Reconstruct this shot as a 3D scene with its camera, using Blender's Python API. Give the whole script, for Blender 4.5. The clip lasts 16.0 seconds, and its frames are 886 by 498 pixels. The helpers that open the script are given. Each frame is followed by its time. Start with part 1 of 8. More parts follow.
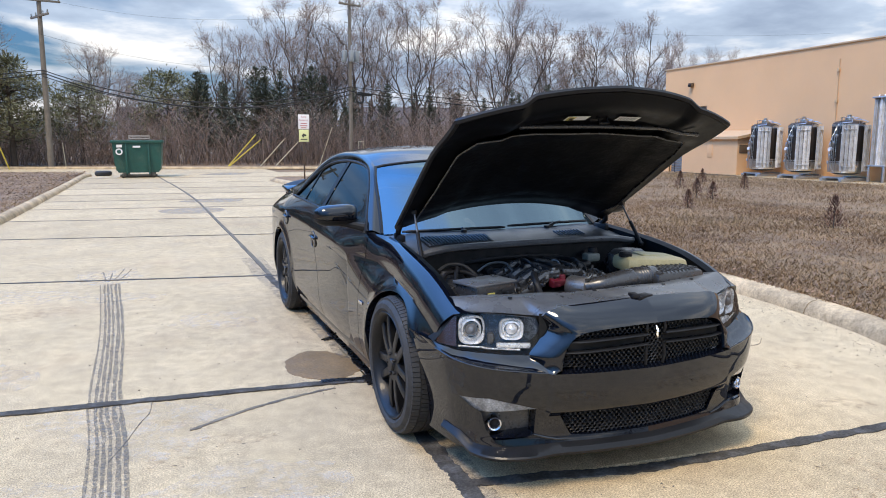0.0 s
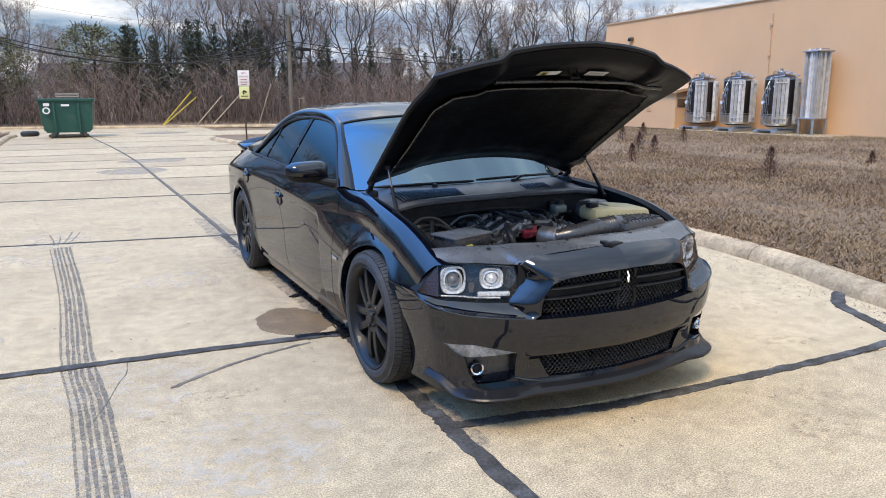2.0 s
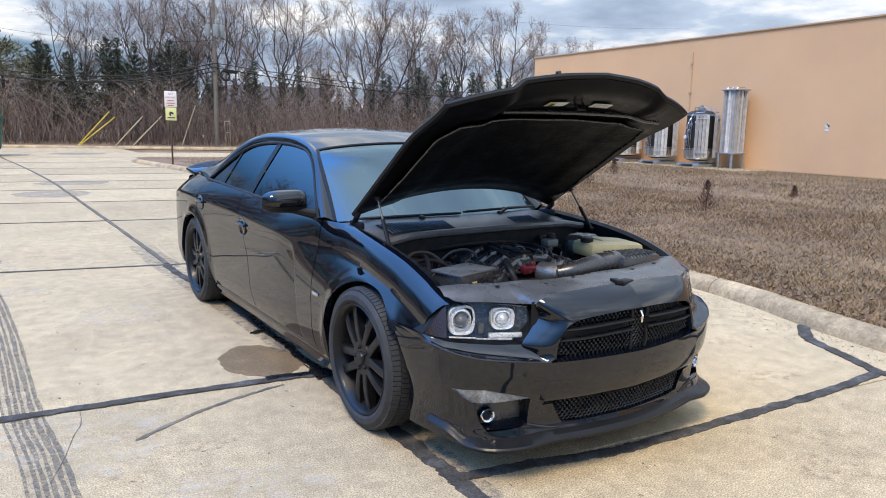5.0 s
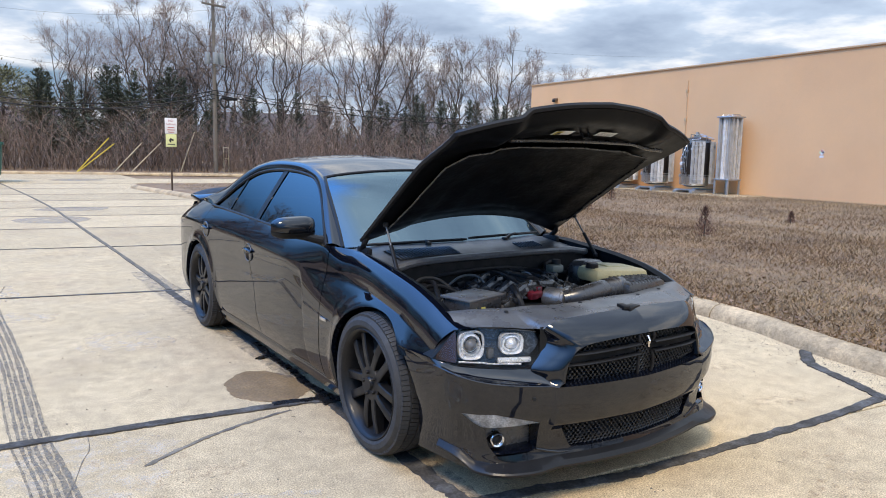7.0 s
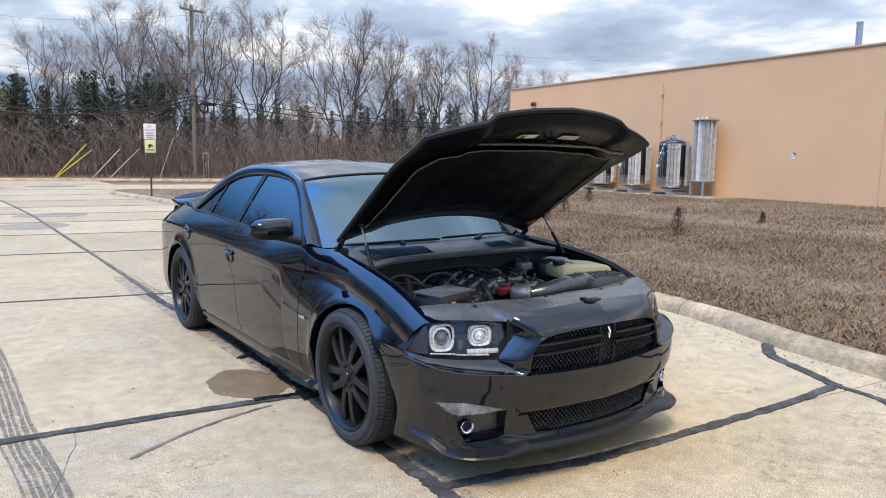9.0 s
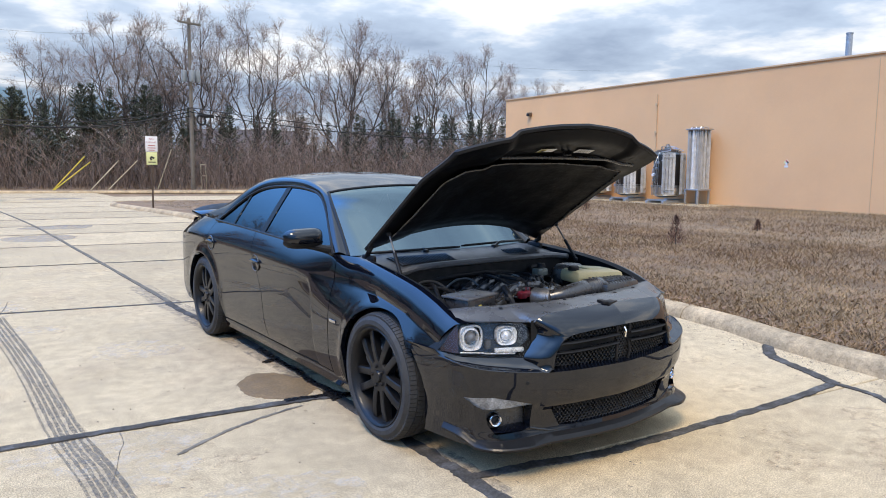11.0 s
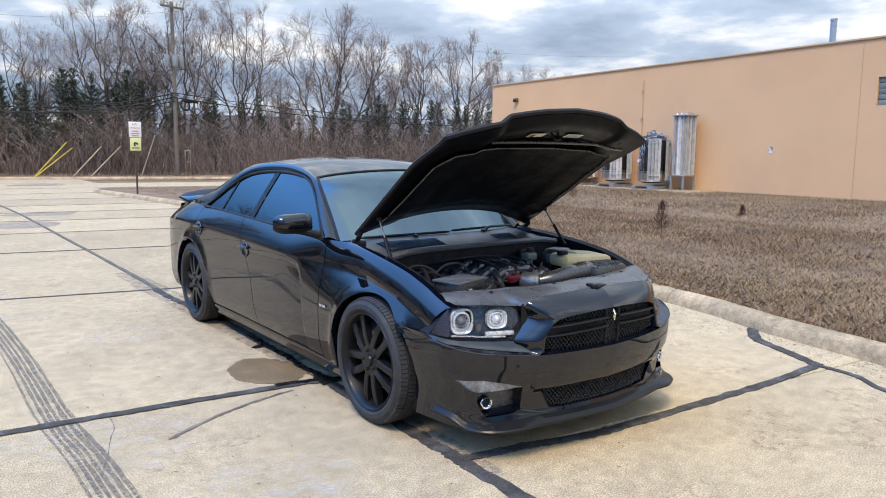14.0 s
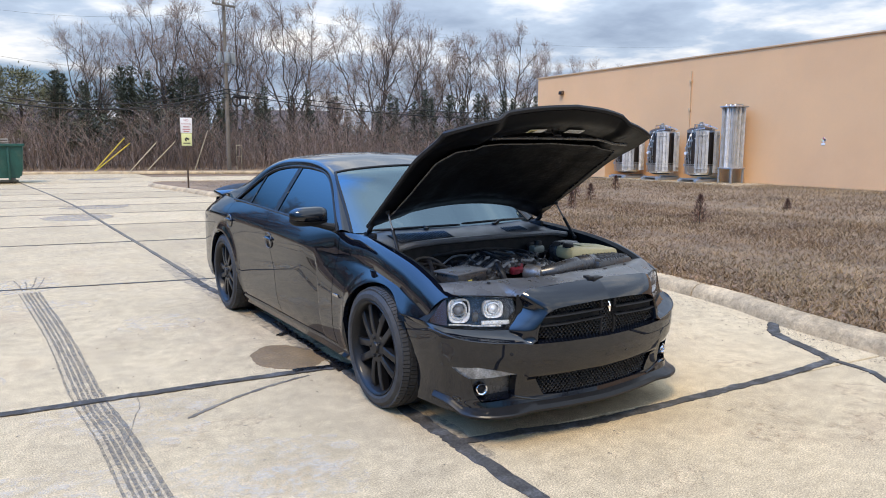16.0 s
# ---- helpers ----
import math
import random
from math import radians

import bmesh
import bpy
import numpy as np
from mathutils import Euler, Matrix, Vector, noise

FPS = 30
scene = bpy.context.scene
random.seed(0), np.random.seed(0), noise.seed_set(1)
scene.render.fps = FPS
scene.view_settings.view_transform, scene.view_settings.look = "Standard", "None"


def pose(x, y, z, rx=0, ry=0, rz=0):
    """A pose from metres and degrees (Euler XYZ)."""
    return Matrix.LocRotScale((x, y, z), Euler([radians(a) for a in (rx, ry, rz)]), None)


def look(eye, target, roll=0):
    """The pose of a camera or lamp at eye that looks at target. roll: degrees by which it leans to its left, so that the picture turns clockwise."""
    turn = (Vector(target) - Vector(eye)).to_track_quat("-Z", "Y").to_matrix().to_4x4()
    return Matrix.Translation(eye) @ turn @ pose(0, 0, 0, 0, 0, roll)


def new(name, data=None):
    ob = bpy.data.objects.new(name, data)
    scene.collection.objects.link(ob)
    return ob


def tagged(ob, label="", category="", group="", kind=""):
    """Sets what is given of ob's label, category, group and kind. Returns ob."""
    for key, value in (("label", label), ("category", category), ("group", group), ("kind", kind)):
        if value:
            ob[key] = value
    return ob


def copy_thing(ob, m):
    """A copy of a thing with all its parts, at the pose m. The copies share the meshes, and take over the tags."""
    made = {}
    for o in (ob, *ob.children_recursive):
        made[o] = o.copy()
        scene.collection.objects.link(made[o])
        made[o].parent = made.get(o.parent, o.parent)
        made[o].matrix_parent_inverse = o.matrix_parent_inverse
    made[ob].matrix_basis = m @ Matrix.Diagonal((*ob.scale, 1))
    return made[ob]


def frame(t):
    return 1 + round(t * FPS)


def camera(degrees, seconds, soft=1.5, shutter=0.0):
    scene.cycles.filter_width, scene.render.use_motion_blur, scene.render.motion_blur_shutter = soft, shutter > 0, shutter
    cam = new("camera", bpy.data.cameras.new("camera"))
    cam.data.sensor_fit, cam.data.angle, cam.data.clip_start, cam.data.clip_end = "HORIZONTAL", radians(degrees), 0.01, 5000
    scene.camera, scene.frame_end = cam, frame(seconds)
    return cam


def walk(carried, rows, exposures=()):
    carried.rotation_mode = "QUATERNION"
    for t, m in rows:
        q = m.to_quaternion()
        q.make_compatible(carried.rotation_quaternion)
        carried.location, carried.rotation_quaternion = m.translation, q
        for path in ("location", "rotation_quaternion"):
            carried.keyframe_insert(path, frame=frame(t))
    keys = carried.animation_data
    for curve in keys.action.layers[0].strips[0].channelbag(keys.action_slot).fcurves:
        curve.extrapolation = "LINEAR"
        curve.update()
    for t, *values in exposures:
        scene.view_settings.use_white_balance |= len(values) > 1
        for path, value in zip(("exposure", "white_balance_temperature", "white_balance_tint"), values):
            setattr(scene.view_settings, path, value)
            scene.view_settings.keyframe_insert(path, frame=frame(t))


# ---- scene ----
cam = camera(63.9, 16.0, soft=1.0)
PATH = [
    (0, (-1.99, -4.992, 1.522), (-1.266, -3.151, 1.223), -0.1),
    (0.5, (-2.118, -4.998, 1.526), (-1.274, -3.211, 1.219), -0.6),
    (1, (-2.151, -5.008, 1.52), (-1.28, -3.247, 1.147), -0.6),
    (1.5, (-2.17, -5.018, 1.52), (-1.314, -3.25, 1.147), -0.1),
    (2, (-2.19, -5.012, 1.52), (-1.328, -3.256, 1.102), -0.5),
    (2.5, (-2.217, -4.975, 1.513), (-1.273, -3.248, 1.162), 0.9),
    (3, (-2.19, -4.849, 1.516), (-1.183, -3.157, 1.167), 1.9),
    (3.2, (-2.167, -4.784, 1.523), (-1.19, -3.073, 1.181), 0.6),
    (5.3, (-2.444, -4.64, 1.525), (-1.36, -2.994, 1.182), 0.6),
    (5.5, (-2.45, -4.646, 1.526), (-1.346, -3.007, 1.214), 0.1),
    (6, (-2.462, -4.647, 1.527), (-1.337, -3.016, 1.252), 0.9),
    (6.5, (-2.483, -4.65, 1.524), (-1.383, -3.0, 1.266), 1.6),
    (7, (-2.49, -4.648, 1.531), (-1.42, -2.98, 1.259), 1.0),
    (7.5, (-2.503, -4.666, 1.534), (-1.403, -3.018, 1.26), 1.3),
    (8, (-2.512, -4.692, 1.528), (-1.416, -3.04, 1.258), 0.8),
    (8.5, (-2.517, -4.728, 1.53), (-1.418, -3.08, 1.254), 0.7),
    (8.7, (-2.523, -4.771, 1.527), (-1.418, -3.126, 1.258), 0.7),
    (10.8, (-2.823, -4.947, 1.55), (-1.688, -3.318, 1.305), 0.2),
    (11, (-2.835, -4.948, 1.545), (-1.707, -3.313, 1.312), 0.3),
    (11.5, (-2.847, -4.95, 1.544), (-1.757, -3.289, 1.314), 0.4),
    (12, (-2.844, -4.953, 1.541), (-1.744, -3.301, 1.295), 0.7),
    (12.5, (-2.848, -4.95, 1.539), (-1.724, -3.317, 1.272), 0.4),
    (13, (-2.856, -4.932, 1.537), (-1.775, -3.27, 1.274), 0.5),
    (13.5, (-2.859, -4.94, 1.535), (-1.759, -3.291, 1.27), 0.4),
    (14, (-2.863, -4.949, 1.537), (-1.706, -3.34, 1.266), 0.3),
    (14.5, (-2.863, -4.947, 1.537), (-1.698, -3.341, 1.28), 0.4),
    (15, (-2.838, -5.006, 1.542), (-1.65, -3.414, 1.306), 0.2),
    (15.5, (-2.746, -5.135, 1.543), (-1.613, -3.511, 1.265), 1.6),
    (16, (-2.73, -5.224, 1.553), (-1.69, -3.54, 1.263), 0.0),
]
walk(cam, [(t, look(eye, target, roll)) for t, eye, target, roll in PATH])

# ---- world and sun ----
SUN_ELEV, SUN_AZ = 58.0, 232.0  # degrees; azimuth clockwise from +y
world = bpy.data.worlds.new("sky")
scene.world = world
world.use_nodes = True
wn, wl = world.node_tree.nodes, world.node_tree.links
wn.clear()
w_out = wn.new("ShaderNodeOutputWorld")
w_bg = wn.new("ShaderNodeBackground")
w_sky = wn.new("ShaderNodeTexSky")
w_sky.sky_type = "NISHITA"
w_sky.sun_disc = False
w_sky.sun_elevation, w_sky.sun_rotation = radians(SUN_ELEV), radians(SUN_AZ)
w_sky.air_density, w_sky.dust_density = 1.0, 0.6
w_tc = wn.new("ShaderNodeTexCoord")
w_sep = wn.new("ShaderNodeSeparateXYZ")
wl.new(w_tc.outputs["Generated"], w_sep.inputs[0])


def w_math(op, a, b=None, c=None):
    n = wn.new("ShaderNodeMath")
    n.operation = op
    for k, v in enumerate((a, b, c)):
        if v is None:
            continue
        if isinstance(v, (int, float)):
            n.inputs[k].default_value = v
        else:
            wl.new(v, n.inputs[k])
    return n.outputs[0]


# a flat deck of cloud: the direction is projected on a plane overhead
w_up = w_math("MAXIMUM", w_sep.outputs["Z"], 0.0)
w_open = w_math("MULTIPLY", w_math("SMOOTH_MIN", w_math("MAXIMUM", w_math("MULTIPLY_ADD", w_sep.outputs["Z"], 8.0, -1.7), 0.0), 1.0, 0.1), w_math("SMOOTH_MIN", w_math("MAXIMUM", w_math("MULTIPLY_ADD", w_sep.outputs["Y"], 2.5, 0.3), 0.0), 1.0, 0.1))
w_open = w_math("MULTIPLY", w_open, w_math("SMOOTH_MIN", w_math("MAXIMUM", w_math("MULTIPLY_ADD", w_sep.outputs["X"], -3.0, 1.5), 0.0), 1.0, 0.1))
w_den = w_math("ADD", w_up, 0.14)
w_px = w_math("DIVIDE", w_sep.outputs["X"], w_den)
w_py = w_math("DIVIDE", w_sep.outputs["Y"], w_den)
w_comb = wn.new("ShaderNodeCombineXYZ")
wl.new(w_px, w_comb.inputs[0])
wl.new(w_py, w_comb.inputs[1])
w_comb.inputs[2].default_value = 3.7
w_n1 = wn.new("ShaderNodeTexNoise")
w_n1.inputs["Scale"].default_value = 0.62
w_n1.inputs["Detail"].default_value = 7.0
w_n1.inputs["Roughness"].default_value = 0.56
w_n1.inputs["Distortion"].default_value = 0.25
wl.new(w_comb.outputs[0], w_n1.inputs["Vector"])
w_cov = wn.new("ShaderNodeValToRGB")
w_cov.color_ramp.elements[0].position, w_cov.color_ramp.elements[0].color = 0.36, (0, 0, 0, 1)
w_cov.color_ramp.elements[1].position, w_cov.color_ramp.elements[1].color = 0.50, (1, 1, 1, 1)
# the cloud thins out towards the verge side, as the reflections in the car show
w_thin = w_math("MULTIPLY_ADD", w_open, -0.16, w_math("MULTIPLY_ADD", w_sep.outputs["X"], 0.46, w_math("ADD", w_n1.outputs["Fac"], 0.012)))
wl.new(w_thin, w_cov.inputs[0])
w_n2 = wn.new("ShaderNodeTexNoise")
w_n2.inputs["Scale"].default_value = 1.15
w_n2.inputs["Detail"].default_value = 6.0
w_n2.inputs["Roughness"].default_value = 0.55
wl.new(w_comb.outputs[0], w_n2.inputs["Vector"])
w_cc = wn.new("ShaderNodeValToRGB")
w_cc.color_ramp.elements[0].position, w_cc.color_ramp.elements[0].color = 0.38, (0.33, 0.41, 0.55, 1)
w_cc.color_ramp.elements[1].position, w_cc.color_ramp.elements[1].color = 0.66, (1.10, 1.08, 1.06, 1)
w_mid = w_cc.color_ramp.elements.new(0.52)
w_mid.color = (0.49, 0.59, 0.74, 1)
wl.new(w_n2.outputs["Fac"], w_cc.inputs[0])
w_skys = wn.new("ShaderNodeMix")
w_skys.data_type, w_skys.blend_type = "RGBA", "MULTIPLY"
w_skys.inputs["Factor"].default_value = 1.0
w_deep = wn.new("ShaderNodeMix")
w_deep.data_type, w_deep.blend_type = "RGBA", "MULTIPLY"
w_deep.inputs["Factor"].default_value = 1.0
wl.new(w_sky.outputs[0], w_deep.inputs["A"])
w_lift = wn.new("ShaderNodeCombineColor")
for k in range(3):
    wl.new(w_math("MULTIPLY_ADD", w_open, 2.5, w_math("MULTIPLY_ADD", w_up, 1.5, 0.45)), w_lift.inputs[k])
wl.new(w_lift.outputs[0], w_deep.inputs["B"])
wl.new(w_deep.outputs["Result"], w_skys.inputs["A"])
w_skys.inputs["B"].default_value = (0.054, 0.086, 0.120, 1)
w_mix = wn.new("ShaderNodeMix")
w_mix.data_type = "RGBA"
wl.new(w_cov.outputs[0], w_mix.inputs["Factor"])
wl.new(w_skys.outputs["Result"], w_mix.inputs["A"])
wl.new(w_cc.outputs[0], w_mix.inputs["B"])
# an overcast sky grows brighter towards the zenith
w_zen = w_math("MULTIPLY_ADD", w_up, 1.9, 0.70)
w_fin = wn.new("ShaderNodeMix")
w_fin.data_type, w_fin.blend_type = "RGBA", "MULTIPLY"
w_fin.inputs["Factor"].default_value = 1.0
wl.new(w_mix.outputs["Result"], w_fin.inputs["A"])
w_grey = wn.new("ShaderNodeCombineColor")
for k in range(3):
    wl.new(w_zen, w_grey.inputs[k])
wl.new(w_grey.outputs[0], w_fin.inputs["B"])
wl.new(w_fin.outputs["Result"], w_bg.inputs["Color"])
w_bg.inputs["Strength"].default_value = 0.95
wl.new(w_bg.outputs[0], w_out.inputs[0])

sun_data = bpy.data.lights.new("sun", "SUN")
sun_data.energy, sun_data.angle, sun_data.color = 2.4, radians(17), (1.0, 0.80, 0.54)
sun = new("sun", sun_data)
az, el = radians(SUN_AZ), radians(SUN_ELEV)
sun.matrix_basis = look((0, 0, 30), (-30 * math.sin(az) * math.cos(el), -30 * math.cos(az) * math.cos(el), 30 - 30 * math.sin(el)))
scene.view_settings.exposure = 0.31


# ---- materials ----
def material(name, base, rough=0.6, metal=0.0, var=0.15, scale=8.0, fine=120.0, bump=0.0, bump_scale=60.0, coat=0.0, spec=0.5, second=None, second_at=0.62, per_object=0.0, per_island=0.0, fine_var=None, mid=0.0):
    """A procedural surface: base colour with grain at two scales, an optional second colour in blotches, relief and gloss."""
    m = bpy.data.materials.new(name)
    m.use_nodes = True
    n, l = m.node_tree.nodes, m.node_tree.links
    b = n["Principled BSDF"]
    b.inputs["Roughness"].default_value, b.inputs["Metallic"].default_value = rough, metal
    b.inputs["Specular IOR Level"].default_value = spec
    if coat:
        b.inputs["Coat Weight"].default_value, b.inputs["Coat Roughness"].default_value, b.inputs["Coat IOR"].default_value = coat, 0.02, 1.63
    tc = n.new("ShaderNodeTexCoord")

    def noise_node(sc, detail=6.0, rgh=0.6):
        t = n.new("ShaderNodeTexNoise")
        t.inputs["Scale"].default_value, t.inputs["Detail"].default_value, t.inputs["Roughness"].default_value = sc, detail, rgh
        l.new(tc.outputs["Object"], t.inputs["Vector"])
        return t.outputs["Fac"]

    def mix(fac, a, bb, kind="MIX"):
        x = n.new("ShaderNodeMix")
        x.data_type, x.blend_type = "RGBA", kind
        for key, v in (("Factor", fac), ("A", a), ("B", bb)):
            if isinstance(v, (int, float)):
                x.inputs[key].default_value = v
            elif isinstance(v, tuple):
                x.inputs[key].default_value = v
            else:
                l.new(v, x.inputs[key])
        return x.outputs["Result"]

    def ramp(src, lo, hi, p0=0.3, p1=0.7):
        r = n.new("ShaderNodeValToRGB")
        r.color_ramp.elements[0].position, r.color_ramp.elements[0].color = p0, (lo, lo, lo, 1)
        r.color_ramp.elements[1].position, r.color_ramp.elements[1].color = p1, (hi, hi, hi, 1)
        l.new(src, r.inputs[0])
        return r.outputs[0]

    col = (*base, 1)
    if second:
        col = mix(ramp(noise_node(scale * 0.6, 8, 0.65), 0, 1, second_at - 0.12, second_at + 0.1), col, (*second, 1))
    col = mix(1.0, col, ramp(noise_node(scale), 1 - var, 1 + var), "MULTIPLY")
    if mid:
        col = mix(1.0, col, ramp(noise_node(scale * 7, 10, 0.78), 1 - mid, 1 + mid, 0.36, 0.64), "MULTIPLY")
    fv = var if fine_var is None else fine_var
    col = mix(1.0, col, ramp(noise_node(fine, 3), 1 - fv, 1 + fv), "MULTIPLY")
    if per_object:
        oi = n.new("ShaderNodeObjectInfo")
        col = mix(1.0, col, ramp(oi.outputs["Random"], 1 - per_object, 1 + per_object, 0, 1), "MULTIPLY")
    if per_island:
        ge = n.new("ShaderNodeNewGeometry")
        col = mix(1.0, col, ramp(ge.outputs["Random Per Island"], 1 - per_island, 1 + per_island, 0, 1), "MULTIPLY")
    l.new(col, b.inputs["Base Color"])
    l.new(ramp(noise_node(scale * 2), max(rough * 0.8, 0.0), min(rough * 1.2, 1.0)), b.inputs["Roughness"])
    if bump:
        bp = n.new("ShaderNodeBump")
        bp.inputs["Strength"].default_value, bp.inputs["Distance"].default_value = bump, 0.01
        l.new(noise_node(bump_scale, 6), bp.inputs["Height"])
        l.new(bp.outputs[0], b.inputs["Normal"])
    return m


def see_through(m, scale, lo, hi):
    """Lets a worn film break up: noise opens holes in it."""
    n, l = m.node_tree.nodes, m.node_tree.links
    tc, t, r = n.new("ShaderNodeTexCoord"), n.new("ShaderNodeTexNoise"), n.new("ShaderNodeValToRGB")
    t.inputs["Scale"].default_value, t.inputs["Detail"].default_value, t.inputs["Roughness"].default_value = scale, 8, 0.7
    l.new(tc.outputs["Object"], t.inputs["Vector"])
    r.color_ramp.elements[0].position, r.color_ramp.elements[1].position = lo, hi
    l.new(t.outputs["Fac"], r.inputs[0])
    l.new(r.outputs[0], n["Principled BSDF"].inputs["Alpha"])
    return m


def glass_material(name, tint, rough=0.0, ior=1.5, film=(1.0, 1.0, 1.0)):
    """Thin glass: tinted see-through with a mirror film by Fresnel."""
    m = bpy.data.materials.new(name)
    m.use_nodes = True
    n, l = m.node_tree.nodes, m.node_tree.links
    n.remove(n["Principled BSDF"])
    tr, gl, fr, mx = n.new("ShaderNodeBsdfTransparent"), n.new("ShaderNodeBsdfGlossy"), n.new("ShaderNodeFresnel"), n.new("ShaderNodeMixShader")
    tr.inputs[0].default_value = (*tint, 1)
    gl.inputs["Roughness"].default_value = rough
    gl.inputs["Color"].default_value = (*film, 1)
    fr.inputs["IOR"].default_value = ior
    l.new(fr.outputs[0], mx.inputs[0])
    l.new(tr.outputs[0], mx.inputs[1])
    l.new(gl.outputs[0], mx.inputs[2])
    l.new(mx.outputs[0], n["Material Output"].inputs[0])
    return m


M_CONCRETE = material("concrete slab", (0.440, 0.339, 0.206), 0.85, spec=0.15, mid=0.19, var=0.12, scale=1.3, fine=135, fine_var=0.62, bump=0.12, bump_scale=300, second=(0.40, 0.295, 0.18), second_at=0.65, per_object=0.09)
M_KERB = material("concrete kerb", (0.50, 0.37, 0.22), 0.9, mid=0.3, spec=0.2, var=0.16, scale=3.0, fine=70, bump=0.5, bump_scale=80, second=(0.27, 0.205, 0.125), second_at=0.55)
M_TAR = material("tar sealant", (0.066, 0.060, 0.053), 0.8, spec=0.1, var=0.3, scale=10, fine=80, bump=0.5, bump_scale=90, second=(0.13, 0.128, 0.125), second_at=0.6)
M_TAR_FADED = material("faded tar sealant", (0.16, 0.138, 0.108), 0.85, spec=0.1, var=0.3, scale=6, fine=50, second=(0.10, 0.09, 0.08), second_at=0.55)
M_TAR_WET = material("wet black tar", (0.012, 0.012, 0.013), 0.28, var=0.2, scale=10, bump=0.2)
M_TAR_WORN = see_through(material("worn tar smear", (0.16, 0.155, 0.15), 0.8, var=0.3, scale=20), 16, 0.42, 0.85)
M_RUBBER_MARK = see_through(material("tyre rubber mark", (0.125, 0.115, 0.10), 0.9, var=0.3, scale=60, fine=200), 42, 0.32, 0.76)
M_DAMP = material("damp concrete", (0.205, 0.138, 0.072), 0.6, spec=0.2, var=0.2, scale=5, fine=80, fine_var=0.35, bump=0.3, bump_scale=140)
M_CRACK = material("crack grit", (0.12, 0.105, 0.085), 0.9)
M_LAWN = material("dead lawn", (0.175, 0.106, 0.052), 0.95, mid=0.25, var=0.35, scale=1.2, fine=40, bump=0.45, bump_scale=60, second=(0.235, 0.155, 0.080), second_at=0.55, fine_var=0.40)
M_GRASS_TAN = material("bleached dry grass", (0.29, 0.20, 0.105), 0.9, var=0.25, scale=0.5, per_island=0.35)
M_GRASS = material("dry grass blades", (0.185, 0.112, 0.055), 0.9, var=0.28, scale=0.5, per_island=0.42, second=(0.275, 0.188, 0.098), second_at=0.56)
M_LEAF_LITTER = material("fallen leaves", (0.175, 0.105, 0.062), 0.9, var=0.2, scale=0.8, per_island=0.5)
M_WALL = material("tan stucco", (0.74, 0.435, 0.215), 0.9, var=0.04, scale=0.7, fine=60, fine_var=0.05, bump=0.15, bump_scale=90, second=(0.71, 0.41, 0.203), second_at=0.6)
M_WALL_CAP = material("tan metal coping", (0.55, 0.36, 0.195), 0.6, var=0.06, scale=2)
M_ROOF_FLAT = material("grey roofing", (0.30, 0.29, 0.27), 0.9, scale=3)
M_STEEL = material("brushed stainless", (0.62, 0.62, 0.62), 0.30, metal=1.0, var=0.08, scale=3, fine=40)
M_FIN = material("aluminium vaporiser fin", (0.62, 0.60, 0.57), 0.5, metal=0.2, var=0.2, scale=6, per_object=0.28)
M_TANK_DARK = material("dark mirror tank", (0.075, 0.063, 0.056), 0.34, metal=0.7, var=0.15, scale=1.5)
M_GREY_DOOR = material("grey painted door", (0.16, 0.165, 0.17), 0.5, scale=2)
M_GALV = material("galvanised steel", (0.42, 0.43, 0.44), 0.45, metal=0.7, var=0.12, scale=9)
M_DUMP = material("green dumpster paint", (0.014, 0.078, 0.060), 0.5, var=0.16, scale=3, fine=30, second=(0.05, 0.10, 0.075), second_at=0.66, bump=0.1)
M_DUMP_DARK = material("dirty dumpster steel", (0.06, 0.06, 0.05), 0.7, scale=6)
M_POLE = material("weathered wood pole", (0.175, 0.15, 0.12), 0.9, var=0.2, scale=4, fine=60, bump=0.5, bump_scale=30)
M_POST = material("rusty sign post", (0.075, 0.05, 0.035), 0.8, var=0.25, scale=12)
M_TRANSFORMER = material("pale grey enamel", (0.25, 0.27, 0.27), 0.4, scale=5)
M_CABLE = material("black cable", (0.012, 0.012, 0.012), 0.6)
M_YELLOW_GUARD = material("yellow plastic guard", (0.62, 0.48, 0.04), 0.5, scale=6)
M_PALE_GUARD = material("pale faded guard", (0.50, 0.43, 0.29), 0.6, scale=6)
M_BARK = material("grey brown bark", (0.080, 0.064, 0.054), 0.95, var=0.25, scale=3, fine=30)
M_TWIG = material("reddish twigs", (0.245, 0.175, 0.140), 0.95, var=0.2, scale=0.6, per_island=0.3)
M_BARK_DARK = material("dark bark", (0.075, 0.058, 0.045), 0.95, var=0.25, scale=3, fine=30)
M_THICKET = material("brown thicket twigs", (0.195, 0.140, 0.110), 0.95, var=0.3, scale=0.12, per_island=0.6)
M_NEEDLE = material("dark cedar needles", (0.085, 0.095, 0.064), 0.9, var=0.3, scale=1.5, per_island=0.5)
M_PINE = material("yellow green pine needles", (0.15, 0.145, 0.075), 0.9, var=0.3, scale=1.5, per_island=0.5)
M_SHRUB = material("rusty dead cedar", (0.130, 0.062, 0.038), 0.95, var=0.2, scale=4, per_island=0.5)
M_SIGN_WHITE = material("white sign face", (0.78, 0.76, 0.74), 0.4, var=0.03, scale=4)
M_SIGN_YEL = material("lime yellow sign face", (0.70, 0.70, 0.33), 0.4, var=0.03, scale=4)
M_SIGN_RED = material("faded red lettering", (0.45, 0.12, 0.11), 0.5)
M_SIGN_DARK = material("black print", (0.03, 0.03, 0.03), 0.5)
M_HOUSE = material("pale house siding", (0.42, 0.39, 0.34), 0.8, scale=1)
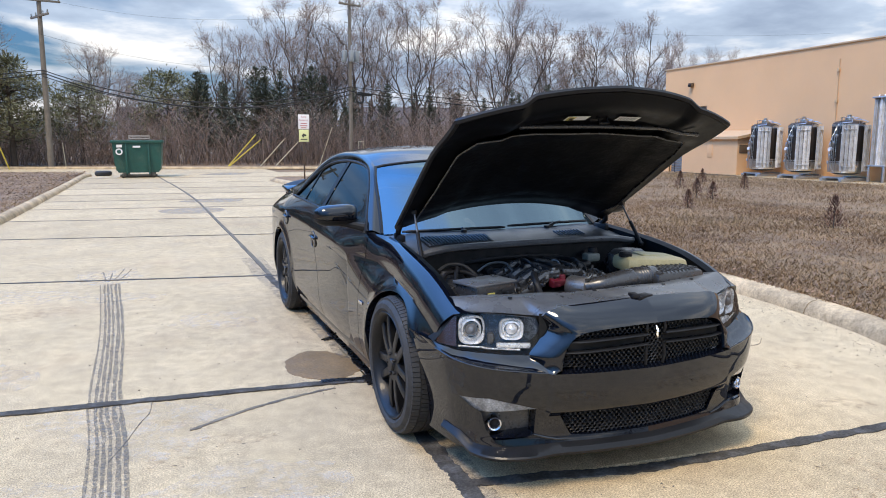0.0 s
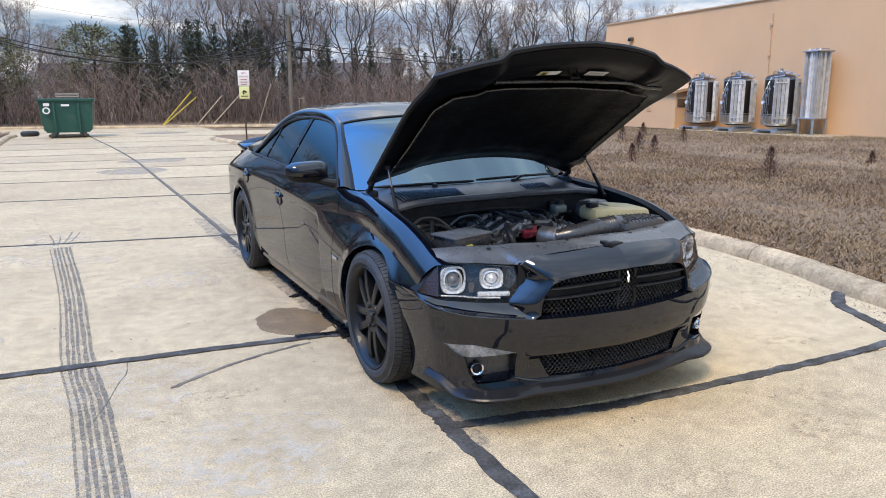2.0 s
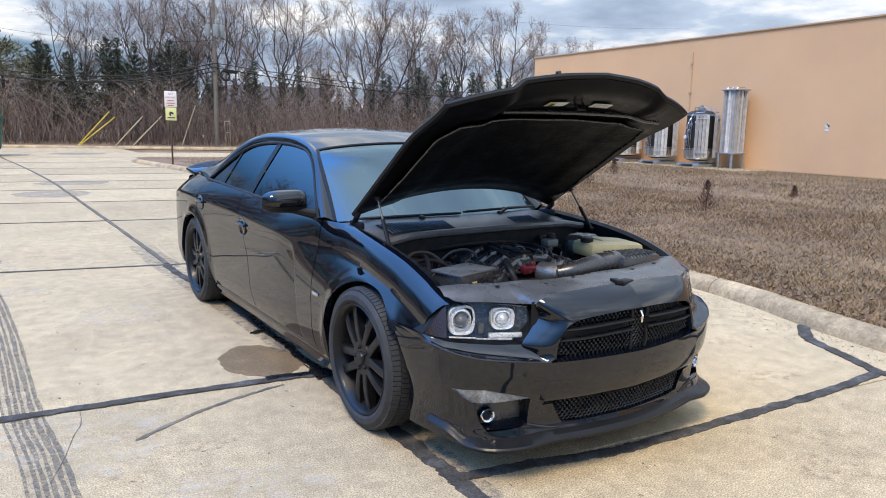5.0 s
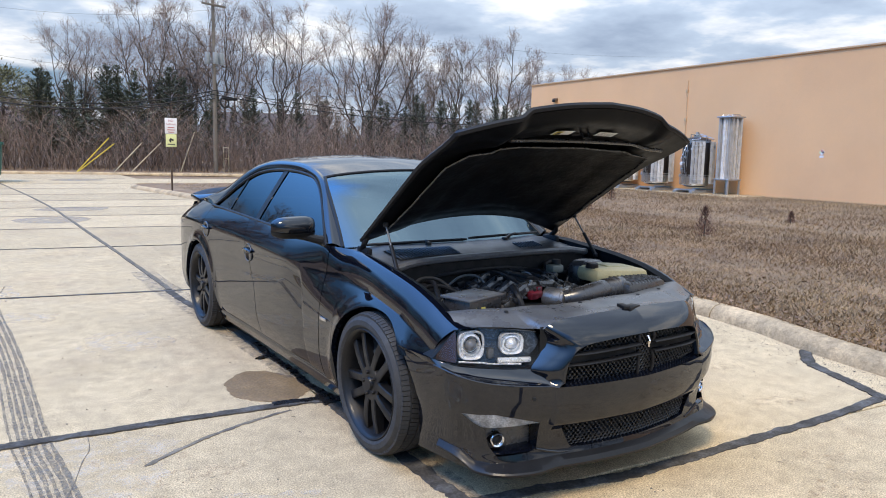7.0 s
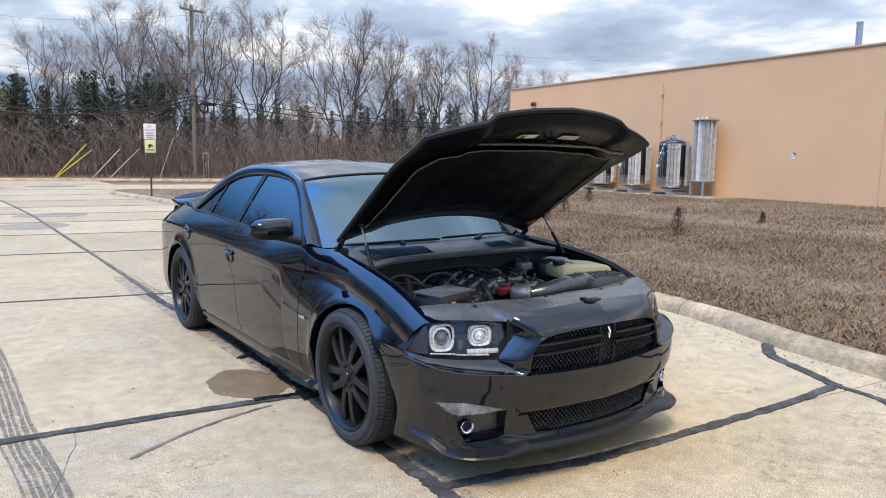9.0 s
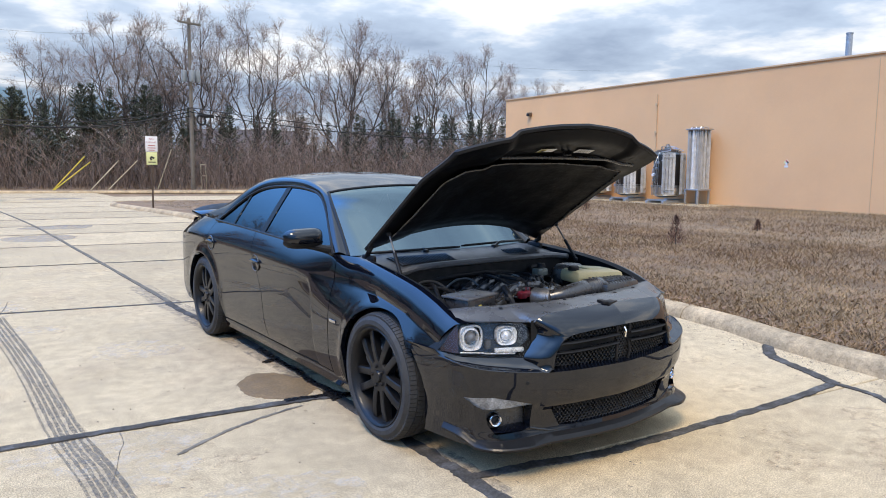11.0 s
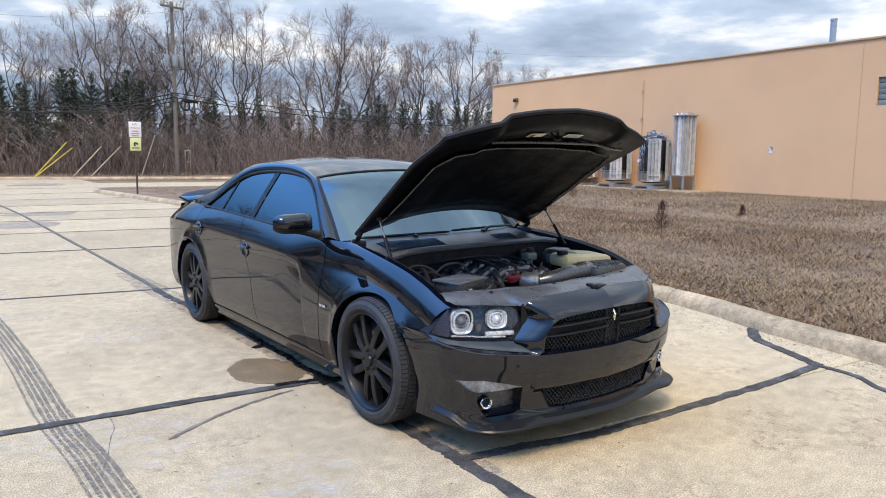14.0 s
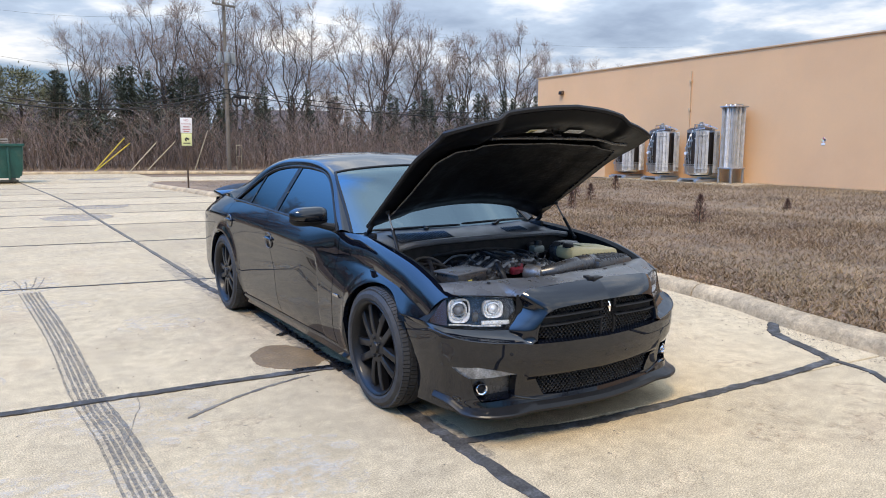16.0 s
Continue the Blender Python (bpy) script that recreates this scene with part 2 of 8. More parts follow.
M_HOUSE_ROOF = material("brown shingle roof", (0.075, 0.06, 0.055), 0.9, scale=2)
M_GLASS_BLOCK = material("glass block", (0.20, 0.235, 0.21), 0.28, var=0.2, scale=2, per_object=0.25)
M_CARDBOARD = material("brown painted louvre", (0.13, 0.085, 0.05), 0.85, scale=4)


# ---- mesh helpers ----
class Geo:
    """Collects vertices and faces of one part."""

    def __init__(self):
        self.v, self.f = [], []

    def add(self, verts, faces, m=None):
        k = len(self.v)
        self.v += [tuple(m @ Vector(p)) for p in verts] if m is not None else [tuple(p) for p in verts]
        self.f += [tuple(i + k for i in f) for f in faces]
        return self

    def grid(self, fn, nu, nv, close_u=False):
        """fn(u, v) with u and v from 0 to 1."""
        k = len(self.v)
        self.v += [tuple(fn(i / nu, j / nv)) for j in range(nv + 1) for i in range(nu + (0 if close_u else 1))]
        w = nu if close_u else nu + 1
        for j in range(nv):
            for i in range(nu):
                a, b = i, (i + 1) % w
                self.f.append((k + j * w + a, k + j * w + b, k + (j + 1) * w + b, k + (j + 1) * w + a))
        return self

    def tube(self, pts, radii, sides=8, caps=True):
        pts = [Vector(p) for p in pts]
        if isinstance(radii, (int, float)):
            radii = [radii] * len(pts)
        k, n = len(self.v), len(pts)
        up = Vector((0.3, 0.2, 1)).normalized()
        for i, p in enumerate(pts):
            d = (pts[min(i + 1, n - 1)] - pts[max(i - 1, 0)]).normalized()
            a = d.cross(up)
            a = d.cross(Vector((1, 0, 0))) if a.length < 0.05 else a
            a.normalize()
            b = d.cross(a)
            for s in range(sides):
                q = 2 * math.pi * s / sides
                self.v.append(tuple(p + radii[i] * (math.cos(q) * a + math.sin(q) * b)))
        for i in range(n - 1):
            for s in range(sides):
                t = (s + 1) % sides
                self.f.append((k + i * sides + s, k + i * sides + t, k + (i + 1) * sides + t, k + (i + 1) * sides + s))
        if caps:
            self.f.append(tuple(k + s for s in range(sides)))
            self.f.append(tuple(k + (n - 1) * sides + s for s in range(sides)))
        return self

    def box(self, size, m=None, bevel=0.0, taper=1.0):
        """A box about the origin, with bevelled edges; taper shrinks its top."""
        bm = bmesh.new()
        bmesh.ops.create_cube(bm, size=1.0)
        for v in bm.verts:
            t = taper if v.co.z > 0 else 1.0
            v.co = Vector((v.co.x * size[0] * t, v.co.y * size[1] * t, v.co.z * size[2]))
        if bevel:
            bmesh.ops.bevel(bm, geom=bm.edges[:], offset=bevel, segments=2, affect="EDGES", profile=0.5)
        bm.verts.index_update()
        self.add([v.co for v in bm.verts], [[v.index for v in f.verts] for f in bm.faces], m)
        bm.free()
        return self

    def lathe(self, profile, n=32, m=None, closed=False):
        """profile of (r, h) turned about z."""
        vs = [(r * math.cos(2 * math.pi * i / n), r * math.sin(2 * math.pi * i / n), h) for r, h in profile for i in range(n)]
        p = len(profile)
        fs = [(j * n + i, j * n + (i + 1) % n, ((j + 1) % p) * n + (i + 1) % n, ((j + 1) % p) * n + i) for j in range(p if closed else p - 1) for i in range(n)]
        return self.add(vs, fs, m)

    def slab(self, poly, z0, z1, m=None, inset=0.0):
        """A prism over the polygon (x, y), its top edge drawn in by inset."""
        n = len(poly)
        c = Vector((sum(p[0] for p in poly) / n, sum(p[1] for p in poly) / n))
        rings = [(0.0, z0), (0.0, z1 - inset), (inset, z1)] if inset else [(0.0, z0), (0.0, z1)]
        vs = []
        for ins, z in rings:
            for p in poly:
                d = c - Vector(p)
                q = Vector(p) + (d.normalized() * ins * 1.4 if d.length else d)
                vs.append((q.x, q.y, z))
        fs = [(k * n + i, k * n + (i + 1) % n, (k + 1) * n + (i + 1) % n, (k + 1) * n + i) for k in range(len(rings) - 1) for i in range(n)]
        fs += [tuple(range(n))[::-1], tuple((len(rings) - 1) * n + i for i in range(n))]
        return self.add(vs, fs, m)

    def outward(self, ref):
        """Turns every face so that it looks away from a point."""
        ref = Vector(ref)
        for k, f in enumerate(self.f):
            a, b, c = (Vector(self.v[i]) for i in f[:3])
            if (b - a).cross(c - a).dot(a - ref) < 0:
                self.f[k] = tuple(reversed(f))
        return self

    def mesh(self, name, mat, angle=35):
        me = bpy.data.meshes.new(name)
        me.from_pydata(self.v, [], self.f)
        me.materials.append(mat)
        me.polygons.foreach_set("use_smooth", [True] * len(me.polygons))
        me.set_sharp_from_angle(angle=radians(angle))
        me.update()
        return me


def part(name, geo, mat, parent=None, label="", angle=35, fix=False):
    """Links a mesh as one object, under a thing or a part."""
    ob = new(name, geo.mesh(name, mat, angle))
    if fix:
        bm = bmesh.new()
        bm.from_mesh(ob.data)
        bmesh.ops.recalc_face_normals(bm, faces=bm.faces[:])
        bm.to_mesh(ob.data)
        bm.free()
    if parent is not None:
        ob.parent = parent
    if label:
        tagged(ob, label)
    return ob


def thing(name, label, category, group="", kind="", m=None):
    ob = new(name)
    ob.empty_display_size = 0.2
    tagged(ob, label, category, group, kind)
    if m is not None:
        ob.matrix_basis = m
    return ob


def curve_at(pts, t):
    """A smooth curve through points of any dimension; t from 0 to 1 by the point's number."""
    n = len(pts) - 1
    x = min(max(t, 0.0), 1.0) * n
    i = min(int(x), n - 1)
    f = x - i
    p0, p1, p2, p3 = (pts[min(max(k, 0), n)] for k in (i - 1, i, i + 1, i + 2))
    return tuple(0.5 * (2 * b + (c - a) * f + (2 * a - 5 * b + 4 * c - d) * f * f + (3 * b - a - 3 * c + d) * f ** 3) for a, b, c, d in zip(p0, p1, p2, p3))


def along(keys, x):
    """Straight interpolation in a table of (x, value)."""
    return float(np.interp(x, [k[0] for k in keys], [k[1] for k in keys]))


def glide(keys, x):
    """Smooth interpolation, without overshoot, in a table of (x, value)."""
    n = len(keys)
    if x <= keys[0][0] or x >= keys[-1][0]:
        return keys[0][1] if x <= keys[0][0] else keys[-1][1]
    i = next(k for k in range(n - 1) if x <= keys[k + 1][0])

    def slope(k):
        if k in (0, n - 1):
            j = min(k, n - 2)
            return (keys[j + 1][1] - keys[j][1]) / (keys[j + 1][0] - keys[j][0])
        h0, h1 = keys[k][0] - keys[k - 1][0], keys[k + 1][0] - keys[k][0]
        d0, d1 = (keys[k][1] - keys[k - 1][1]) / h0, (keys[k + 1][1] - keys[k][1]) / h1
        return 0.0 if d0 * d1 <= 0 else 3 * (h0 + h1) / ((2 * h1 + h0) / d0 + (h1 + 2 * h0) / d1)
    h = keys[i + 1][0] - keys[i][0]
    t = (x - keys[i][0]) / h
    return (1 + 2 * t) * (1 - t) ** 2 * keys[i][1] + t * (1 - t) ** 2 * h * slope(i) + t * t * (3 - 2 * t) * keys[i + 1][1] + t * t * (t - 1) * h * slope(i + 1)


def smooth(a, b, x):
    t = min(max((x - a) / (b - a), 0.0), 1.0)
    return t * t * (3 - 2 * t)


def ribbon(path, width, z, seed=0, steps=60, wobble=0.25):
    """A flat ragged strip along a path of (x, y)."""
    rng = random.Random(seed)
    g = Geo()
    left, right = [], []
    for i in range(steps + 1):
        t = i / steps
        p = Vector(curve_at(path, t))
        q = Vector(curve_at(path, min(t + 0.01, 1.0))) - Vector(curve_at(path, max(t - 0.01, 0.0)))
        nrm = Vector((-q.y, q.x)).normalized()
        w = width / 2
        a, b = (w * (1 + wobble * (1.5 * noise.noise((seed * 7.3 + k, i * 0.23, 0.5)) + 1.0 * noise.noise((seed * 3.1 + k, i * 0.8, 4.5)) + 0.25 * rng.uniform(-1, 1))) for k in (0.0, 31.7))
        left.append((p.x + nrm.x * a, p.y + nrm.y * a, z))
        right.append((p.x - nrm.x * b, p.y - nrm.y * b, z))
    n = steps + 1
    low = [(x, y, 0.0) for x, y, _ in left], [(x, y, 0.0) for x, y, _ in right]
    g.add(left + right + low[0] + low[1], [(n + i, n + i + 1, i + 1, i) for i in range(steps)] + [(i, i + 1, 2 * n + i + 1, 2 * n + i) for i in range(steps)] + [(n + i, n + i + 1, 3 * n + i + 1, 3 * n + i) for i in range(steps)])
    return g


# ---- ground, pavement, kerbs ----
ground = part("ground", Geo().grid(lambda u, v: (-700 + 1400 * u, -700 + 1400 * v, -0.05), 40, 40), M_LAWN)
tagged(ground, "brown dormant lawn and leaf-strewn earth all round", "ground", kind="structure")

KERB_R = [(1.1, -16.0), (1.8, -8.0), (2.45, -4.2), (2.74, -2.5), (2.92, -1.6), (3.17, -0.8), (3.36, 1.0), (3.34, 6.0), (3.0, 12.0), (2.4, 19.0), (1.95, 23.4), (2.6, 25.0), (5.2, 24.6), (11.0, 22.5), (17.0, 20.5)]
KERB_L = [(-5.3, -16.0), (-5.05, -4.0), (-4.92, 4.0), (-4.84, 11.0), (-4.95, 22.0), (-5.08, 29.0), (-5.15, 31.6), (-7.7, 34.4), (-15.5, 37.2), (-31.0, 43.0)]
KERB_F = [(-31.5, 51.5), (-13.4, 44.0), (-5.3, 40.5), (-1.2, 38.8), (3.9, 36.6), (11.0, 33.4), (19.2, 29.8), (31.5, 25.2)]


def kerb_run(name, path, length, side, label):
    """A run of rounded kerb stones; side is +1 if the lawn lies to the right of the path's way."""
    root = thing(name, label, "kerb", kind="structure")
    pts = [Vector(curve_at(path, i / 400)) for i in range(401)]
    cum = [0.0]
    for a, b in zip(pts, pts[1:]):
        cum.append(cum[-1] + (b - a).length)
    prof = [(0.0, -0.02), (0.015, 0.05), (0.045, 0.095), (0.085, 0.118), (0.13, 0.125), (0.19, 0.125), (0.21, 0.11), (0.21, -0.04)]

    def at(s):
        x = float(np.interp(s, cum, [p.x for p in pts]))
        y = float(np.interp(s, cum, [p.y for p in pts]))
        x2 = float(np.interp(s + 0.05, cum, [p.x for p in pts]) - np.interp(s - 0.05, cum, [p.x for p in pts]))
        y2 = float(np.interp(s + 0.05, cum, [p.y for p in pts]) - np.interp(s - 0.05, cum, [p.y for p in pts]))
        return Vector((x, y)), Vector((y2, -x2)).normalized() * side

    count = int(cum[-1] / length)
    for k in range(count):
        s0, s1 = cum[-1] * k / count + 0.006, cum[-1] * (k + 1) / count - 0.006
        g = Geo()

        def fn(u, v):
            p, nrm = at(s0 + (s1 - s0) * u)
            w, z = prof[round(v * (len(prof) - 1))]
            q = p + nrm * w
            return (q.x, q.y, z + 0.004 * noise.noise((q.x * 1.3, q.y * 1.3, z * 4)))

        g.grid(fn, 10, len(prof) - 1)
        n = len(prof)
        for e in (0, 10):
            g.f.append(tuple(j * 11 + e for j in range(n)))
        part("kerb_stone", g, M_KERB, root, angle=60)
    return root


# concrete slabs, two columns wide beside the car, each row cut by a sealed joint
def joint_y(k, x):
    """Where the cross joint k lies at x: slightly askew to the lane."""
    base = [-14.0, -10.0, -6.2, -2.21, -0.60, 3.36, 7.27, 10.15, 12.8, 15.2, 17.7, 20.6, 24.0, 28.0, 33.0, 39.0][k]
    skew = [0.02, 0.02, 0.03, 0.088, 0.09, 0.214, 0.21, 0.2, 0.18, 0.16, 0.15, 0.14, 0.12, 0.2, 0.25, 0.4][k]
    return base - skew * (x + 1.5)


pavement = thing("pavement", "pale weathered concrete parking lane of large slabs with black sealed joints", "pavement", kind="structure")


SEAM = [(-14.0, -0.83), (-2.3, -0.81), (-0.7, -0.80), (1.4, -0.83), (2.6, -0.90), (4.3, -0.90), (8.9, -1.03), (15.0, -1.20), (21.0, -1.55), (27.0, -2.0), (39.0, -2.8)]


def slab_piece(x0, x1, k0, k1):
    g = 0.006

    def at(x, k):
        y = joint_y(k, x)
        return (along(SEAM, y) if x == -0.85 else x), y
    (a, b), (c, d), (e, f), (p, q) = at(x0, k0), at(x1, k0), at(x1, k1), at(x0, k1)
    poly = [(a + g, b + g), (c - g, d + g), (e - g, f - g), (p + g, q - g)]
    part("slab", Geo().slab(poly, -0.12, 0.0, inset=0.006), M_CONCRETE, pavement)


for k in [0, 1] + list(range(4, 15)):
    slab_piece(-5.4, -0.85, k, k + 1)
slab_piece(-5.4, -0.85, 2, 4)
for a, b in ((0, 1), (1, 2), (2, 3), (3, 5), (5, 6), (6, 7), (7, 8), (8, 9), (9, 10), (10, 11), (11, 12), (12, 13), (13, 14), (14, 15)):
    slab_piece(-0.85, 3.5, a, b)
for x0, x1 in ((3.5, 8.0), (8.0, 13.0), (13.0, 19.0), (19.0, 27.0)):
    for k in (10, 11, 12, 13):
        slab_piece(x0, x1, k, k + 1)
for x0, x1 in ((-12.0, -5.4), (-20.0, -12.0)):
    for k in (13, 14):
        slab_piece(x0, x1, k, k + 1)
kerb_run("kerb_right", KERB_R, 3.05, 1, "weathered rounded concrete kerb along the brown lawn")
kerb_run("kerb_left", KERB_L, 3.0, -1, "pale concrete kerb beside the leaf-strewn verge")
kerb_run("kerb_far", KERB_F, 3.0, -1, "far concrete kerb before the thicket")


def lawn_sheet(name, edge, label, z=0.105, off=0.2, side=1, far=None, rows=14):
    """Raised turf from the back of a kerb out to a far edge, gently uneven."""
    def fn(u, v):
        p = Vector(curve_at(edge, u))
        d = Vector(curve_at(edge, min(u + 0.004, 1))) - Vector(curve_at(edge, max(u - 0.004, 0)))
        nrm = Vector((d.y, -d.x)).normalized() * side
        a = p + nrm * off
        q = a.lerp(Vector(curve_at(far, u)), v ** 1.6)
        return (q.x, q.y, z + 0.03 * smooth(0, 0.12, v) * (noise.noise((q.x * 0.4, q.y * 0.4, 0)) + 0.5 * noise.noise((q.x * 1.7, q.y * 1.7, 3))))
    return tagged(part(name, Geo().grid(fn, 160, rows * 3), M_LAWN), label, "lawn", kind="structure")


lawn_sheet("lawn_right", KERB_R[:10], "dormant brown lawn between the kerb and the building", far=[(24, -16), (24, -8), (24, -3), (24, -1), (24, 0), (24, 2), (24, 6), (24, 12), (24, 17), (22, 23.0)])
lawn_sheet("lawn_island", KERB_R[9:], "brown lawn strip beside the sign", far=[(22, 22.5)] * 3 + [(22.2, 22.2)] * 3, off=0.2, rows=6)
lawn_sheet("verge_left", KERB_L, "leaf-strewn brown verge under bare trees", far=[(-60, -16), (-60, -4), (-60, 4), (-60, 11), (-60, 22), (-60, 30), (-60, 36), (-60, 40), (-60, 44), (-60, 50)], side=-1)
lawn_sheet("verge_far", KERB_F, "brown leaf litter under the far thicket", far=[(-60, 140), (-30, 140), (-10, 140), (0, 140), (20, 140), (50, 140), (80, 140), (120, 120)], side=-1)

# sealed joints
joints = thing("joint_sealant", "ragged black tar sealant in the concrete joints", "sealant", kind="structure")
TAR_RUNS = [
    ([(-0.83, -9.0), (-0.82, -6.2), (-0.81, -4.0), (-0.81, -2.46), (-0.80, -2.2), (-0.80, -1.71), (-0.79, -0.75)], 0.085),
    ([(-0.79, 0.3), (-0.80, 1.4), (-0.90, 2.6), (-0.92, 3.3)], 0.075),
    ([(-0.80, -2.24), (-0.43, -2.305), (0.06, -2.41), (0.71, -2.44), (1.59, -2.475), (2.31, -2.46)], 0.068),
    ([(1.7, -5.5), (1.88, -4.3), (2.08, -3.1), (2.27, -2.75), (2.31, -2.46)], 0.05),
    ([(2.31, -2.46), (2.40, -2.28), (2.48, -2.12), (2.61, -1.83), (2.78, -1.68), (2.95, -1.57)], 0.085),
    ([(-5.2, -0.37), (-3.6, -0.47), (-2.7, -0.545), (-1.8, -0.61), (-1.0, -0.69), (-0.72, -0.75)], 0.070),
]
TAR_RUNS.append(([(-0.90, 3.28), (-0.93, 5.0), (-1.03, 8.9), (-1.20, 15.0), (-1.55, 21.0), (-2.0, 27.0), (-2.45, 34.0)], 0.05))
for i, (run, w) in enumerate(TAR_RUNS):
    part("tar_run", ribbon(run, w, 0.0045 + 0.0009 * i, seed=i, steps=200, wobble=0.22), M_TAR if i < 6 else M_TAR_FADED, joints)
for k in range(5, 15):
    part("tar_run", ribbon([(-5.0, joint_y(k, -5.0)), (-3, joint_y(k, -3)), (-0.85, joint_y(k, -0.85))], 0.05, 0.005, seed=20 + k, steps=90), M_TAR if k < 7 else M_TAR_FADED, joints)
    part("tar_run", ribbon([(-0.85, joint_y(k, -0.85)), (1, joint_y(k, 1)), (3.0, joint_y(k, 3.0))], 0.045, 0.005, seed=40 + k, steps=90), M_TAR if k < 7 else M_TAR_FADED, joints)

# ---- building ----
WALL_A, WALL_B = Vector((20.38, -1.5)), Vector((21.99, 25.12))  # the long wall, from near to far
W_DIR = (WALL_B - WALL_A).normalized()
W_OUT = Vector((-W_DIR.y, W_DIR.x))  # towards the lot
W_M = Matrix(((W_DIR.x, -W_OUT.x, 0, WALL_A.x), (W_DIR.y, -W_OUT.y, 0, WALL_A.y), (0, 0, 1, 0), (0, 0, 0, 1)))  # u along, v inward, z


def wall_uv(x, y):
    d = Vector((x, y)) - WALL_A
    return d.dot(W_DIR), -d.dot(W_OUT)


L_WALL, H_WALL = (WALL_B - WALL_A).length, 5.03
building = thing("building", "long tan stucco industrial building with a flat roof", "building")
bw = Geo()
U0 = -26.0
# main wall with openings for the door and the glass block window
DOOR = (L_WALL - 3.25, L_WALL - 0.55, 0.0, 3.15)
WIN = (wall_uv(20.79, 5.29)[0] - 2.55, wall_uv(20.79, 5.29)[0], 3.01, 3.86)
us = sorted({U0, WIN[0], WIN[1], DOOR[0], DOOR[1], L_WALL})
zs = sorted({-0.1, DOOR[3], WIN[2], WIN[3], H_WALL})
for a, b in zip(us, us[1:]):
    for c, d in zip(zs, zs[1:]):
        if (DOOR[0] <= a < DOOR[1] and c < DOOR[3]) or (WIN[0] <= a < WIN[1] and WIN[2] <= c < WIN[3]):
            continue
        bw.add([(a, 0, c), (b, 0, c), (b, 0, d), (a, 0, d)], [(0, 1, 2, 3)], W_M)
for u0, u1, z0, z1 in (DOOR, WIN):
    q = 0.22
    bw.add([(u0, 0, z0), (u1, 0, z0), (u1, 0, z1), (u0, 0, z1), (u0, q, z0), (u1, q, z0), (u1, q, z1), (u0, q, z1)], [(0, 1, 5, 4), (1, 2, 6, 5), (2, 3, 7, 6), (3, 0, 4, 7)], W_M)
for a, b in (((L_WALL, 0), (L_WALL, 30)), ((U0, 0), (U0, 30)), ((U0, 30), (L_WALL, 30))):
    bw.add([(*a, -0.1), (*b, -0.1), (*b, H_WALL), (*a, H_WALL)], [(0, 1, 2, 3)], W_M)
part("wall", bw, M_WALL, building)
part("roof", Geo().add([(U0 + 0.2, 0.2, H_WALL - 0.15), (L_WALL - 0.2, 0.2, H_WALL - 0.15), (L_WALL - 0.2, 29.8, H_WALL - 0.15), (U0 + 0.2, 29.8, H_WALL - 0.15)], [(0, 1, 2, 3)], W_M), M_ROOF_FLAT, building)
cop = Geo()
cop.box((L_WALL - U0 + 0.1, 0.34, 0.065), W_M @ Matrix.Translation(((L_WALL + U0) / 2, 0.12, H_WALL + 0.02)), bevel=0.01)
cop.box((0.34, 29.6, 0.065), W_M @ Matrix.Translation((L_WALL - 0.12, 15.1, H_WALL + 0.02)), bevel=0.01)
part("coping", cop, M_WALL_CAP, building, "tan metal coping")
for u in (wall_uv(20.82, 5.8)[0],):
    part("control_joint", Geo().box((0.018, 0.012, 4.8), W_M @ Matrix.Translation((u, -0.004, 2.5))), M_WALL_CAP, building)
# ---- the car: front towards -y, centred on x = 0 ----
M_PAINT = material("black car paint", (0.0025, 0.0032, 0.0062), 0.32, var=0.2, scale=2.5, fine=200, coat=1.0, spec=0.0)
M_TRIM = material("satin black trim", (0.010, 0.010, 0.011), 0.48, spec=0.25, var=0.2, scale=12)
M_PLASTIC = material("dusty black plastic", (0.030, 0.030, 0.032), 0.28, spec=0.8, var=0.2, scale=9, fine=90, second=(0.042, 0.041, 0.039), second_at=0.62, bump=0.08)
M_PLASTIC_GREY = material("dusty grey plastic", (0.088, 0.090, 0.094), 0.34, spec=0.7, var=0.2, scale=9, fine=70, second=(0.125, 0.123, 0.118), second_at=0.62)
M_COVER = material("satin radiator cover plastic", (0.080, 0.083, 0.088), 0.30, spec=0.7, var=0.14, scale=6, fine=110, second=(0.105, 0.106, 0.108), second_at=0.62, bump=0.05)
M_COWL = material("sun-bleached cowl plastic", (0.055, 0.057, 0.061), 0.36, spec=0.6, var=0.15, scale=6, fine=80, second=(0.075, 0.075, 0.074), second_at=0.62)
M_INNER = material("dull black inner paint", (0.0035, 0.0038, 0.005), 0.42, spec=0.10, var=0.3, scale=9)
M_LINER = material("matt black felt liner", (0.0028, 0.003, 0.0042), 0.6, spec=0.14, var=0.3, scale=6, fine=80, bump=0.4, bump_scale=40)
M_TYRE = material("tyre rubber", (0.027, 0.027, 0.028), 0.72, var=0.2, scale=14, second=(0.042, 0.04, 0.037), second_at=0.6)
M_RIM = material("satin black rim", (0.009, 0.009, 0.010), 0.40, spec=0.25, var=0.2, scale=9, coat=0.08)
M_CHROME = material("chrome", (0.80, 0.80, 0.82), 0.12, metal=1.0, var=0.04, scale=9)
M_ALLOY = material("grey cast alloy", (0.30, 0.30, 0.30), 0.45, metal=0.85, var=0.2, scale=16, bump=0.2)
M_DISC = material("brake disc steel", (0.34, 0.34, 0.35), 0.35, metal=0.9, var=0.15, scale=12)
M_REFLECTOR = material("headlight reflector", (0.95, 0.95, 0.95), 0.28, metal=0.45, var=0.05, scale=14)
M_AMBER = material("dark amber marker", (0.045, 0.014, 0.008), 0.25, var=0.1, scale=6, coat=0.8)
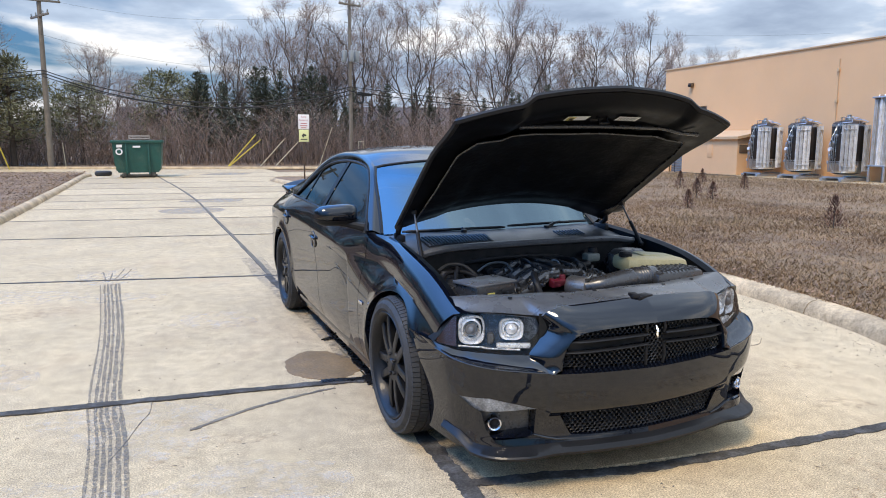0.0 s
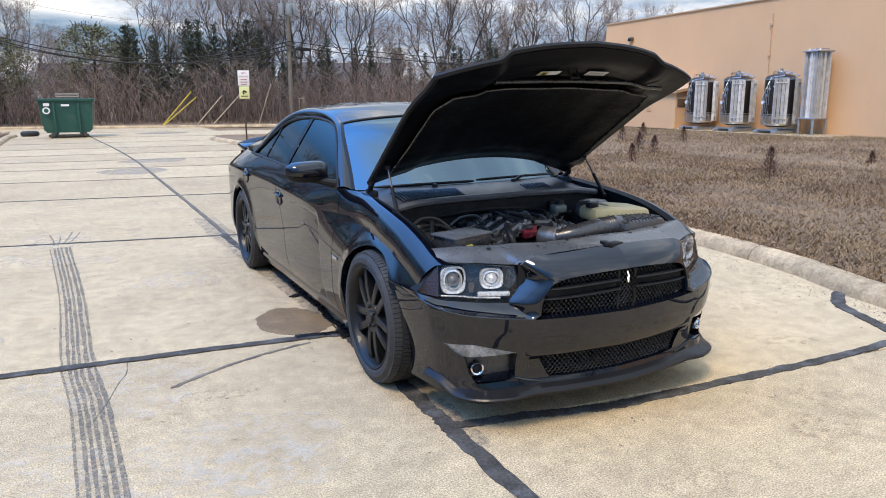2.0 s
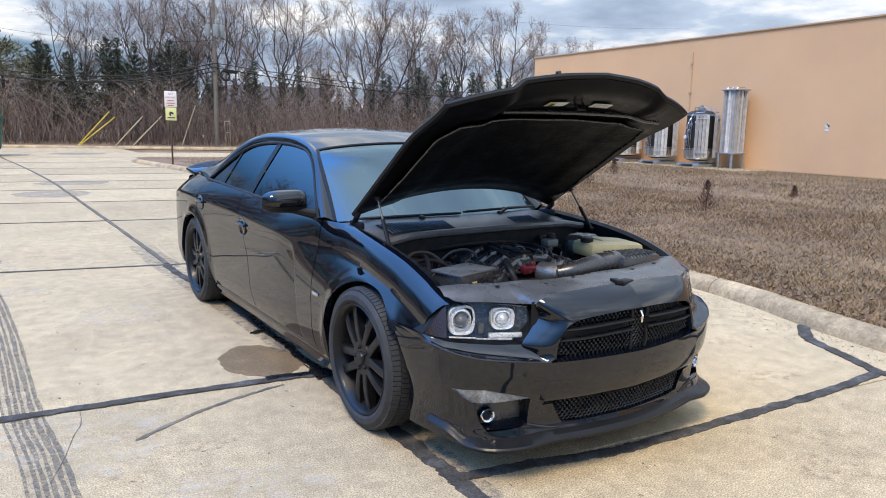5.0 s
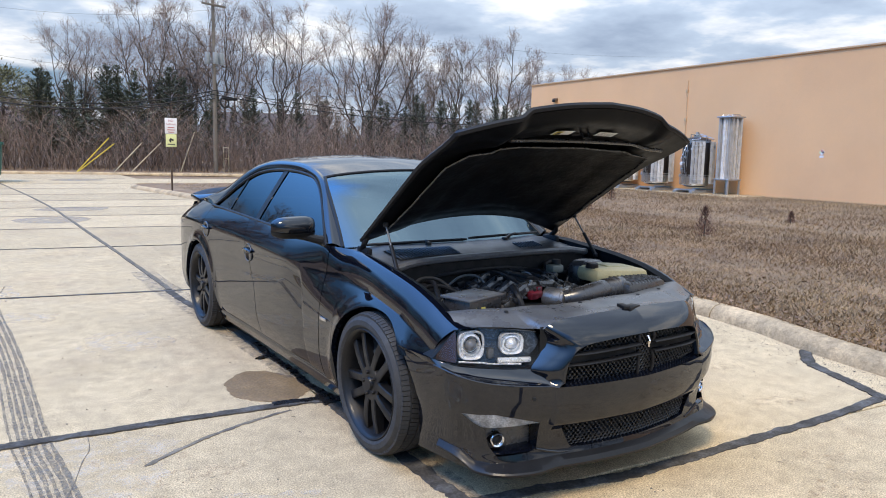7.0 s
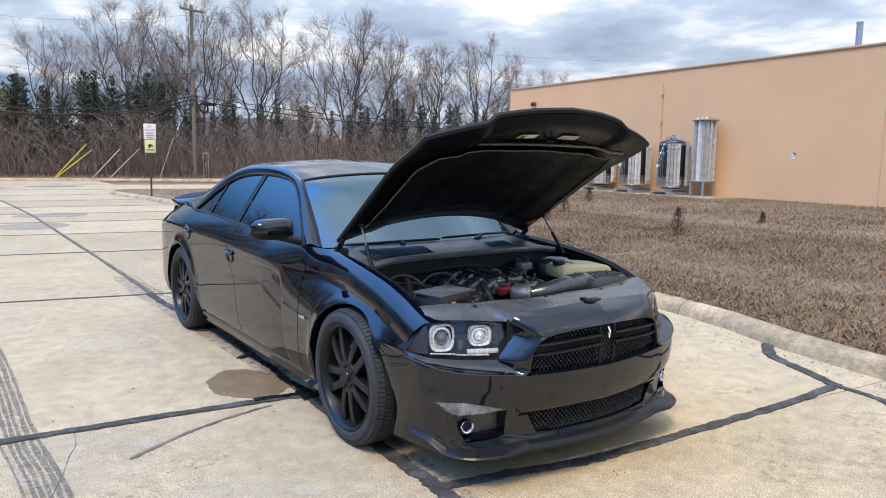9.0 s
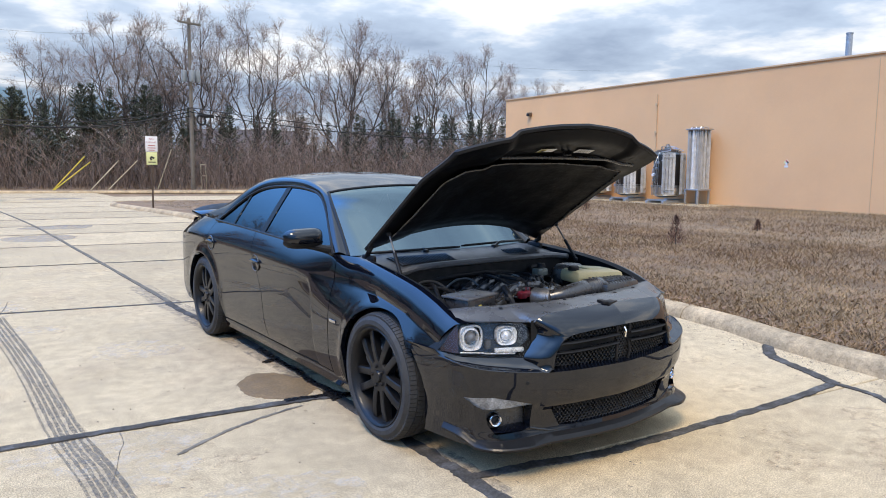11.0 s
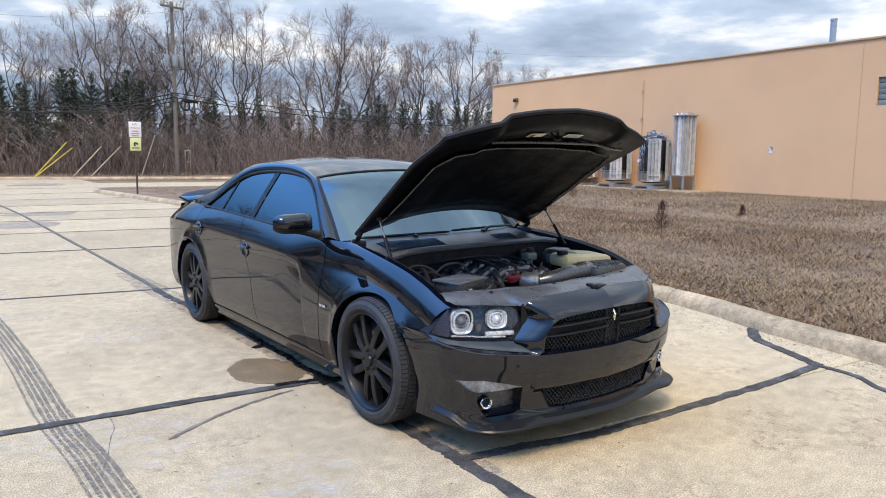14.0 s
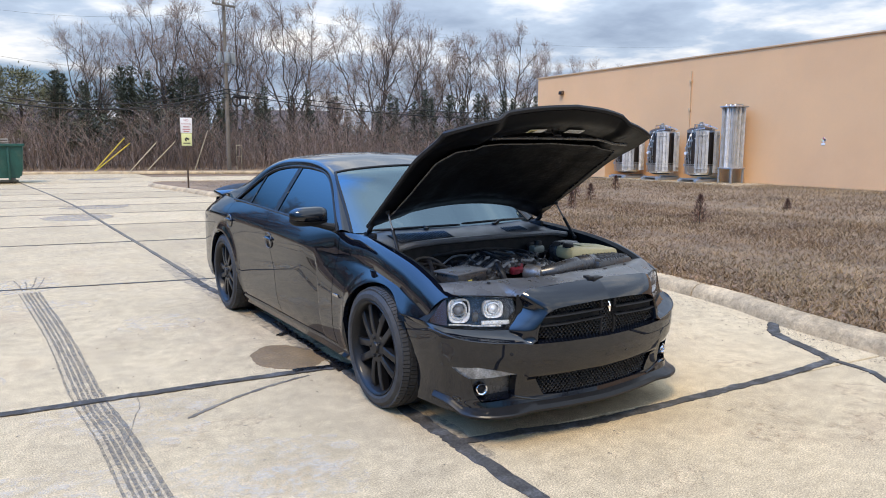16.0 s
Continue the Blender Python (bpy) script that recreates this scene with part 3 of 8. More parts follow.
M_COOLANT = material("yellowed translucent tank", (0.47, 0.40, 0.21), 0.45, var=0.10, scale=9, second=(0.42, 0.36, 0.2))
M_RED = material("red plastic cap", (0.13, 0.011, 0.019), 0.4, scale=9)
M_LABEL_W = material("silver label", (0.78, 0.78, 0.75), 0.45, var=0.06, scale=20)
M_LABEL_Y = material("yellow label", (0.65, 0.55, 0.12), 0.5, var=0.06, scale=20)
# near-black: the shade inside cavities is put into the colour
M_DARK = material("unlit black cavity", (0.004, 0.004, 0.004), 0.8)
M_STRUT = material("grey strut rod", (0.12, 0.12, 0.12), 0.45, metal=0.5)
M_GLASS_TINT = glass_material("tinted glass", (0.012, 0.013, 0.014), 0.0, 1.8, (0.78, 0.92, 1.0))
M_GLASS_SCREEN = glass_material("windscreen glass", (0.05, 0.06, 0.065), 0.0, 2.3, (0.70, 0.92, 1.0))
M_LENS = glass_material("clear headlight lens", (0.98, 0.98, 0.98), 0.0, 1.30)

car = thing("car", "glossy black four-door sedan with its bonnet propped open", "car")
car.matrix_basis = Matrix.Translation((-0.45, -2.2, 0)) @ pose(0, 0, 0, 0, 0, 1.1) @ Matrix.Translation((0.45, 2.2, 0))  # it stands slightly askew to the joint
WHEEL_F, WHEEL_R, ARCH = -1.524, 1.526, 0.405
TOP = [(-2.19, 0.7715), (-2.137, 0.777), (-2.05, 0.807), (-1.95, 0.848), (-1.75, 0.905), (-1.4, 0.955), (-1.12, 0.978), (-0.84, 0.985), (0.17, 1.02), (1.18, 1.05), (1.9, 1.055), (2.3, 1.02), (2.5, 0.98)]
TOP_X = [(-2.19, 0.735), (-2.137, 0.772), (-2.05, 0.782), (-1.75, 0.782), (-1.12, 0.765), (-0.84, 0.835), (0.17, 0.842), (1.18, 0.835), (1.5, 0.815), (1.93, 0.77), (2.5, 0.70)]
PLAN = [(-2.12, 0.878), (-1.97, 0.902), (-1.8, 0.924), (-1.52, 0.938), (-1.1, 0.925), (-0.6, 0.915), (0.5, 0.917), (1.1, 0.928), (1.55, 0.943), (2.0, 0.93), (2.3, 0.895), (2.5, 0.80)]


def arch_z(y, floor):
    if y < WHEEL_F:
        floor = 0.60
    for c in (WHEEL_F, WHEEL_R):
        if abs(y - c) < ARCH:
            return max(floor, 0.352 + math.sqrt(ARCH * ARCH - (y - c) ** 2))
    return floor


def scallop(y, z):
    """Depth of the long scoop pressed into the doors, deepest along its front and upper edge."""
    top = along([(-0.66, 0.80), (-0.4, 0.835), (0.2, 0.815), (1.2, 0.80)], y)
    fade = 1 - smooth(0.2, 1.15, y)
    front_edge = along([(0.3, -0.72), (0.4, -0.70), (0.7, -0.655), (0.8, -0.60)], z)
    d_top, d_front = top - z, y - front_edge
    if d_top < 0 or d_front < 0:
        return 0.0
    low = smooth(0.28, 0.42, z + 0.25 * smooth(-0.2, -0.7, y))
    edge = smooth(0, 0.05, d_top) * smooth(0, 0.024, d_front)
    near = max(math.exp(-d_front / 0.22), 0.65 * math.exp(-d_top / 0.12) * fade)
    return 0.017 * edge * near * low


def tuck(y, z):
    """How far the side leans in towards the shoulder; the front fender is rounder than the doors."""
    f = smooth(-0.30, -1.45, y)
    return (1 - f) * 0.006 * max(0.0, (z - 0.62) / 0.35) ** 2 + f * 0.175 * max(0.0, (z - 0.53) / 0.40) ** 2


def side_point(y, z0, v):
    """A point of the body side, half width: v runs from the lower edge (0) over the shoulder (1)."""
    zt, xt, w = glide(TOP, y), glide(TOP_X, y), glide(PLAN, y)
    f = smooth(-0.30, -1.45, y)  # the front fender rolls over, the doors carry a shoulder below the belt
    zk = zt - 0.15
    vs = 0.70
    if v <= vs:
        z = z0 + (zk - z0) * v / vs
        x = w - tuck(y, z) - 0.075 * max(0.0, (0.42 - z) / 0.26) ** 2
        for c in (WHEEL_F, WHEEL_R):
            r = math.hypot(y - c, z - 0.352)
            x += 0.014 * math.exp(-((r - ARCH) / 0.05) ** 2)
        return x - scallop(y, z), z
    x0 = w - tuck(y, zk)
    q = (v - vs) / (1 - vs)
    a = q * math.pi / 2
    xa, za = xt + (x0 - xt) * math.cos(a) ** 0.9, zk + (zt - zk) * math.sin(a) ** 0.95
    xb, zb = x0 - (x0 - xt) * q ** 1.3, zk + (zt - zk) * q
    return xa * f + xb * (1 - f), za * f + zb * (1 - f)


def side_x(y, z):
    """Half width of the body side at a height."""
    lo, hi = 0.0, 1.0
    for _ in range(30):
        m = (lo + hi) / 2
        lo, hi = (m, hi) if side_point(y, 0.25, m)[1] < z else (lo, m)
    return side_point(y, 0.25, lo)[0]


def side_panel(name, s, ya, yb, floor, nu, nv, parent, lip=0.0, label=""):
    """A body panel between two cut lines, each a table of (z, y)."""
    g = Geo()

    def fn(u, v):
        ym = along(ya, 0.6) + (along(yb, 0.6) - along(ya, 0.6)) * u
        low = arch_z(ym, floor)
        y = ym
        for _ in range(14):
            x, z = side_point(y, low, v)
            y = 0.4 * y + 0.6 * (along(ya, z) + (along(yb, z) - along(ya, z)) * u)
        return (s * x, y, z)
    g.grid(fn, nu, nv)
    # turned-in edges give the panel its thickness
    w = nu + 1
    border = [j * w for j in range(nv + 1)], [j * w + nu for j in range(nv + 1)], list(range(w))
    for line in border:
        k = len(g.v)
        g.v += [(g.v[i][0] - s * 0.03, g.v[i][1], g.v[i][2]) for i in line]
        g.f += [(line[i], line[i + 1], k + i + 1, k + i) for i in range(len(line) - 1)]
    top = [g.v[nv * w + i] for i in range(w)]
    panel = part(name, g, M_PAINT, parent, label, angle=28)
    if lip:
        # dark flange that carries the bonnet's gutter
        fl = Geo()
        fl.v = [p for p in top] + [(x - s * 0.035, y, z - 0.012) for x, y, z in top] + [(x - s * 0.06, y, z - lip) for x, y, z in top]
        fl.f = [(r * w + i, r * w + i + 1, (r + 1) * w + i + 1, (r + 1) * w + i) for r in (0, 1) for i in range(w - 1)]
        part("flange", fl, M_INNER, panel, "dull black inner flange", angle=28)
    return panel


CUT_F = [(0.2, -0.935), (0.9, -0.915), (1.0, -0.90)]
CUT_B = [(0.2, 0.12), (0.3, 0.13), (0.6, 0.20), (0.9, 0.40), (1.05, 0.46)]
CUT_R = [(0.2, 1.36), (0.9, 1.40), (1.05, 1.42)]


def shift(cut, d):
    return [(z, y + d) for z, y in cut]


for s in (-1, 1):
    side_panel("front_fender", s, [(0, -2.03), (0.62, -2.034), (0.704, -2.084), (0.764, -2.135), (0.772, -2.178), (0.79, -2.182)], shift(CUT_F, -0.004), 0.22, 70, 34, car, lip=0.115)
    fd = side_panel("front_door", s, shift(CUT_F, 0.004), shift(CUT_B, -0.004), 0.245, 84, 60, car)
    rd = side_panel("rear_door", s, shift(CUT_B, 0.004), shift(CUT_R, -0.004), 0.245, 64, 46, car)
    side_panel("rear_quarter", s, shift(CUT_R, 0.004), [(0, 2.5), (1.2, 2.5)], 0.25, 60, 34, car)
    # sill below the doors
    sill = Geo().grid(lambda u, v: (s * (along(PLAN, -1.13 + 2.26 * u) - 0.045 - 0.04 * abs(v - 0.35) - (0.12 if v > 0.9 else 0)), -1.13 + 2.26 * u, 0.252 - 0.115 * v), 30, 8)
    part("sill", sill, M_PAINT, car)
    # door handles: a dished cup with a bar across it
    for door, hy, hz in ((fd, 0.30, 0.80), (rd, 1.30, 0.868)):
        x = side_x(hy, hz)
        cup = part("handle", Geo().lathe([(0.0, -0.004), (0.045, -0.002), (0.058, 0.003), (0.064, 0.0015), (0.066, -0.006)], 24, Matrix.Translation((s * (x + 0.001), hy, hz)) @ pose(0, 0, 0, 0, 90 * s, 0) @ Matrix.Diagonal((0.95, 1.1, 1, 1))), M_PAINT, door, "door handle cup with a bright edge")
        part("cup_rim", Geo().lathe([(0.060, 0.001), (0.064, 0.004), (0.067, 0.0)], 24, Matrix.Translation((s * (x + 0.002), hy, hz)) @ pose(0, 0, 0, 0, 90 * s, 0) @ Matrix.Diagonal((0.95, 1.1, 1, 1))), M_STRUT, cup)
        part("grip", Geo().tube([(s * (x + 0.012), hy - 0.085 + 0.17 * i / 6, hz + 0.012 + 0.006 * math.sin(i / 6 * math.pi)) for i in range(7)], [0.008, 0.014, 0.016, 0.016, 0.016, 0.014, 0.008], 8), M_PAINT, cup)
    # fender badge, unreadable letters as plain bars
    badge = Geo()
    for i in range(5):
        badge.box((0.005, 0.011, 0.018), Matrix.Translation((s * (along(PLAN, -0.99) + 0.002), -1.03 + 0.0165 * i, 0.587)), bevel=0.001)
    part("badge", badge, M_CHROME, car, "small chrome badge")
    # inner arch, its shade put in as near-black
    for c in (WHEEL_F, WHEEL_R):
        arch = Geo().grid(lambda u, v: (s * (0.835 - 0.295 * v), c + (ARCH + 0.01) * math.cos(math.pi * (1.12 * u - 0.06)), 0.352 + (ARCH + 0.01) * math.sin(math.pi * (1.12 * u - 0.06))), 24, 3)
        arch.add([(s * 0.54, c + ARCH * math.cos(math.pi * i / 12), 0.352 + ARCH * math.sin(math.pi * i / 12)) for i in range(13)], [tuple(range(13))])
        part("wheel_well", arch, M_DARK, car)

# ---- greenhouse ----
BELT = [(-0.86, 0.982), (-0.4, 1.0), (0.17, 1.02), (1.18, 1.05), (1.42, 1.055)]
DLO = [(-0.86, 0.985), (-0.70, 1.10), (-0.48, 1.245), (-0.28, 1.335), (-0.05, 1.368), (0.25, 1.38), (0.6, 1.368), (0.88, 1.325), (1.10, 1.235), (1.27, 1.14), (1.42, 1.058)]


def win_x(z):
    return 0.838 - 0.52 * max(0.0, z - 1.0) - 0.12 * max(0.0, z - 1.0) ** 2


OUT = [(0.755, -0.905, 0.970), (0.715, -0.74, 1.10), (0.665, -0.50, 1.285), (0.622, -0.365, 1.352), (0.592, -0.06, 1.420), (0.578, 0.27, 1.445), (0.585, 0.65, 1.440), (0.60, 1.0, 1.395), (0.635, 1.32, 1.285), (0.69, 1.62, 1.165), (0.762, 1.93, 1.060)]
IN_TAIL = [(win_x(z), y, z) for y, z in DLO] + [(0.79, 1.72, 1.058), (0.768, 1.92, 1.058)]
for s in (-1, 1):
    def rail(u, v):
        a, b = Vector(curve_at(IN_TAIL, u)), Vector(curve_at(OUT, u))
        p = a.lerp(b, v)
        bulge = 0.018 * math.sin(math.pi * v)
        return (s * (p.x + bulge * 0.6), p.y, p.z + bulge)
    part("roof_rail", Geo().grid(rail, 72, 6), M_PAINT, car, angle=50)

    def pane(u0, u1, inset=0.010):
        def fn(u, v):
            y = u0[0] + (u1[0] - u0[0]) * u
            y2 = u0[1] + (u1[1] - u0[1]) * u
            zb, zt = along(BELT, y) - 0.01, along(DLO, y2) + 0.004
            z = zb + (zt - zb) * v
            return (s * (win_x(z) - inset), y + (y2 - y) * v, z)
        return fn
    part("side_window", Geo().grid(pane((-0.84, -0.84), (0.335, 0.255)), 40, 10).outward((0, 0.2, 0.8)), M_GLASS_TINT, car, "dark tinted side window")
    part("side_window", Geo().grid(pane((0.415, 0.335), (1.03, 0.955)), 24, 10).outward((0, 0.2, 0.8)), M_GLASS_TINT, car, "dark tinted side window")
    part("side_window", Geo().grid(pane((1.065, 0.99), (1.40, 1.40)), 14, 10).outward((0, 0.2, 0.8)), M_GLASS_TINT, car, "dark tinted side window")
    part("pillar", Geo().grid(pane((0.335, 0.255), (0.415, 0.335), 0.004), 3, 10), M_TRIM, car)
    part("pillar", Geo().grid(pane((1.03, 0.955), (1.065, 0.99), 0.004), 3, 10), M_TRIM, car)
    seal = Geo().tube([(s * (win_x(z) - 0.002), y, z) for y, z in [curve_at(DLO, i / 50) for i in range(51)]], 0.010, 6)
    part("window_seal", seal, M_TRIM, car)
    part("belt_trim", Geo().tube([(s * (0.838 - 0.001), y, along(BELT, y) + 0.0) for y in np.linspace(-0.86, 1.42, 30)], 0.011, 6), M_TRIM, car)
    # mirror
    mm = Matrix.Translation((s * 0.990, -0.765, 1.082))
    cap = Geo()
    cap.grid(lambda u, v: tuple(mm @ Vector((s * (0.132 * (-1 + 2 * u)), -0.075 * math.sin(math.pi * v) ** 0.7 * (1 - abs(2 * u - 1) ** 3.0) ** 0.5 + 0.03, (0.068 - 0.010 * u) * -math.cos(math.pi * v) * (1 - 0.75 * abs(2 * u - 1) ** 4.5) ** 0.5))), 24, 14)
    mirror = part("mirror", cap, M_PAINT, car, angle=60)
    face = Geo().grid(lambda u, v: tuple(mm @ Vector((s * 0.122 * (-1 + 2 * u), 0.034, (0.060 - 0.010 * u) * (-1 + 2 * v) * (1 - 0.75 * abs(2 * u - 1) ** 4.5) ** 0.5))), 16, 6)
    part("mirror_glass", face, M_CHROME, mirror, "mirror glass")
    part("mirror_base", Geo().tube([(s * 0.80, -0.80, 0.995), (s * 0.86, -0.79, 1.01), (s * 0.93, -0.77, 1.028), (s * 0.99, -0.76, 1.045)], [0.036, 0.026, 0.022, 0.026], 10), M_TRIM, mirror)
    skirt = Geo().grid(lambda u, v: tuple(mm @ Vector((s * (0.134 * (-1 + 2 * u)), -0.079 * math.sin(math.pi * 0.36 * v) ** 0.7 * (1 - abs(2 * u - 1) ** 3.0) ** 0.5 + 0.03, (0.071 - 0.010 * u) * -math.cos(math.pi * 0.36 * v) * (1 - 0.75 * abs(2 * u - 1) ** 4.5) ** 0.5))), 24, 8)
    part("mirror_skirt", skirt, M_TRIM, mirror, "satin black lower shell", angle=60)


def roof_point(u, v):
    x = -1 + 2 * u
    b = curve_at(OUT[3:8], v)
    y = b[1] + (-0.055 if v < 0.5 else 0.12) * (1 - x * x) * abs(1 - 2 * v) ** 2
    return (x * b[0], y, b[2] + 0.046 * (1 - x * x) ** 0.8)


part("roof", Geo().grid(roof_point, 28, 32), M_PAINT, car, angle=60)


def screen(u, v):
    """Windscreen: u across, v from the base up."""
    x = -1 + 2 * u
    b = curve_at(OUT[:4], v)
    base = -0.21 * (1 - x * x)
    return (x * b[0], b[1] + base * (1 - v) - 0.055 * v * (1 - x * x), b[2] + (0.012 + 0.036 * v) * (1 - x * x) ** 0.8)


part("windscreen", Geo().grid(screen, 30, 16).outward((0, 0.2, 0.8)), M_GLASS_SCREEN, car, "tinted windscreen reflecting pale sky", angle=60)
part("windscreen_trim", Geo().tube([screen(0.0, i / 12) for i in range(13)], 0.012, 6).tube([screen(1.0, i / 12) for i in range(13)], 0.012, 6).tube([screen(i / 20, 1.0) for i in range(21)], 0.010, 6), M_TRIM, car)


def back_glass(u, v):
    x = -1 + 2 * u
    b = curve_at(OUT[7:], v)
    return (x * b[0], b[1] + 0.12 * (1 - x * x) * (1 - 0.4 * v), b[2] + 0.045 * (1 - x * x) * (1 - 0.6 * v))


part("rear_window", Geo().grid(back_glass, 20, 12).outward((0, 0.2, 0.8)), M_GLASS_TINT, car, "dark tinted rear window", angle=60)


def deck(u, v):
    x = -1 + 2 * u
    y = 1.93 + 0.57 * v
    h = along(TOP_X, y)
    return (x * h, y + 0.10 * (1 - x * x), along(TOP, y) + (0.025 + 0.03 * v) * (1 - x ** 4))


part("boot_lid", Geo().grid(deck, 24, 12), M_PAINT, car, angle=60)
part("rear_bumper", Geo().grid(lambda u, v: ((-1 + 2 * u) * along([(0.0, 0.74), (0.5, 0.82), (1, 0.71)], v), 2.5 + 0.10 * (1 - (-1 + 2 * u) ** 2) + 0.03 * math.sin(math.pi * v), 0.28 + 0.73 * v), 24, 12), M_PAINT, car, angle=60)
# spoiler on the boot lid: a thick blade that turns down at its ends into the quarters
def wing(u, v):
    x = -1 + 2 * u
    e = abs(x) ** 5
    ring = [(2.16, 1.058), (2.22, 1.092), (2.32, 1.128), (2.41, 1.148), (2.425, 1.136), (2.41, 1.085), (2.37, 1.058), (2.27, 1.040), (2.16, 1.058)]
    y, z = curve_at(ring, v)
    y += 0.07 * (1 - x * x) - 0.02 * e
    low = 1.028
    return (x * 0.74, y, low + (z - low) * (1 - 0.45 * e))


spoiler = part("spoiler", Geo().grid(wing, 40, 32), M_TRIM, car, "satin black boot spoiler", angle=40)
for x in (-0.74, 0.74):
    part("end_cap", Geo().add([wing(0.0 if x < 0 else 1.0, k / 16) for k in range(16)], [tuple(range(16))]), M_TRIM, spoiler)

for s in (-1, 1):
    part("end_pad", Geo().box((0.22, 0.30, 0.050), Matrix.Translation((s * 0.655, 2.270, 1.066)) @ pose(0, 0, 0, 5, s * 6, 0), bevel=0.020), M_PAINT, spoiler, "gloss black end of the spoiler")

# dark cabin: floor pan, dashboard
part("floor_pan", Geo().box((1.55, 4.0, 0.05), Matrix.Translation((0, 0.2, 0.22))).box((1.5, 0.06, 0.75), Matrix.Translation((0, -0.92, 0.58))).box((1.45, 0.06, 0.6), Matrix.Translation((0, 1.9, 0.7))), M_DARK, car)
part("dashboard", Geo().grid(lambda u, v: ((-0.68 + 1.36 * u), -0.95 + 0.62 * v, 0.955 - 0.16 * v ** 3 + 0.02 * math.sin(5 * u)), 16, 8), M_PLASTIC, car, "black dashboard")
# ---- front end ----
M_LENS_RIM = material("lens edge with pale sky sheen", (0.10, 0.105, 0.11), 0.15, var=0.2, scale=14, coat=0.8)
M_DRL = material("pale running-light lens", (0.30, 0.305, 0.31), 0.24, var=0.35, scale=18, second=(0.10, 0.10, 0.105), second_at=0.56, coat=0.6)
M_MESH = material("gloss black grille mesh", (0.016, 0.016, 0.018), 0.28, spec=0.6, var=0.15, scale=14, coat=0.3)
M_PROJECTOR = material("smoky projector lens", (0.16, 0.16, 0.165), 0.12, spec=0.8, coat=0.6, var=0.1)
M_LAMP_BOWL = material("smoked chrome lamp housing", (0.085, 0.087, 0.092), 0.26, metal=0.5, var=0.1, scale=26)


def plan(th, n=2.35):
    """The bumper's plan curve by angle: 0 at the nose, plus or minus 90 degrees at the arches."""
    s_, c_ = math.sin(th), math.cos(th)
    x = 0.925 * math.copysign(abs(s_) ** (2 / n), s_)
    return x, plan_at_x(x)


def plan_at_x(x):
    """Where the front surface stands at x; the two halves meet at a slight keel."""
    r = min(abs(x) / 0.925, 1.0)
    keel = glide([(0.0, 0.0), (0.2, 0.010), (0.45, 0.016), (0.75, 0.006), (0.93, 0.0)], abs(x))
    return -1.975 - 0.535 * max(1 - r ** 2.35, 0.0) ** (1 / 2.35) + keel


def set_back(x, z):
    """How far the bumper's face lies behind its plan curve at this height."""
    ax = abs(x)
    d = glide([(0.12, 0.035), (0.16, 0.012), (0.20, 0.020), (0.26, 0.034), (0.33, 0.026), (0.42, 0.006), (0.48, 0.0), (0.64, 0.0)], z)
    if ax < 0.505:
        d -= 0.014 * smooth(0.505, 0.490, ax) * smooth(0.33, 0.37, z)
    return d


def inside(poly, x, z):
    hit = False
    for (x0, z0), (x1, z1) in zip(poly, poly[1:] + poly[:1]):
        if (z0 > z) != (z1 > z) and x < (x1 - x0) * (z - z0) / (z1 - z0) + x0:
            hit = not hit
    return hit


def nearest(poly, x, z):
    best = None
    for (x0, z0), (x1, z1) in zip(poly, poly[1:] + poly[:1]):
        dx, dz = x1 - x0, z1 - z0
        t = min(max(((x - x0) * dx + (z - z0) * dz) / (dx * dx + dz * dz + 1e-12), 0), 1)
        px, pz = x0 + t * dx, z0 + t * dz
        d = math.hypot(px - x, pz - z)
        if best is None or d < best[0]:
            best = (d, px, pz)
    return best


def crease_z(x):
    """Height of the sharp edge that ends the bumper's face below the lamps."""
    return glide([(0.0, 0.534), (0.3, 0.536), (0.483, 0.539), (0.612, 0.549), (0.741, 0.560), (0.847, 0.582), (0.908, 0.612), (0.93, 0.626)], abs(x))


def bumper_warp(x, z):
    return x, (z if z < 0.44 else 0.44 + (z - 0.44) * (crease_z(x) - 0.44) / (0.605 - 0.44))


def bumper_end(x, y, z):
    """Draws the bumper's ends in below the crease and back to the rim of the wheel arch."""
    ax = abs(x)
    k = smooth(0.62, 0.92, ax) * (1 - smooth(0.18, 0.62, z))
    w = smooth(0.885, 0.924, ax)
    rear = WHEEL_F - math.sqrt(max(ARCH ** 2 - (z - 0.352) ** 2, 0.0))
    return (math.copysign(ax - 0.070 * k - 0.010 * smooth(0.8, 0.92, ax), x), y + w * (rear + 1.975), z)


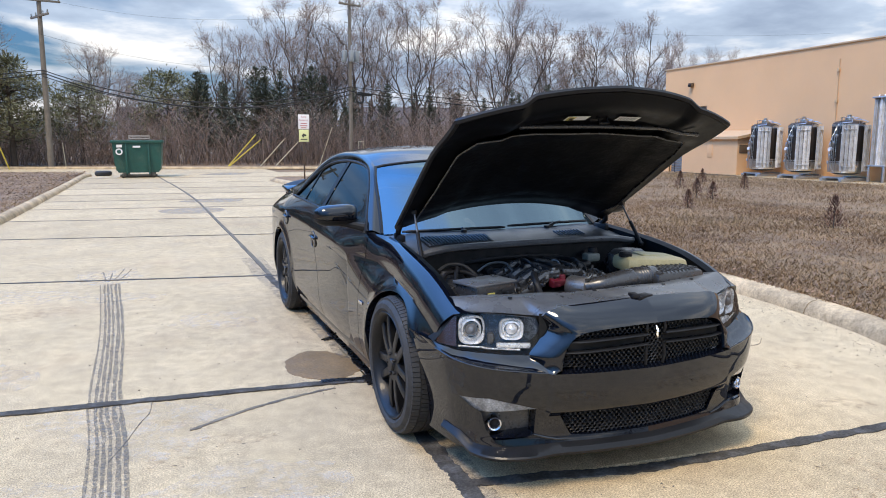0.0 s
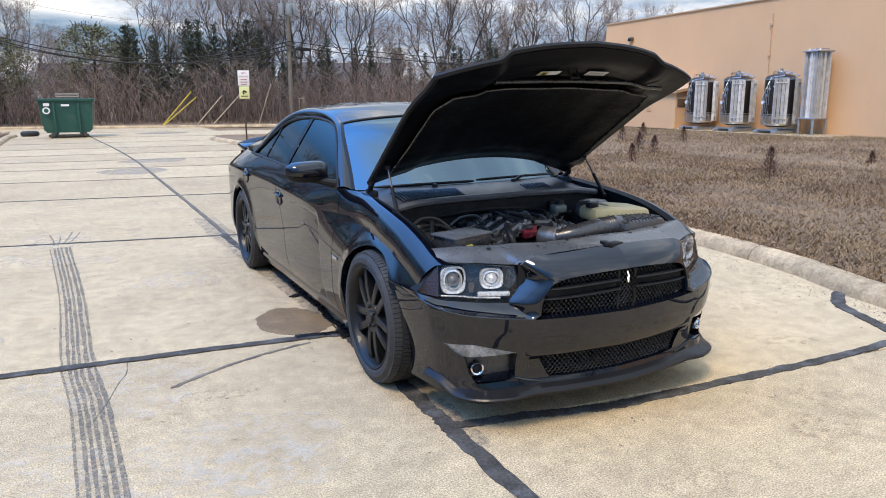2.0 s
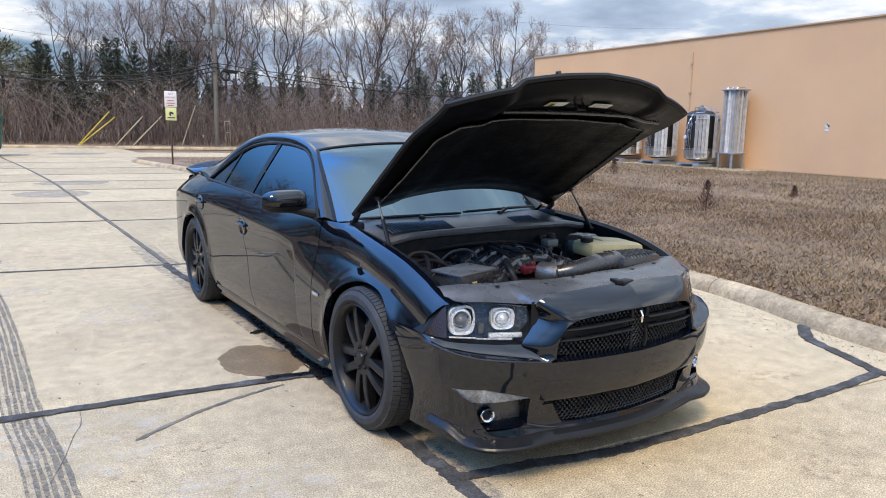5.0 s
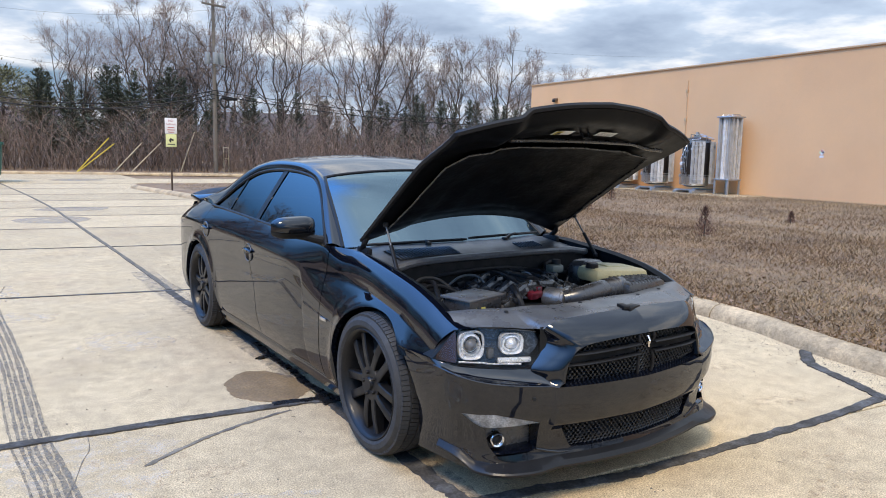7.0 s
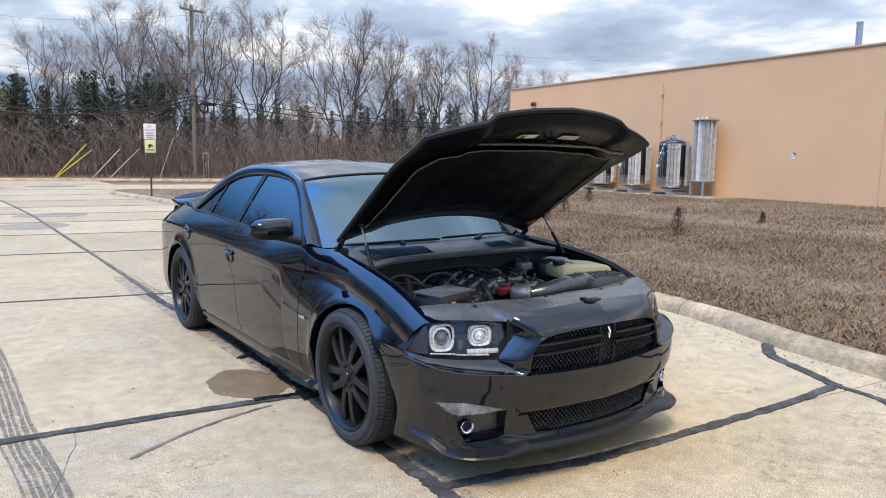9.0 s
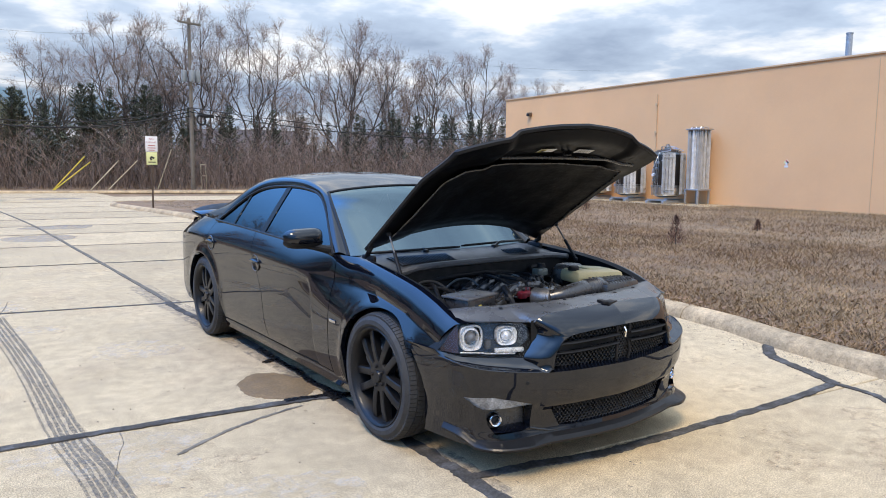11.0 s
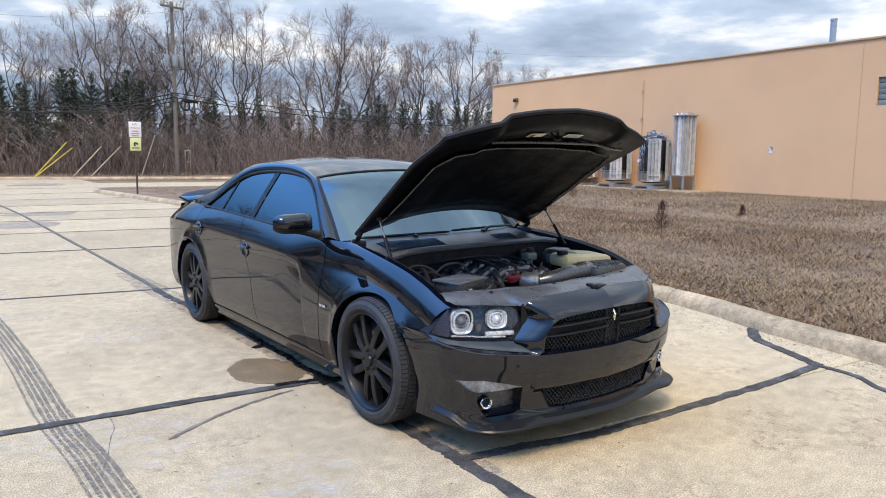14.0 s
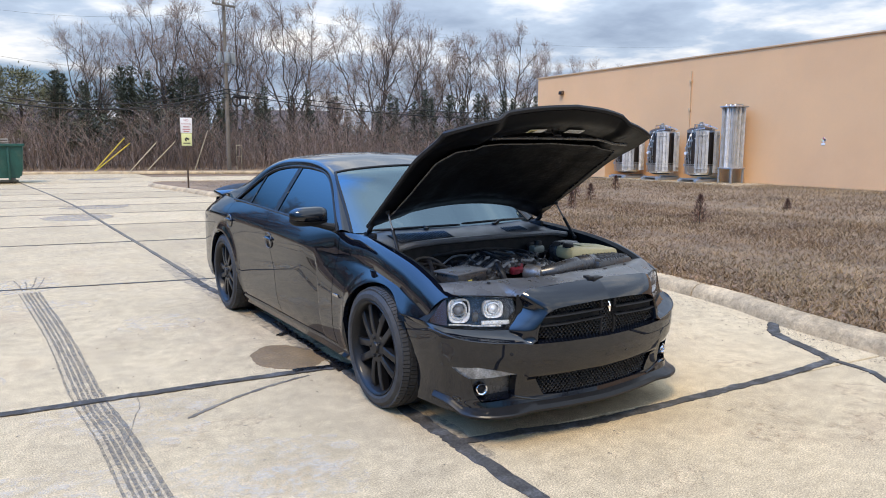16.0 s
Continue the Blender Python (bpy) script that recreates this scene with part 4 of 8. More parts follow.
def holed(xs, zs, yfn, holes, warp=None, last=None, depth=0.035):
    """A surface y(x, z) over a lattice with openings whose rims are clean, and a rim turned inward."""
    g = Geo()
    nx = len(xs)
    pts = [[x, z] for z in zs for x in xs]
    cells = []
    for j in range(len(zs) - 1):
        for i in range(nx - 1):
            cx, cz = (xs[i] + xs[i + 1]) / 2, (zs[j] + zs[j + 1]) / 2
            if not any(inside(h, cx, cz) for h in holes):
                cells.append((j * nx + i, j * nx + i + 1, (j + 1) * nx + i + 1, (j + 1) * nx + i))
    count = {}
    for c in cells:
        for a, b in zip(c, c[1:] + c[:1]):
            count[tuple(sorted((a, b)))] = count.get(tuple(sorted((a, b))), 0) + 1
    outer = {i for i in range(len(pts)) if i % nx in (0, nx - 1) or i < nx or i >= nx * (len(zs) - 1)}
    rim_edges = [e for e, k in count.items() if k == 1 and not (e[0] in outer and e[1] in outer)]
    rim = {i for e in rim_edges for i in e}
    for i in rim - outer:
        d, px, pz = min((nearest(h, *pts[i]) for h in holes), key=lambda q: q[0])
        if d < 0.03:
            pts[i] = [px, pz]
    used = sorted({i for c in cells for i in c})
    at = {i: k for k, i in enumerate(used)}
    if warp:
        pts = [list(warp(x, z)) for x, z in pts]
    g.v = [(pts[i][0], yfn(*pts[i]), pts[i][1]) for i in used]
    if last:
        g.v = [last(*p) for p in g.v]
    g.f = [tuple(at[i] for i in c) for c in cells]
    back = {}
    for i in rim:
        back[i] = len(g.v)
        x, y, z = g.v[at[i]]
        g.v.append((x * 0.99, y + depth, z))
    g.f += [(at[a], at[b], back[b], back[a]) for a, b in rim_edges]
    return g


GRILLE_HALF = [(0.449, 0.552), (0.447, 0.585), (0.442, 0.612), (0.430, 0.645), (0.410, 0.677), (0.387, 0.697), (0.362, 0.707), (0.337, 0.714), (0.300, 0.719), (0.240, 0.724), (0.12, 0.731), (0.0, 0.734)]
GRILLE = [(-x, z) for x, z in GRILLE_HALF] + [(x, z) for x, z in GRILLE_HALF[-2::-1]] + [(0.25, 0.541), (0.0, 0.535), (-0.25, 0.541)]
LOWER = [(-0.448, 0.357), (-0.385, 0.246), (-0.30, 0.240), (0.30, 0.240), (0.385, 0.246), (0.448, 0.357), (0.2, 0.352), (-0.2, 0.352)]
FOG_R = [(-0.858, 0.414), (-0.818, 0.374), (-0.776, 0.351), (-0.758, 0.270), (-0.724, 0.226), (-0.583, 0.242), (-0.545, 0.257), (-0.546, 0.379), (-0.64, 0.405), (-0.74, 0.424)]
FOG_L = [(-x, z) for x, z in reversed(FOG_R)]


def bumper_y(x, z):
    return plan_at_x(x) + set_back(x, z)


b_xs = sorted([plan(radians(a))[0] for a in np.linspace(-88, 88, 210)] + [-0.505, -0.49, 0.49, 0.505])
b_zs = list(np.linspace(0.16, 0.605, 60))
bumper = part("front_bumper", holed(b_xs, b_zs, bumper_y, [LOWER, FOG_R, FOG_L], bumper_warp, bumper_end, 0.06), M_PAINT, car, angle=24)

# nose: the grille surround, rounded over to the lamps and back to the bonnet's edge; each half ends at the keel
NOSE_OUT = [(0.483, -2.455, 0.5395), (0.520, -2.385, 0.572), (0.550, -2.345, 0.602), (0.510, -2.342, 0.652), (0.470, -2.338, 0.704), (0.474, -2.332, 0.737), (0.486, -2.348, 0.768), (0.474, -2.360, 0.790), (0.416, -2.374, 0.811), (0.33, -2.388, 0.819), (0.17, -2.404, 0.827), (0.0, -2.414, 0.833)]
for s in (-1, 1):
    def mask(u, v):
        gx, gz = curve_at(GRILLE_HALF, u)
        ox, oy, oz = curve_at(NOSE_OUT, u)
        gx, ox = max(gx, 0.0), max(ox, 0.0)
        if u < 0.02:
            oy, oz = bumper_y(ox, crease_z(ox)), crease_z(ox)
        gy = plan_at_x(gx) - 0.004
        top = smooth(0.50, 0.72, u)
        # the ridge stands near the grille on the flanks; over the top the panel is almost flat
        cx = gx + (ox - gx) * 0.62
        cy = gy + (oy - gy) * (0.22 + 0.13 * top)
        cz = gz + (oz - gz) * (0.50 + 0.17 * top)
        a, b, c = (1 - v) ** 2, 2 * v * (1 - v), v * v
        return (s * (a * gx + b * cx + c * ox), a * gy + b * cy + c * oy, a * gz + b * cz + c * oz)

    def lip(u, v):
        gx, gz = curve_at(GRILLE_HALF, u)
        gx = max(gx, 0.0)
        y = plan_at_x(gx) - 0.004
        k = smooth(0.05, 0.5, v)
        return (s * gx * (1 - 0.028 * v), y + 0.034 * v - 0.004 * math.sin(math.pi * v), gz - (0.007 + 0.006 * k) * v)
    part("nose", Geo().grid(mask, 120, 24).outward((0, -1.9, 0.55)), M_PAINT, car, angle=70)
    part("nose_lip", Geo().grid(lip, 88, 4), M_PAINT, car, angle=50)
# near-black sheet stands in for the shade behind the grille
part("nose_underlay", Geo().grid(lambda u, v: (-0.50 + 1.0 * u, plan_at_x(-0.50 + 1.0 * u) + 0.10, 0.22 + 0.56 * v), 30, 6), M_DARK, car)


def honeycomb(poly, yfn, pitch, wall, depth):
    """Hexagonal mesh filling an outline."""
    g = Geo()
    r = pitch / math.sqrt(3)
    xs_, zs_ = [p[0] for p in poly], [p[1] for p in poly]
    j = 0
    z = min(zs_)
    while z < max(zs_):
        x = min(xs_) + (pitch / 2 if j % 2 else 0)
        while x < max(xs_):
            if inside(poly, x, z):
                k = len(g.v)
                for rad, dy in ((r, 0.002), (r - wall * 0.5, 0.0), (r - wall, 0.002), (r - wall, depth)):
                    for a in range(6):
                        q = radians(30 + 60 * a)
                        px, pz = x + rad * math.cos(q), z + rad * math.sin(q) * 0.66
                        g.v.append((px, yfn(px, pz) + dy, pz))
                for ring in (0, 1, 2):
                    g.f += [(k + ring * 6 + a, k + ring * 6 + (a + 1) % 6, k + ring * 6 + 6 + (a + 1) % 6, k + ring * 6 + 6 + a) for a in range(6)]
            x += pitch
        z += r * 1.5 * 0.66
        j += 1
    return g


grille = part("grille", honeycomb(GRILLE, lambda x, z: plan_at_x(x) + 0.028, 0.0235, 0.0046, 0.012), M_MESH, car, "black honeycomb grille", angle=20)
lower_grille = part("lower_grille", honeycomb(LOWER, lambda x, z: plan_at_x(x) + 0.050, 0.0235, 0.0046, 0.012), M_MESH, car, "black honeycomb lower grille", angle=20)


def bar(pts, ry, rz, mat, name, parent, sides=12):
    """A rounded bar of oval section along points."""
    g = Geo()
    n = len(pts)
    for p in pts:
        for q in range(sides):
            a = 2 * math.pi * q / sides
            g.v.append((p[0], p[1] + ry * math.cos(a), p[2] + rz * math.sin(a)))
    for i in range(n - 1):
        g.f += [(i * sides + q, i * sides + (q + 1) % sides, (i + 1) * sides + (q + 1) % sides, (i + 1) * sides + q) for q in range(sides)]
    g.f += [tuple(range(sides)), tuple((n - 1) * sides + q for q in range(sides))]
    return part(name, g, mat, parent)


for s in (-1, 1):
    # the cross-hair: each arm is a pair of thin rails with mesh between them
    for z0, z1, x1 in ((0.684, 0.668, 0.412), (0.640, 0.622, 0.436)):
        bar([(s * x, plan_at_x(x) + 0.006 + 0.016 * smooth(0.34, 0.44, x), z0 + (z1 - z0) * x / 0.44) for x in np.linspace(0.046, x1, 16)], 0.018, 0.0062, M_TRIM, "grille_bar", grille)
    for za, zb in ((0.541, 0.640), (0.684, 0.730)):
        part("grille_bar", Geo().tube([(s * (0.046 + 0.004 * math.sin(math.pi * t)), plan_at_x(0.046) + 0.004 + 0.010 * abs(t - 0.5), za + (zb - za) * t) for t in np.linspace(0, 1, 6)], 0.0072, 8), M_TRIM, grille)
    part("arm_floor", Geo().grid(lambda u, v: (s * (0.05 + 0.36 * u), plan_at_x(0.05 + 0.36 * u) + 0.022, 0.646 + 0.034 * v - (0.018 * u)), 12, 2), M_DARK, grille)
part("emblem", Geo().tube([(-0.012, -2.520, 0.722), (-0.016, -2.530, 0.700), (-0.006, -2.522, 0.668)], [0.004, 0.008, 0.003], 6), M_CHROME, grille, "small chrome emblem bars")
part("grille_sill", Geo().grid(lambda u, v: (-0.452 + 0.904 * u, bumper_y(-0.452 + 0.904 * u, 0.536) + 0.002 + 0.05 * v, crease_z(-0.452 + 0.904 * u) - 0.001 + 0.012 * v), 40, 3), M_PAINT, bumper)
# splitter: a thin shelf that widens under the corners
lip_pts = []
for a in np.linspace(-79, 79, 110):
    x, y = plan(radians(a))
    lip_pts.append((x, y, 0.183 - 0.014 * smooth(0.40, 0.75, abs(x)) + 0.052 * smooth(0.82, 0.92, abs(x))))
g = Geo()
for p in lip_pts:
    wide = 0.018 + 0.030 * smooth(0.45, 0.58, abs(p[0])) * (1 - 0.85 * smooth(0.74, 0.90, abs(p[0])))
    q = bumper_end(p[0], p[1], p[2])
    out = Vector((q[0], (q[1] + 1.7), 0)).normalized()
    for d, dz in ((-0.035, 0.040), (0.004, 0.022), (wide - 0.006, 0.010), (wide, 0.003), (wide - 0.004, -0.010), (-0.05, -0.014)):
        g.v.append((q[0] + out.x * d, q[1] + out.y * d, q[2] + dz))
g.f = [(i * 6 + q, i * 6 + q + 1, (i + 1) * 6 + q + 1, (i + 1) * 6 + q) for i in range(len(lip_pts) - 1) for q in range(5)]
part("splitter", g, M_RIM, bumper, "gloss black splitter lip", angle=30)
part("sensor", Geo().lathe([(0.0, 0.003), (0.009, 0.002), (0.010, -0.004)], 14, Matrix.Translation((-0.585, bumper_y(-0.585, 0.49) - 0.001, 0.492)) @ pose(0, 0, 0, 90, 0, -20)), M_DARK, bumper)

for s in (-1, 1):
    # fog lamp in its pocket, under a bright blade
    fx, fz = s * 0.688, 0.296
    fy = plan_at_x(fx)
    turn = Matrix.Translation((fx, fy + 0.085, fz)) @ pose(0, 0, 0, 90, 0, s * 16)
    fog = part("fog_lamp", Geo().lathe([(0.017, -0.004), (0.019, 0.014), (0.024, 0.027), (0.030, 0.030), (0.034, 0.022), (0.035, -0.03)], 32, turn), M_CHROME, bumper, "round fog lamp with a bright ring")
    part("lens", Geo().lathe([(0.0, 0.004), (0.013, 0.002), (0.022, -0.002)], 24, turn), M_DARK, fog)
    part("fog_pocket", Geo().grid(lambda u, v: bumper_end(s * (0.535 + 0.33 * u), plan_at_x(0.535 + 0.33 * u) + 0.100 - 0.055 * u ** 2, 0.215 + 0.215 * v), 16, 8), M_PLASTIC, bumper, "grey-black fog lamp pocket")
    part("pocket_shelf", Geo().grid(lambda u, v: bumper_end(s * (0.545 + 0.19 * u), plan_at_x(0.545 + 0.19 * u) + 0.030 + 0.075 * v, 0.250 - 0.016 * u + 0.016 * v), 12, 4), M_PAINT, bumper)
    edge_t, edge_b = [(0.858, 0.414), (0.74, 0.424), (0.64, 0.405), (0.546, 0.379)], [(0.820, 0.376), (0.776, 0.354), (0.68, 0.362), (0.546, 0.377)]
    def blade(u, v):
        a, b = curve_at(edge_t, u), curve_at(edge_b, u)
        x, z = a[0] + (b[0] - a[0]) * v, a[1] + (b[1] - a[1]) * v
        return bumper_end(s * x, bumper_y(x, a[1]) + 0.002 + 0.034 * v * (1 - u) ** 0.5, z)
    part("bumper_blade", Geo().grid(blade, 28, 6), M_DRL, bumper, "pale grey running-light lens")
    # chin fin between the pocket and the lower grille
    part("chin_fin", Geo().tube([(s * x, bumper_y(x, z) - 0.002, z) for x, z in ((0.548, 0.256), (0.50, 0.242), (0.45, 0.232), (0.40, 0.228))], [0.005, 0.007, 0.006, 0.003], 8), M_PAINT, bumper)

# ---- headlamps ----
HL = [(0.892, 0.632), (0.872, 0.668), (0.852, 0.704), (0.822, 0.742), (0.789, 0.770), (0.72, 0.772), (0.62, 0.768), (0.513, 0.756), (0.480, 0.738), (0.470, 0.704), (0.510, 0.652), (0.55, 0.601), (0.639, 0.600), (0.738, 0.603), (0.826, 0.612)]


def lamp_y(x, z):
    return plan_at_x(x) + 0.088 + 0.30 * (z - 0.62) + 0.030 * smooth(0.50, 0.74, x) - 0.045 * smooth(0.78, 0.90, x)


def fill(poly, yfn, s, n=48, m=24):
    """A smooth patch bounded by an outline."""
    xs_, zs_ = [p[0] for p in poly], [p[1] for p in poly]
    lat = holed(list(np.linspace(min(xs_) - 0.02, max(xs_) + 0.02, n)), list(np.linspace(min(zs_) - 0.02, max(zs_) + 0.02, m)), yfn, [])
    keep = [f for f in lat.f if inside(poly, sum(lat.v[i][0] for i in f) / 4, sum(lat.v[i][2] for i in f) / 4)]
    count = {}
    for f in keep:
        for a, b in zip(f, f[1:] + f[:1]):
            e = tuple(sorted((a, b)))
            count[e] = count.get(e, 0) + 1
    for i in {i for e, k in count.items() if k == 1 for i in e}:
        d, px, pz = nearest(poly, lat.v[i][0], lat.v[i][2])
        lat.v[i] = (px, yfn(px, pz), pz)
    out = Geo()
    used = sorted({i for f in keep for i in f})
    at = {i: k for k, i in enumerate(used)}
    out.v = [(s * lat.v[i][0], lat.v[i][1], lat.v[i][2]) for i in used]
    out.f = [tuple(at[i] for i in f) for f in keep]
    return out


LAMP_FOOT = [(0.483, 0.5395), (0.515, 0.571), (0.55, 0.600), (0.639, 0.600), (0.738, 0.603), (0.826, 0.612), (0.892, 0.632), (0.926, 0.640)]


def shelf(u, v):
    """The hollow ledge between the bumper's crease and the foot of the lamp."""
    x = 0.483 + 0.443 * u ** 0.9
    zc = crease_z(x)
    yc = bumper_y(x, zc)
    xb, zb = x, along(LAMP_FOOT, x)
    yb = lamp_y(xb, zb) + 0.004 if x > 0.55 else yc + (lamp_y(0.55, 0.60) + 0.004 - bumper_y(0.55, crease_z(0.55))) * (x - 0.483) / 0.067
    sag = -0.016 * math.sin(math.pi * v) * smooth(0.49, 0.60, x) * (1 - smooth(0.84, 0.92, x))
    p = bumper_end(x, yc, zc)
    return (p[0] * (1 - v) + xb * v, p[1] * (1 - v) + max(yb, p[1] - 0.02) * v, zc * (1 - v) + max(zb, zc + 0.001) * v + sag)


for s in (-1, 1):
    part("bumper_ledge", Geo().grid(lambda u, v: (s * shelf(u, v)[0], shelf(u, v)[1], shelf(u, v)[2]), 70, 8), M_PAINT, bumper, angle=50)
    part("crease_edge", Geo().tube([bumper_end(s * x, bumper_y(x, crease_z(x)) + 0.002, crease_z(x) - 0.001) for x in np.linspace(0.484, 0.90, 50)], 0.0042, 6), M_PAINT, bumper)
    lamp = part("headlamp", fill(HL, lambda x, z: lamp_y(x, z) + 0.085 - 0.06 * smooth(0.78, 0.88, x) - 0.05 * smooth(0.56, 0.48, x), s), M_LAMP_BOWL, car, "clear headlamp with two bright round reflectors", angle=60)
    rim_pts = [(s * x, lamp_y(x, z), z) for x, z in HL + HL[:1]]
    wall = Geo()
    n = len(rim_pts)
    wall.v = rim_pts + [(x * 0.995, y + 0.085, z) for x, y, z in rim_pts]
    wall.f = [(i, i + 1, n + i + 1, n + i) for i in range(n - 1)]
    part("housing", wall, M_TRIM, lamp)
    part("lens", fill(HL, lamp_y, s).outward((0, -1.4, 0.6)), M_LENS, lamp, "clear lens", angle=60)
    part("marker", fill([(0.888, 0.634), (0.868, 0.670), (0.848, 0.704), (0.818, 0.742), (0.800, 0.758), (0.806, 0.70), (0.816, 0.620)], lambda x, z: lamp_y(x, z) + 0.006, s, 20, 16), M_AMBER, lamp, "dark amber side marker")
    for cx, cz, r, kind, squash in ((0.742, 0.690, 0.044, 0, 1.12), (0.590, 0.700, 0.040, 1, 0.90)):
        t = Matrix.Translation((s * cx, lamp_y(cx, cz) + 0.034, cz)) @ pose(0, 0, 0, 90, 0, s * 22)
        sq = Geo()
        nn = 48
        prof = ((r * 1.34, -0.030, 3.2), (r * 1.36, 0.004, 3.2), (r * 1.30, 0.009, 3.2), (r * 1.22, 0.003, 3.0), (r * 1.04, -0.014, 2.5), (r * 0.98, 0.002, 2.2), (r * 0.86, 0.004, 2), (r * 0.74, -0.012, 2))
        for rad, h, p in prof:
            for i in range(nn):
                a = 2 * math.pi * i / nn
                k = (abs(math.cos(a)) ** p + abs(math.sin(a)) ** p) ** (-1 / p)
                sq.v.append(tuple(t @ Vector((rad * k * math.cos(a), rad * k * math.sin(a) * squash, h))))
        sq.f = [(j * nn + i, j * nn + (i + 1) % nn, (j + 1) * nn + (i + 1) % nn, (j + 1) * nn + i) for j in range(len(prof) - 1) for i in range(nn)]
        ring = part("reflector", sq, M_REFLECTOR, lamp, "bright reflector")
        part("projector", Geo().lathe([(0.0, 0.020), (r * 0.30, 0.017), (r * 0.52, 0.008), (r * 0.66, -0.010)], 28, t), M_PROJECTOR if kind == 0 else M_REFLECTOR, ring, "projector lens")
        part("bowl", Geo().lathe([(r * 0.60, -0.016), (r * 0.76, -0.012)], 28, t), M_REFLECTOR, ring)
    # chrome light bars below the inner lamp and along the foot
    part("light_bar", Geo().box((0.150, 0.02, 0.022), Matrix.Translation((s * 0.592, lamp_y(0.592, 0.630) + 0.030, 0.632)) @ pose(0, 0, 0, 0, 0, s * 24), bevel=0.004), M_REFLECTOR, lamp)
    part("light_bar", Geo().tube([(s * x, lamp_y(x, 0.618) + 0.022, 0.616 + 0.004 * (x > 0.7)) for x in np.linspace(0.57, 0.80, 14)], 0.004, 6), M_REFLECTOR, lamp)
    part("bulb_shroud", Geo().box((0.030, 0.03, 0.05), Matrix.Translation((s * 0.668, lamp_y(0.668, 0.66) + 0.05, 0.655)) @ pose(0, 0, 0, 0, 0, s * 20), bevel=0.010), M_PLASTIC_GREY, lamp)
    # grey strip paints the sky's sheen along the lens top
    top = [(0.500, 0.752), (0.56, 0.760), (0.66, 0.767), (0.74, 0.770), (0.785, 0.768)]
    strip = Geo().grid(lambda u, v: (s * curve_at(top, u)[0], lamp_y(*curve_at(top, u)) + 0.001 + 0.012 * v, curve_at(top, u)[1] + 0.001 + 0.006 * v - 0.006 * v * v), 24, 4)
    part("lens_rim", strip, M_LENS_RIM, lamp, "upper rim of the lens, pale with painted sky sheen", angle=60)

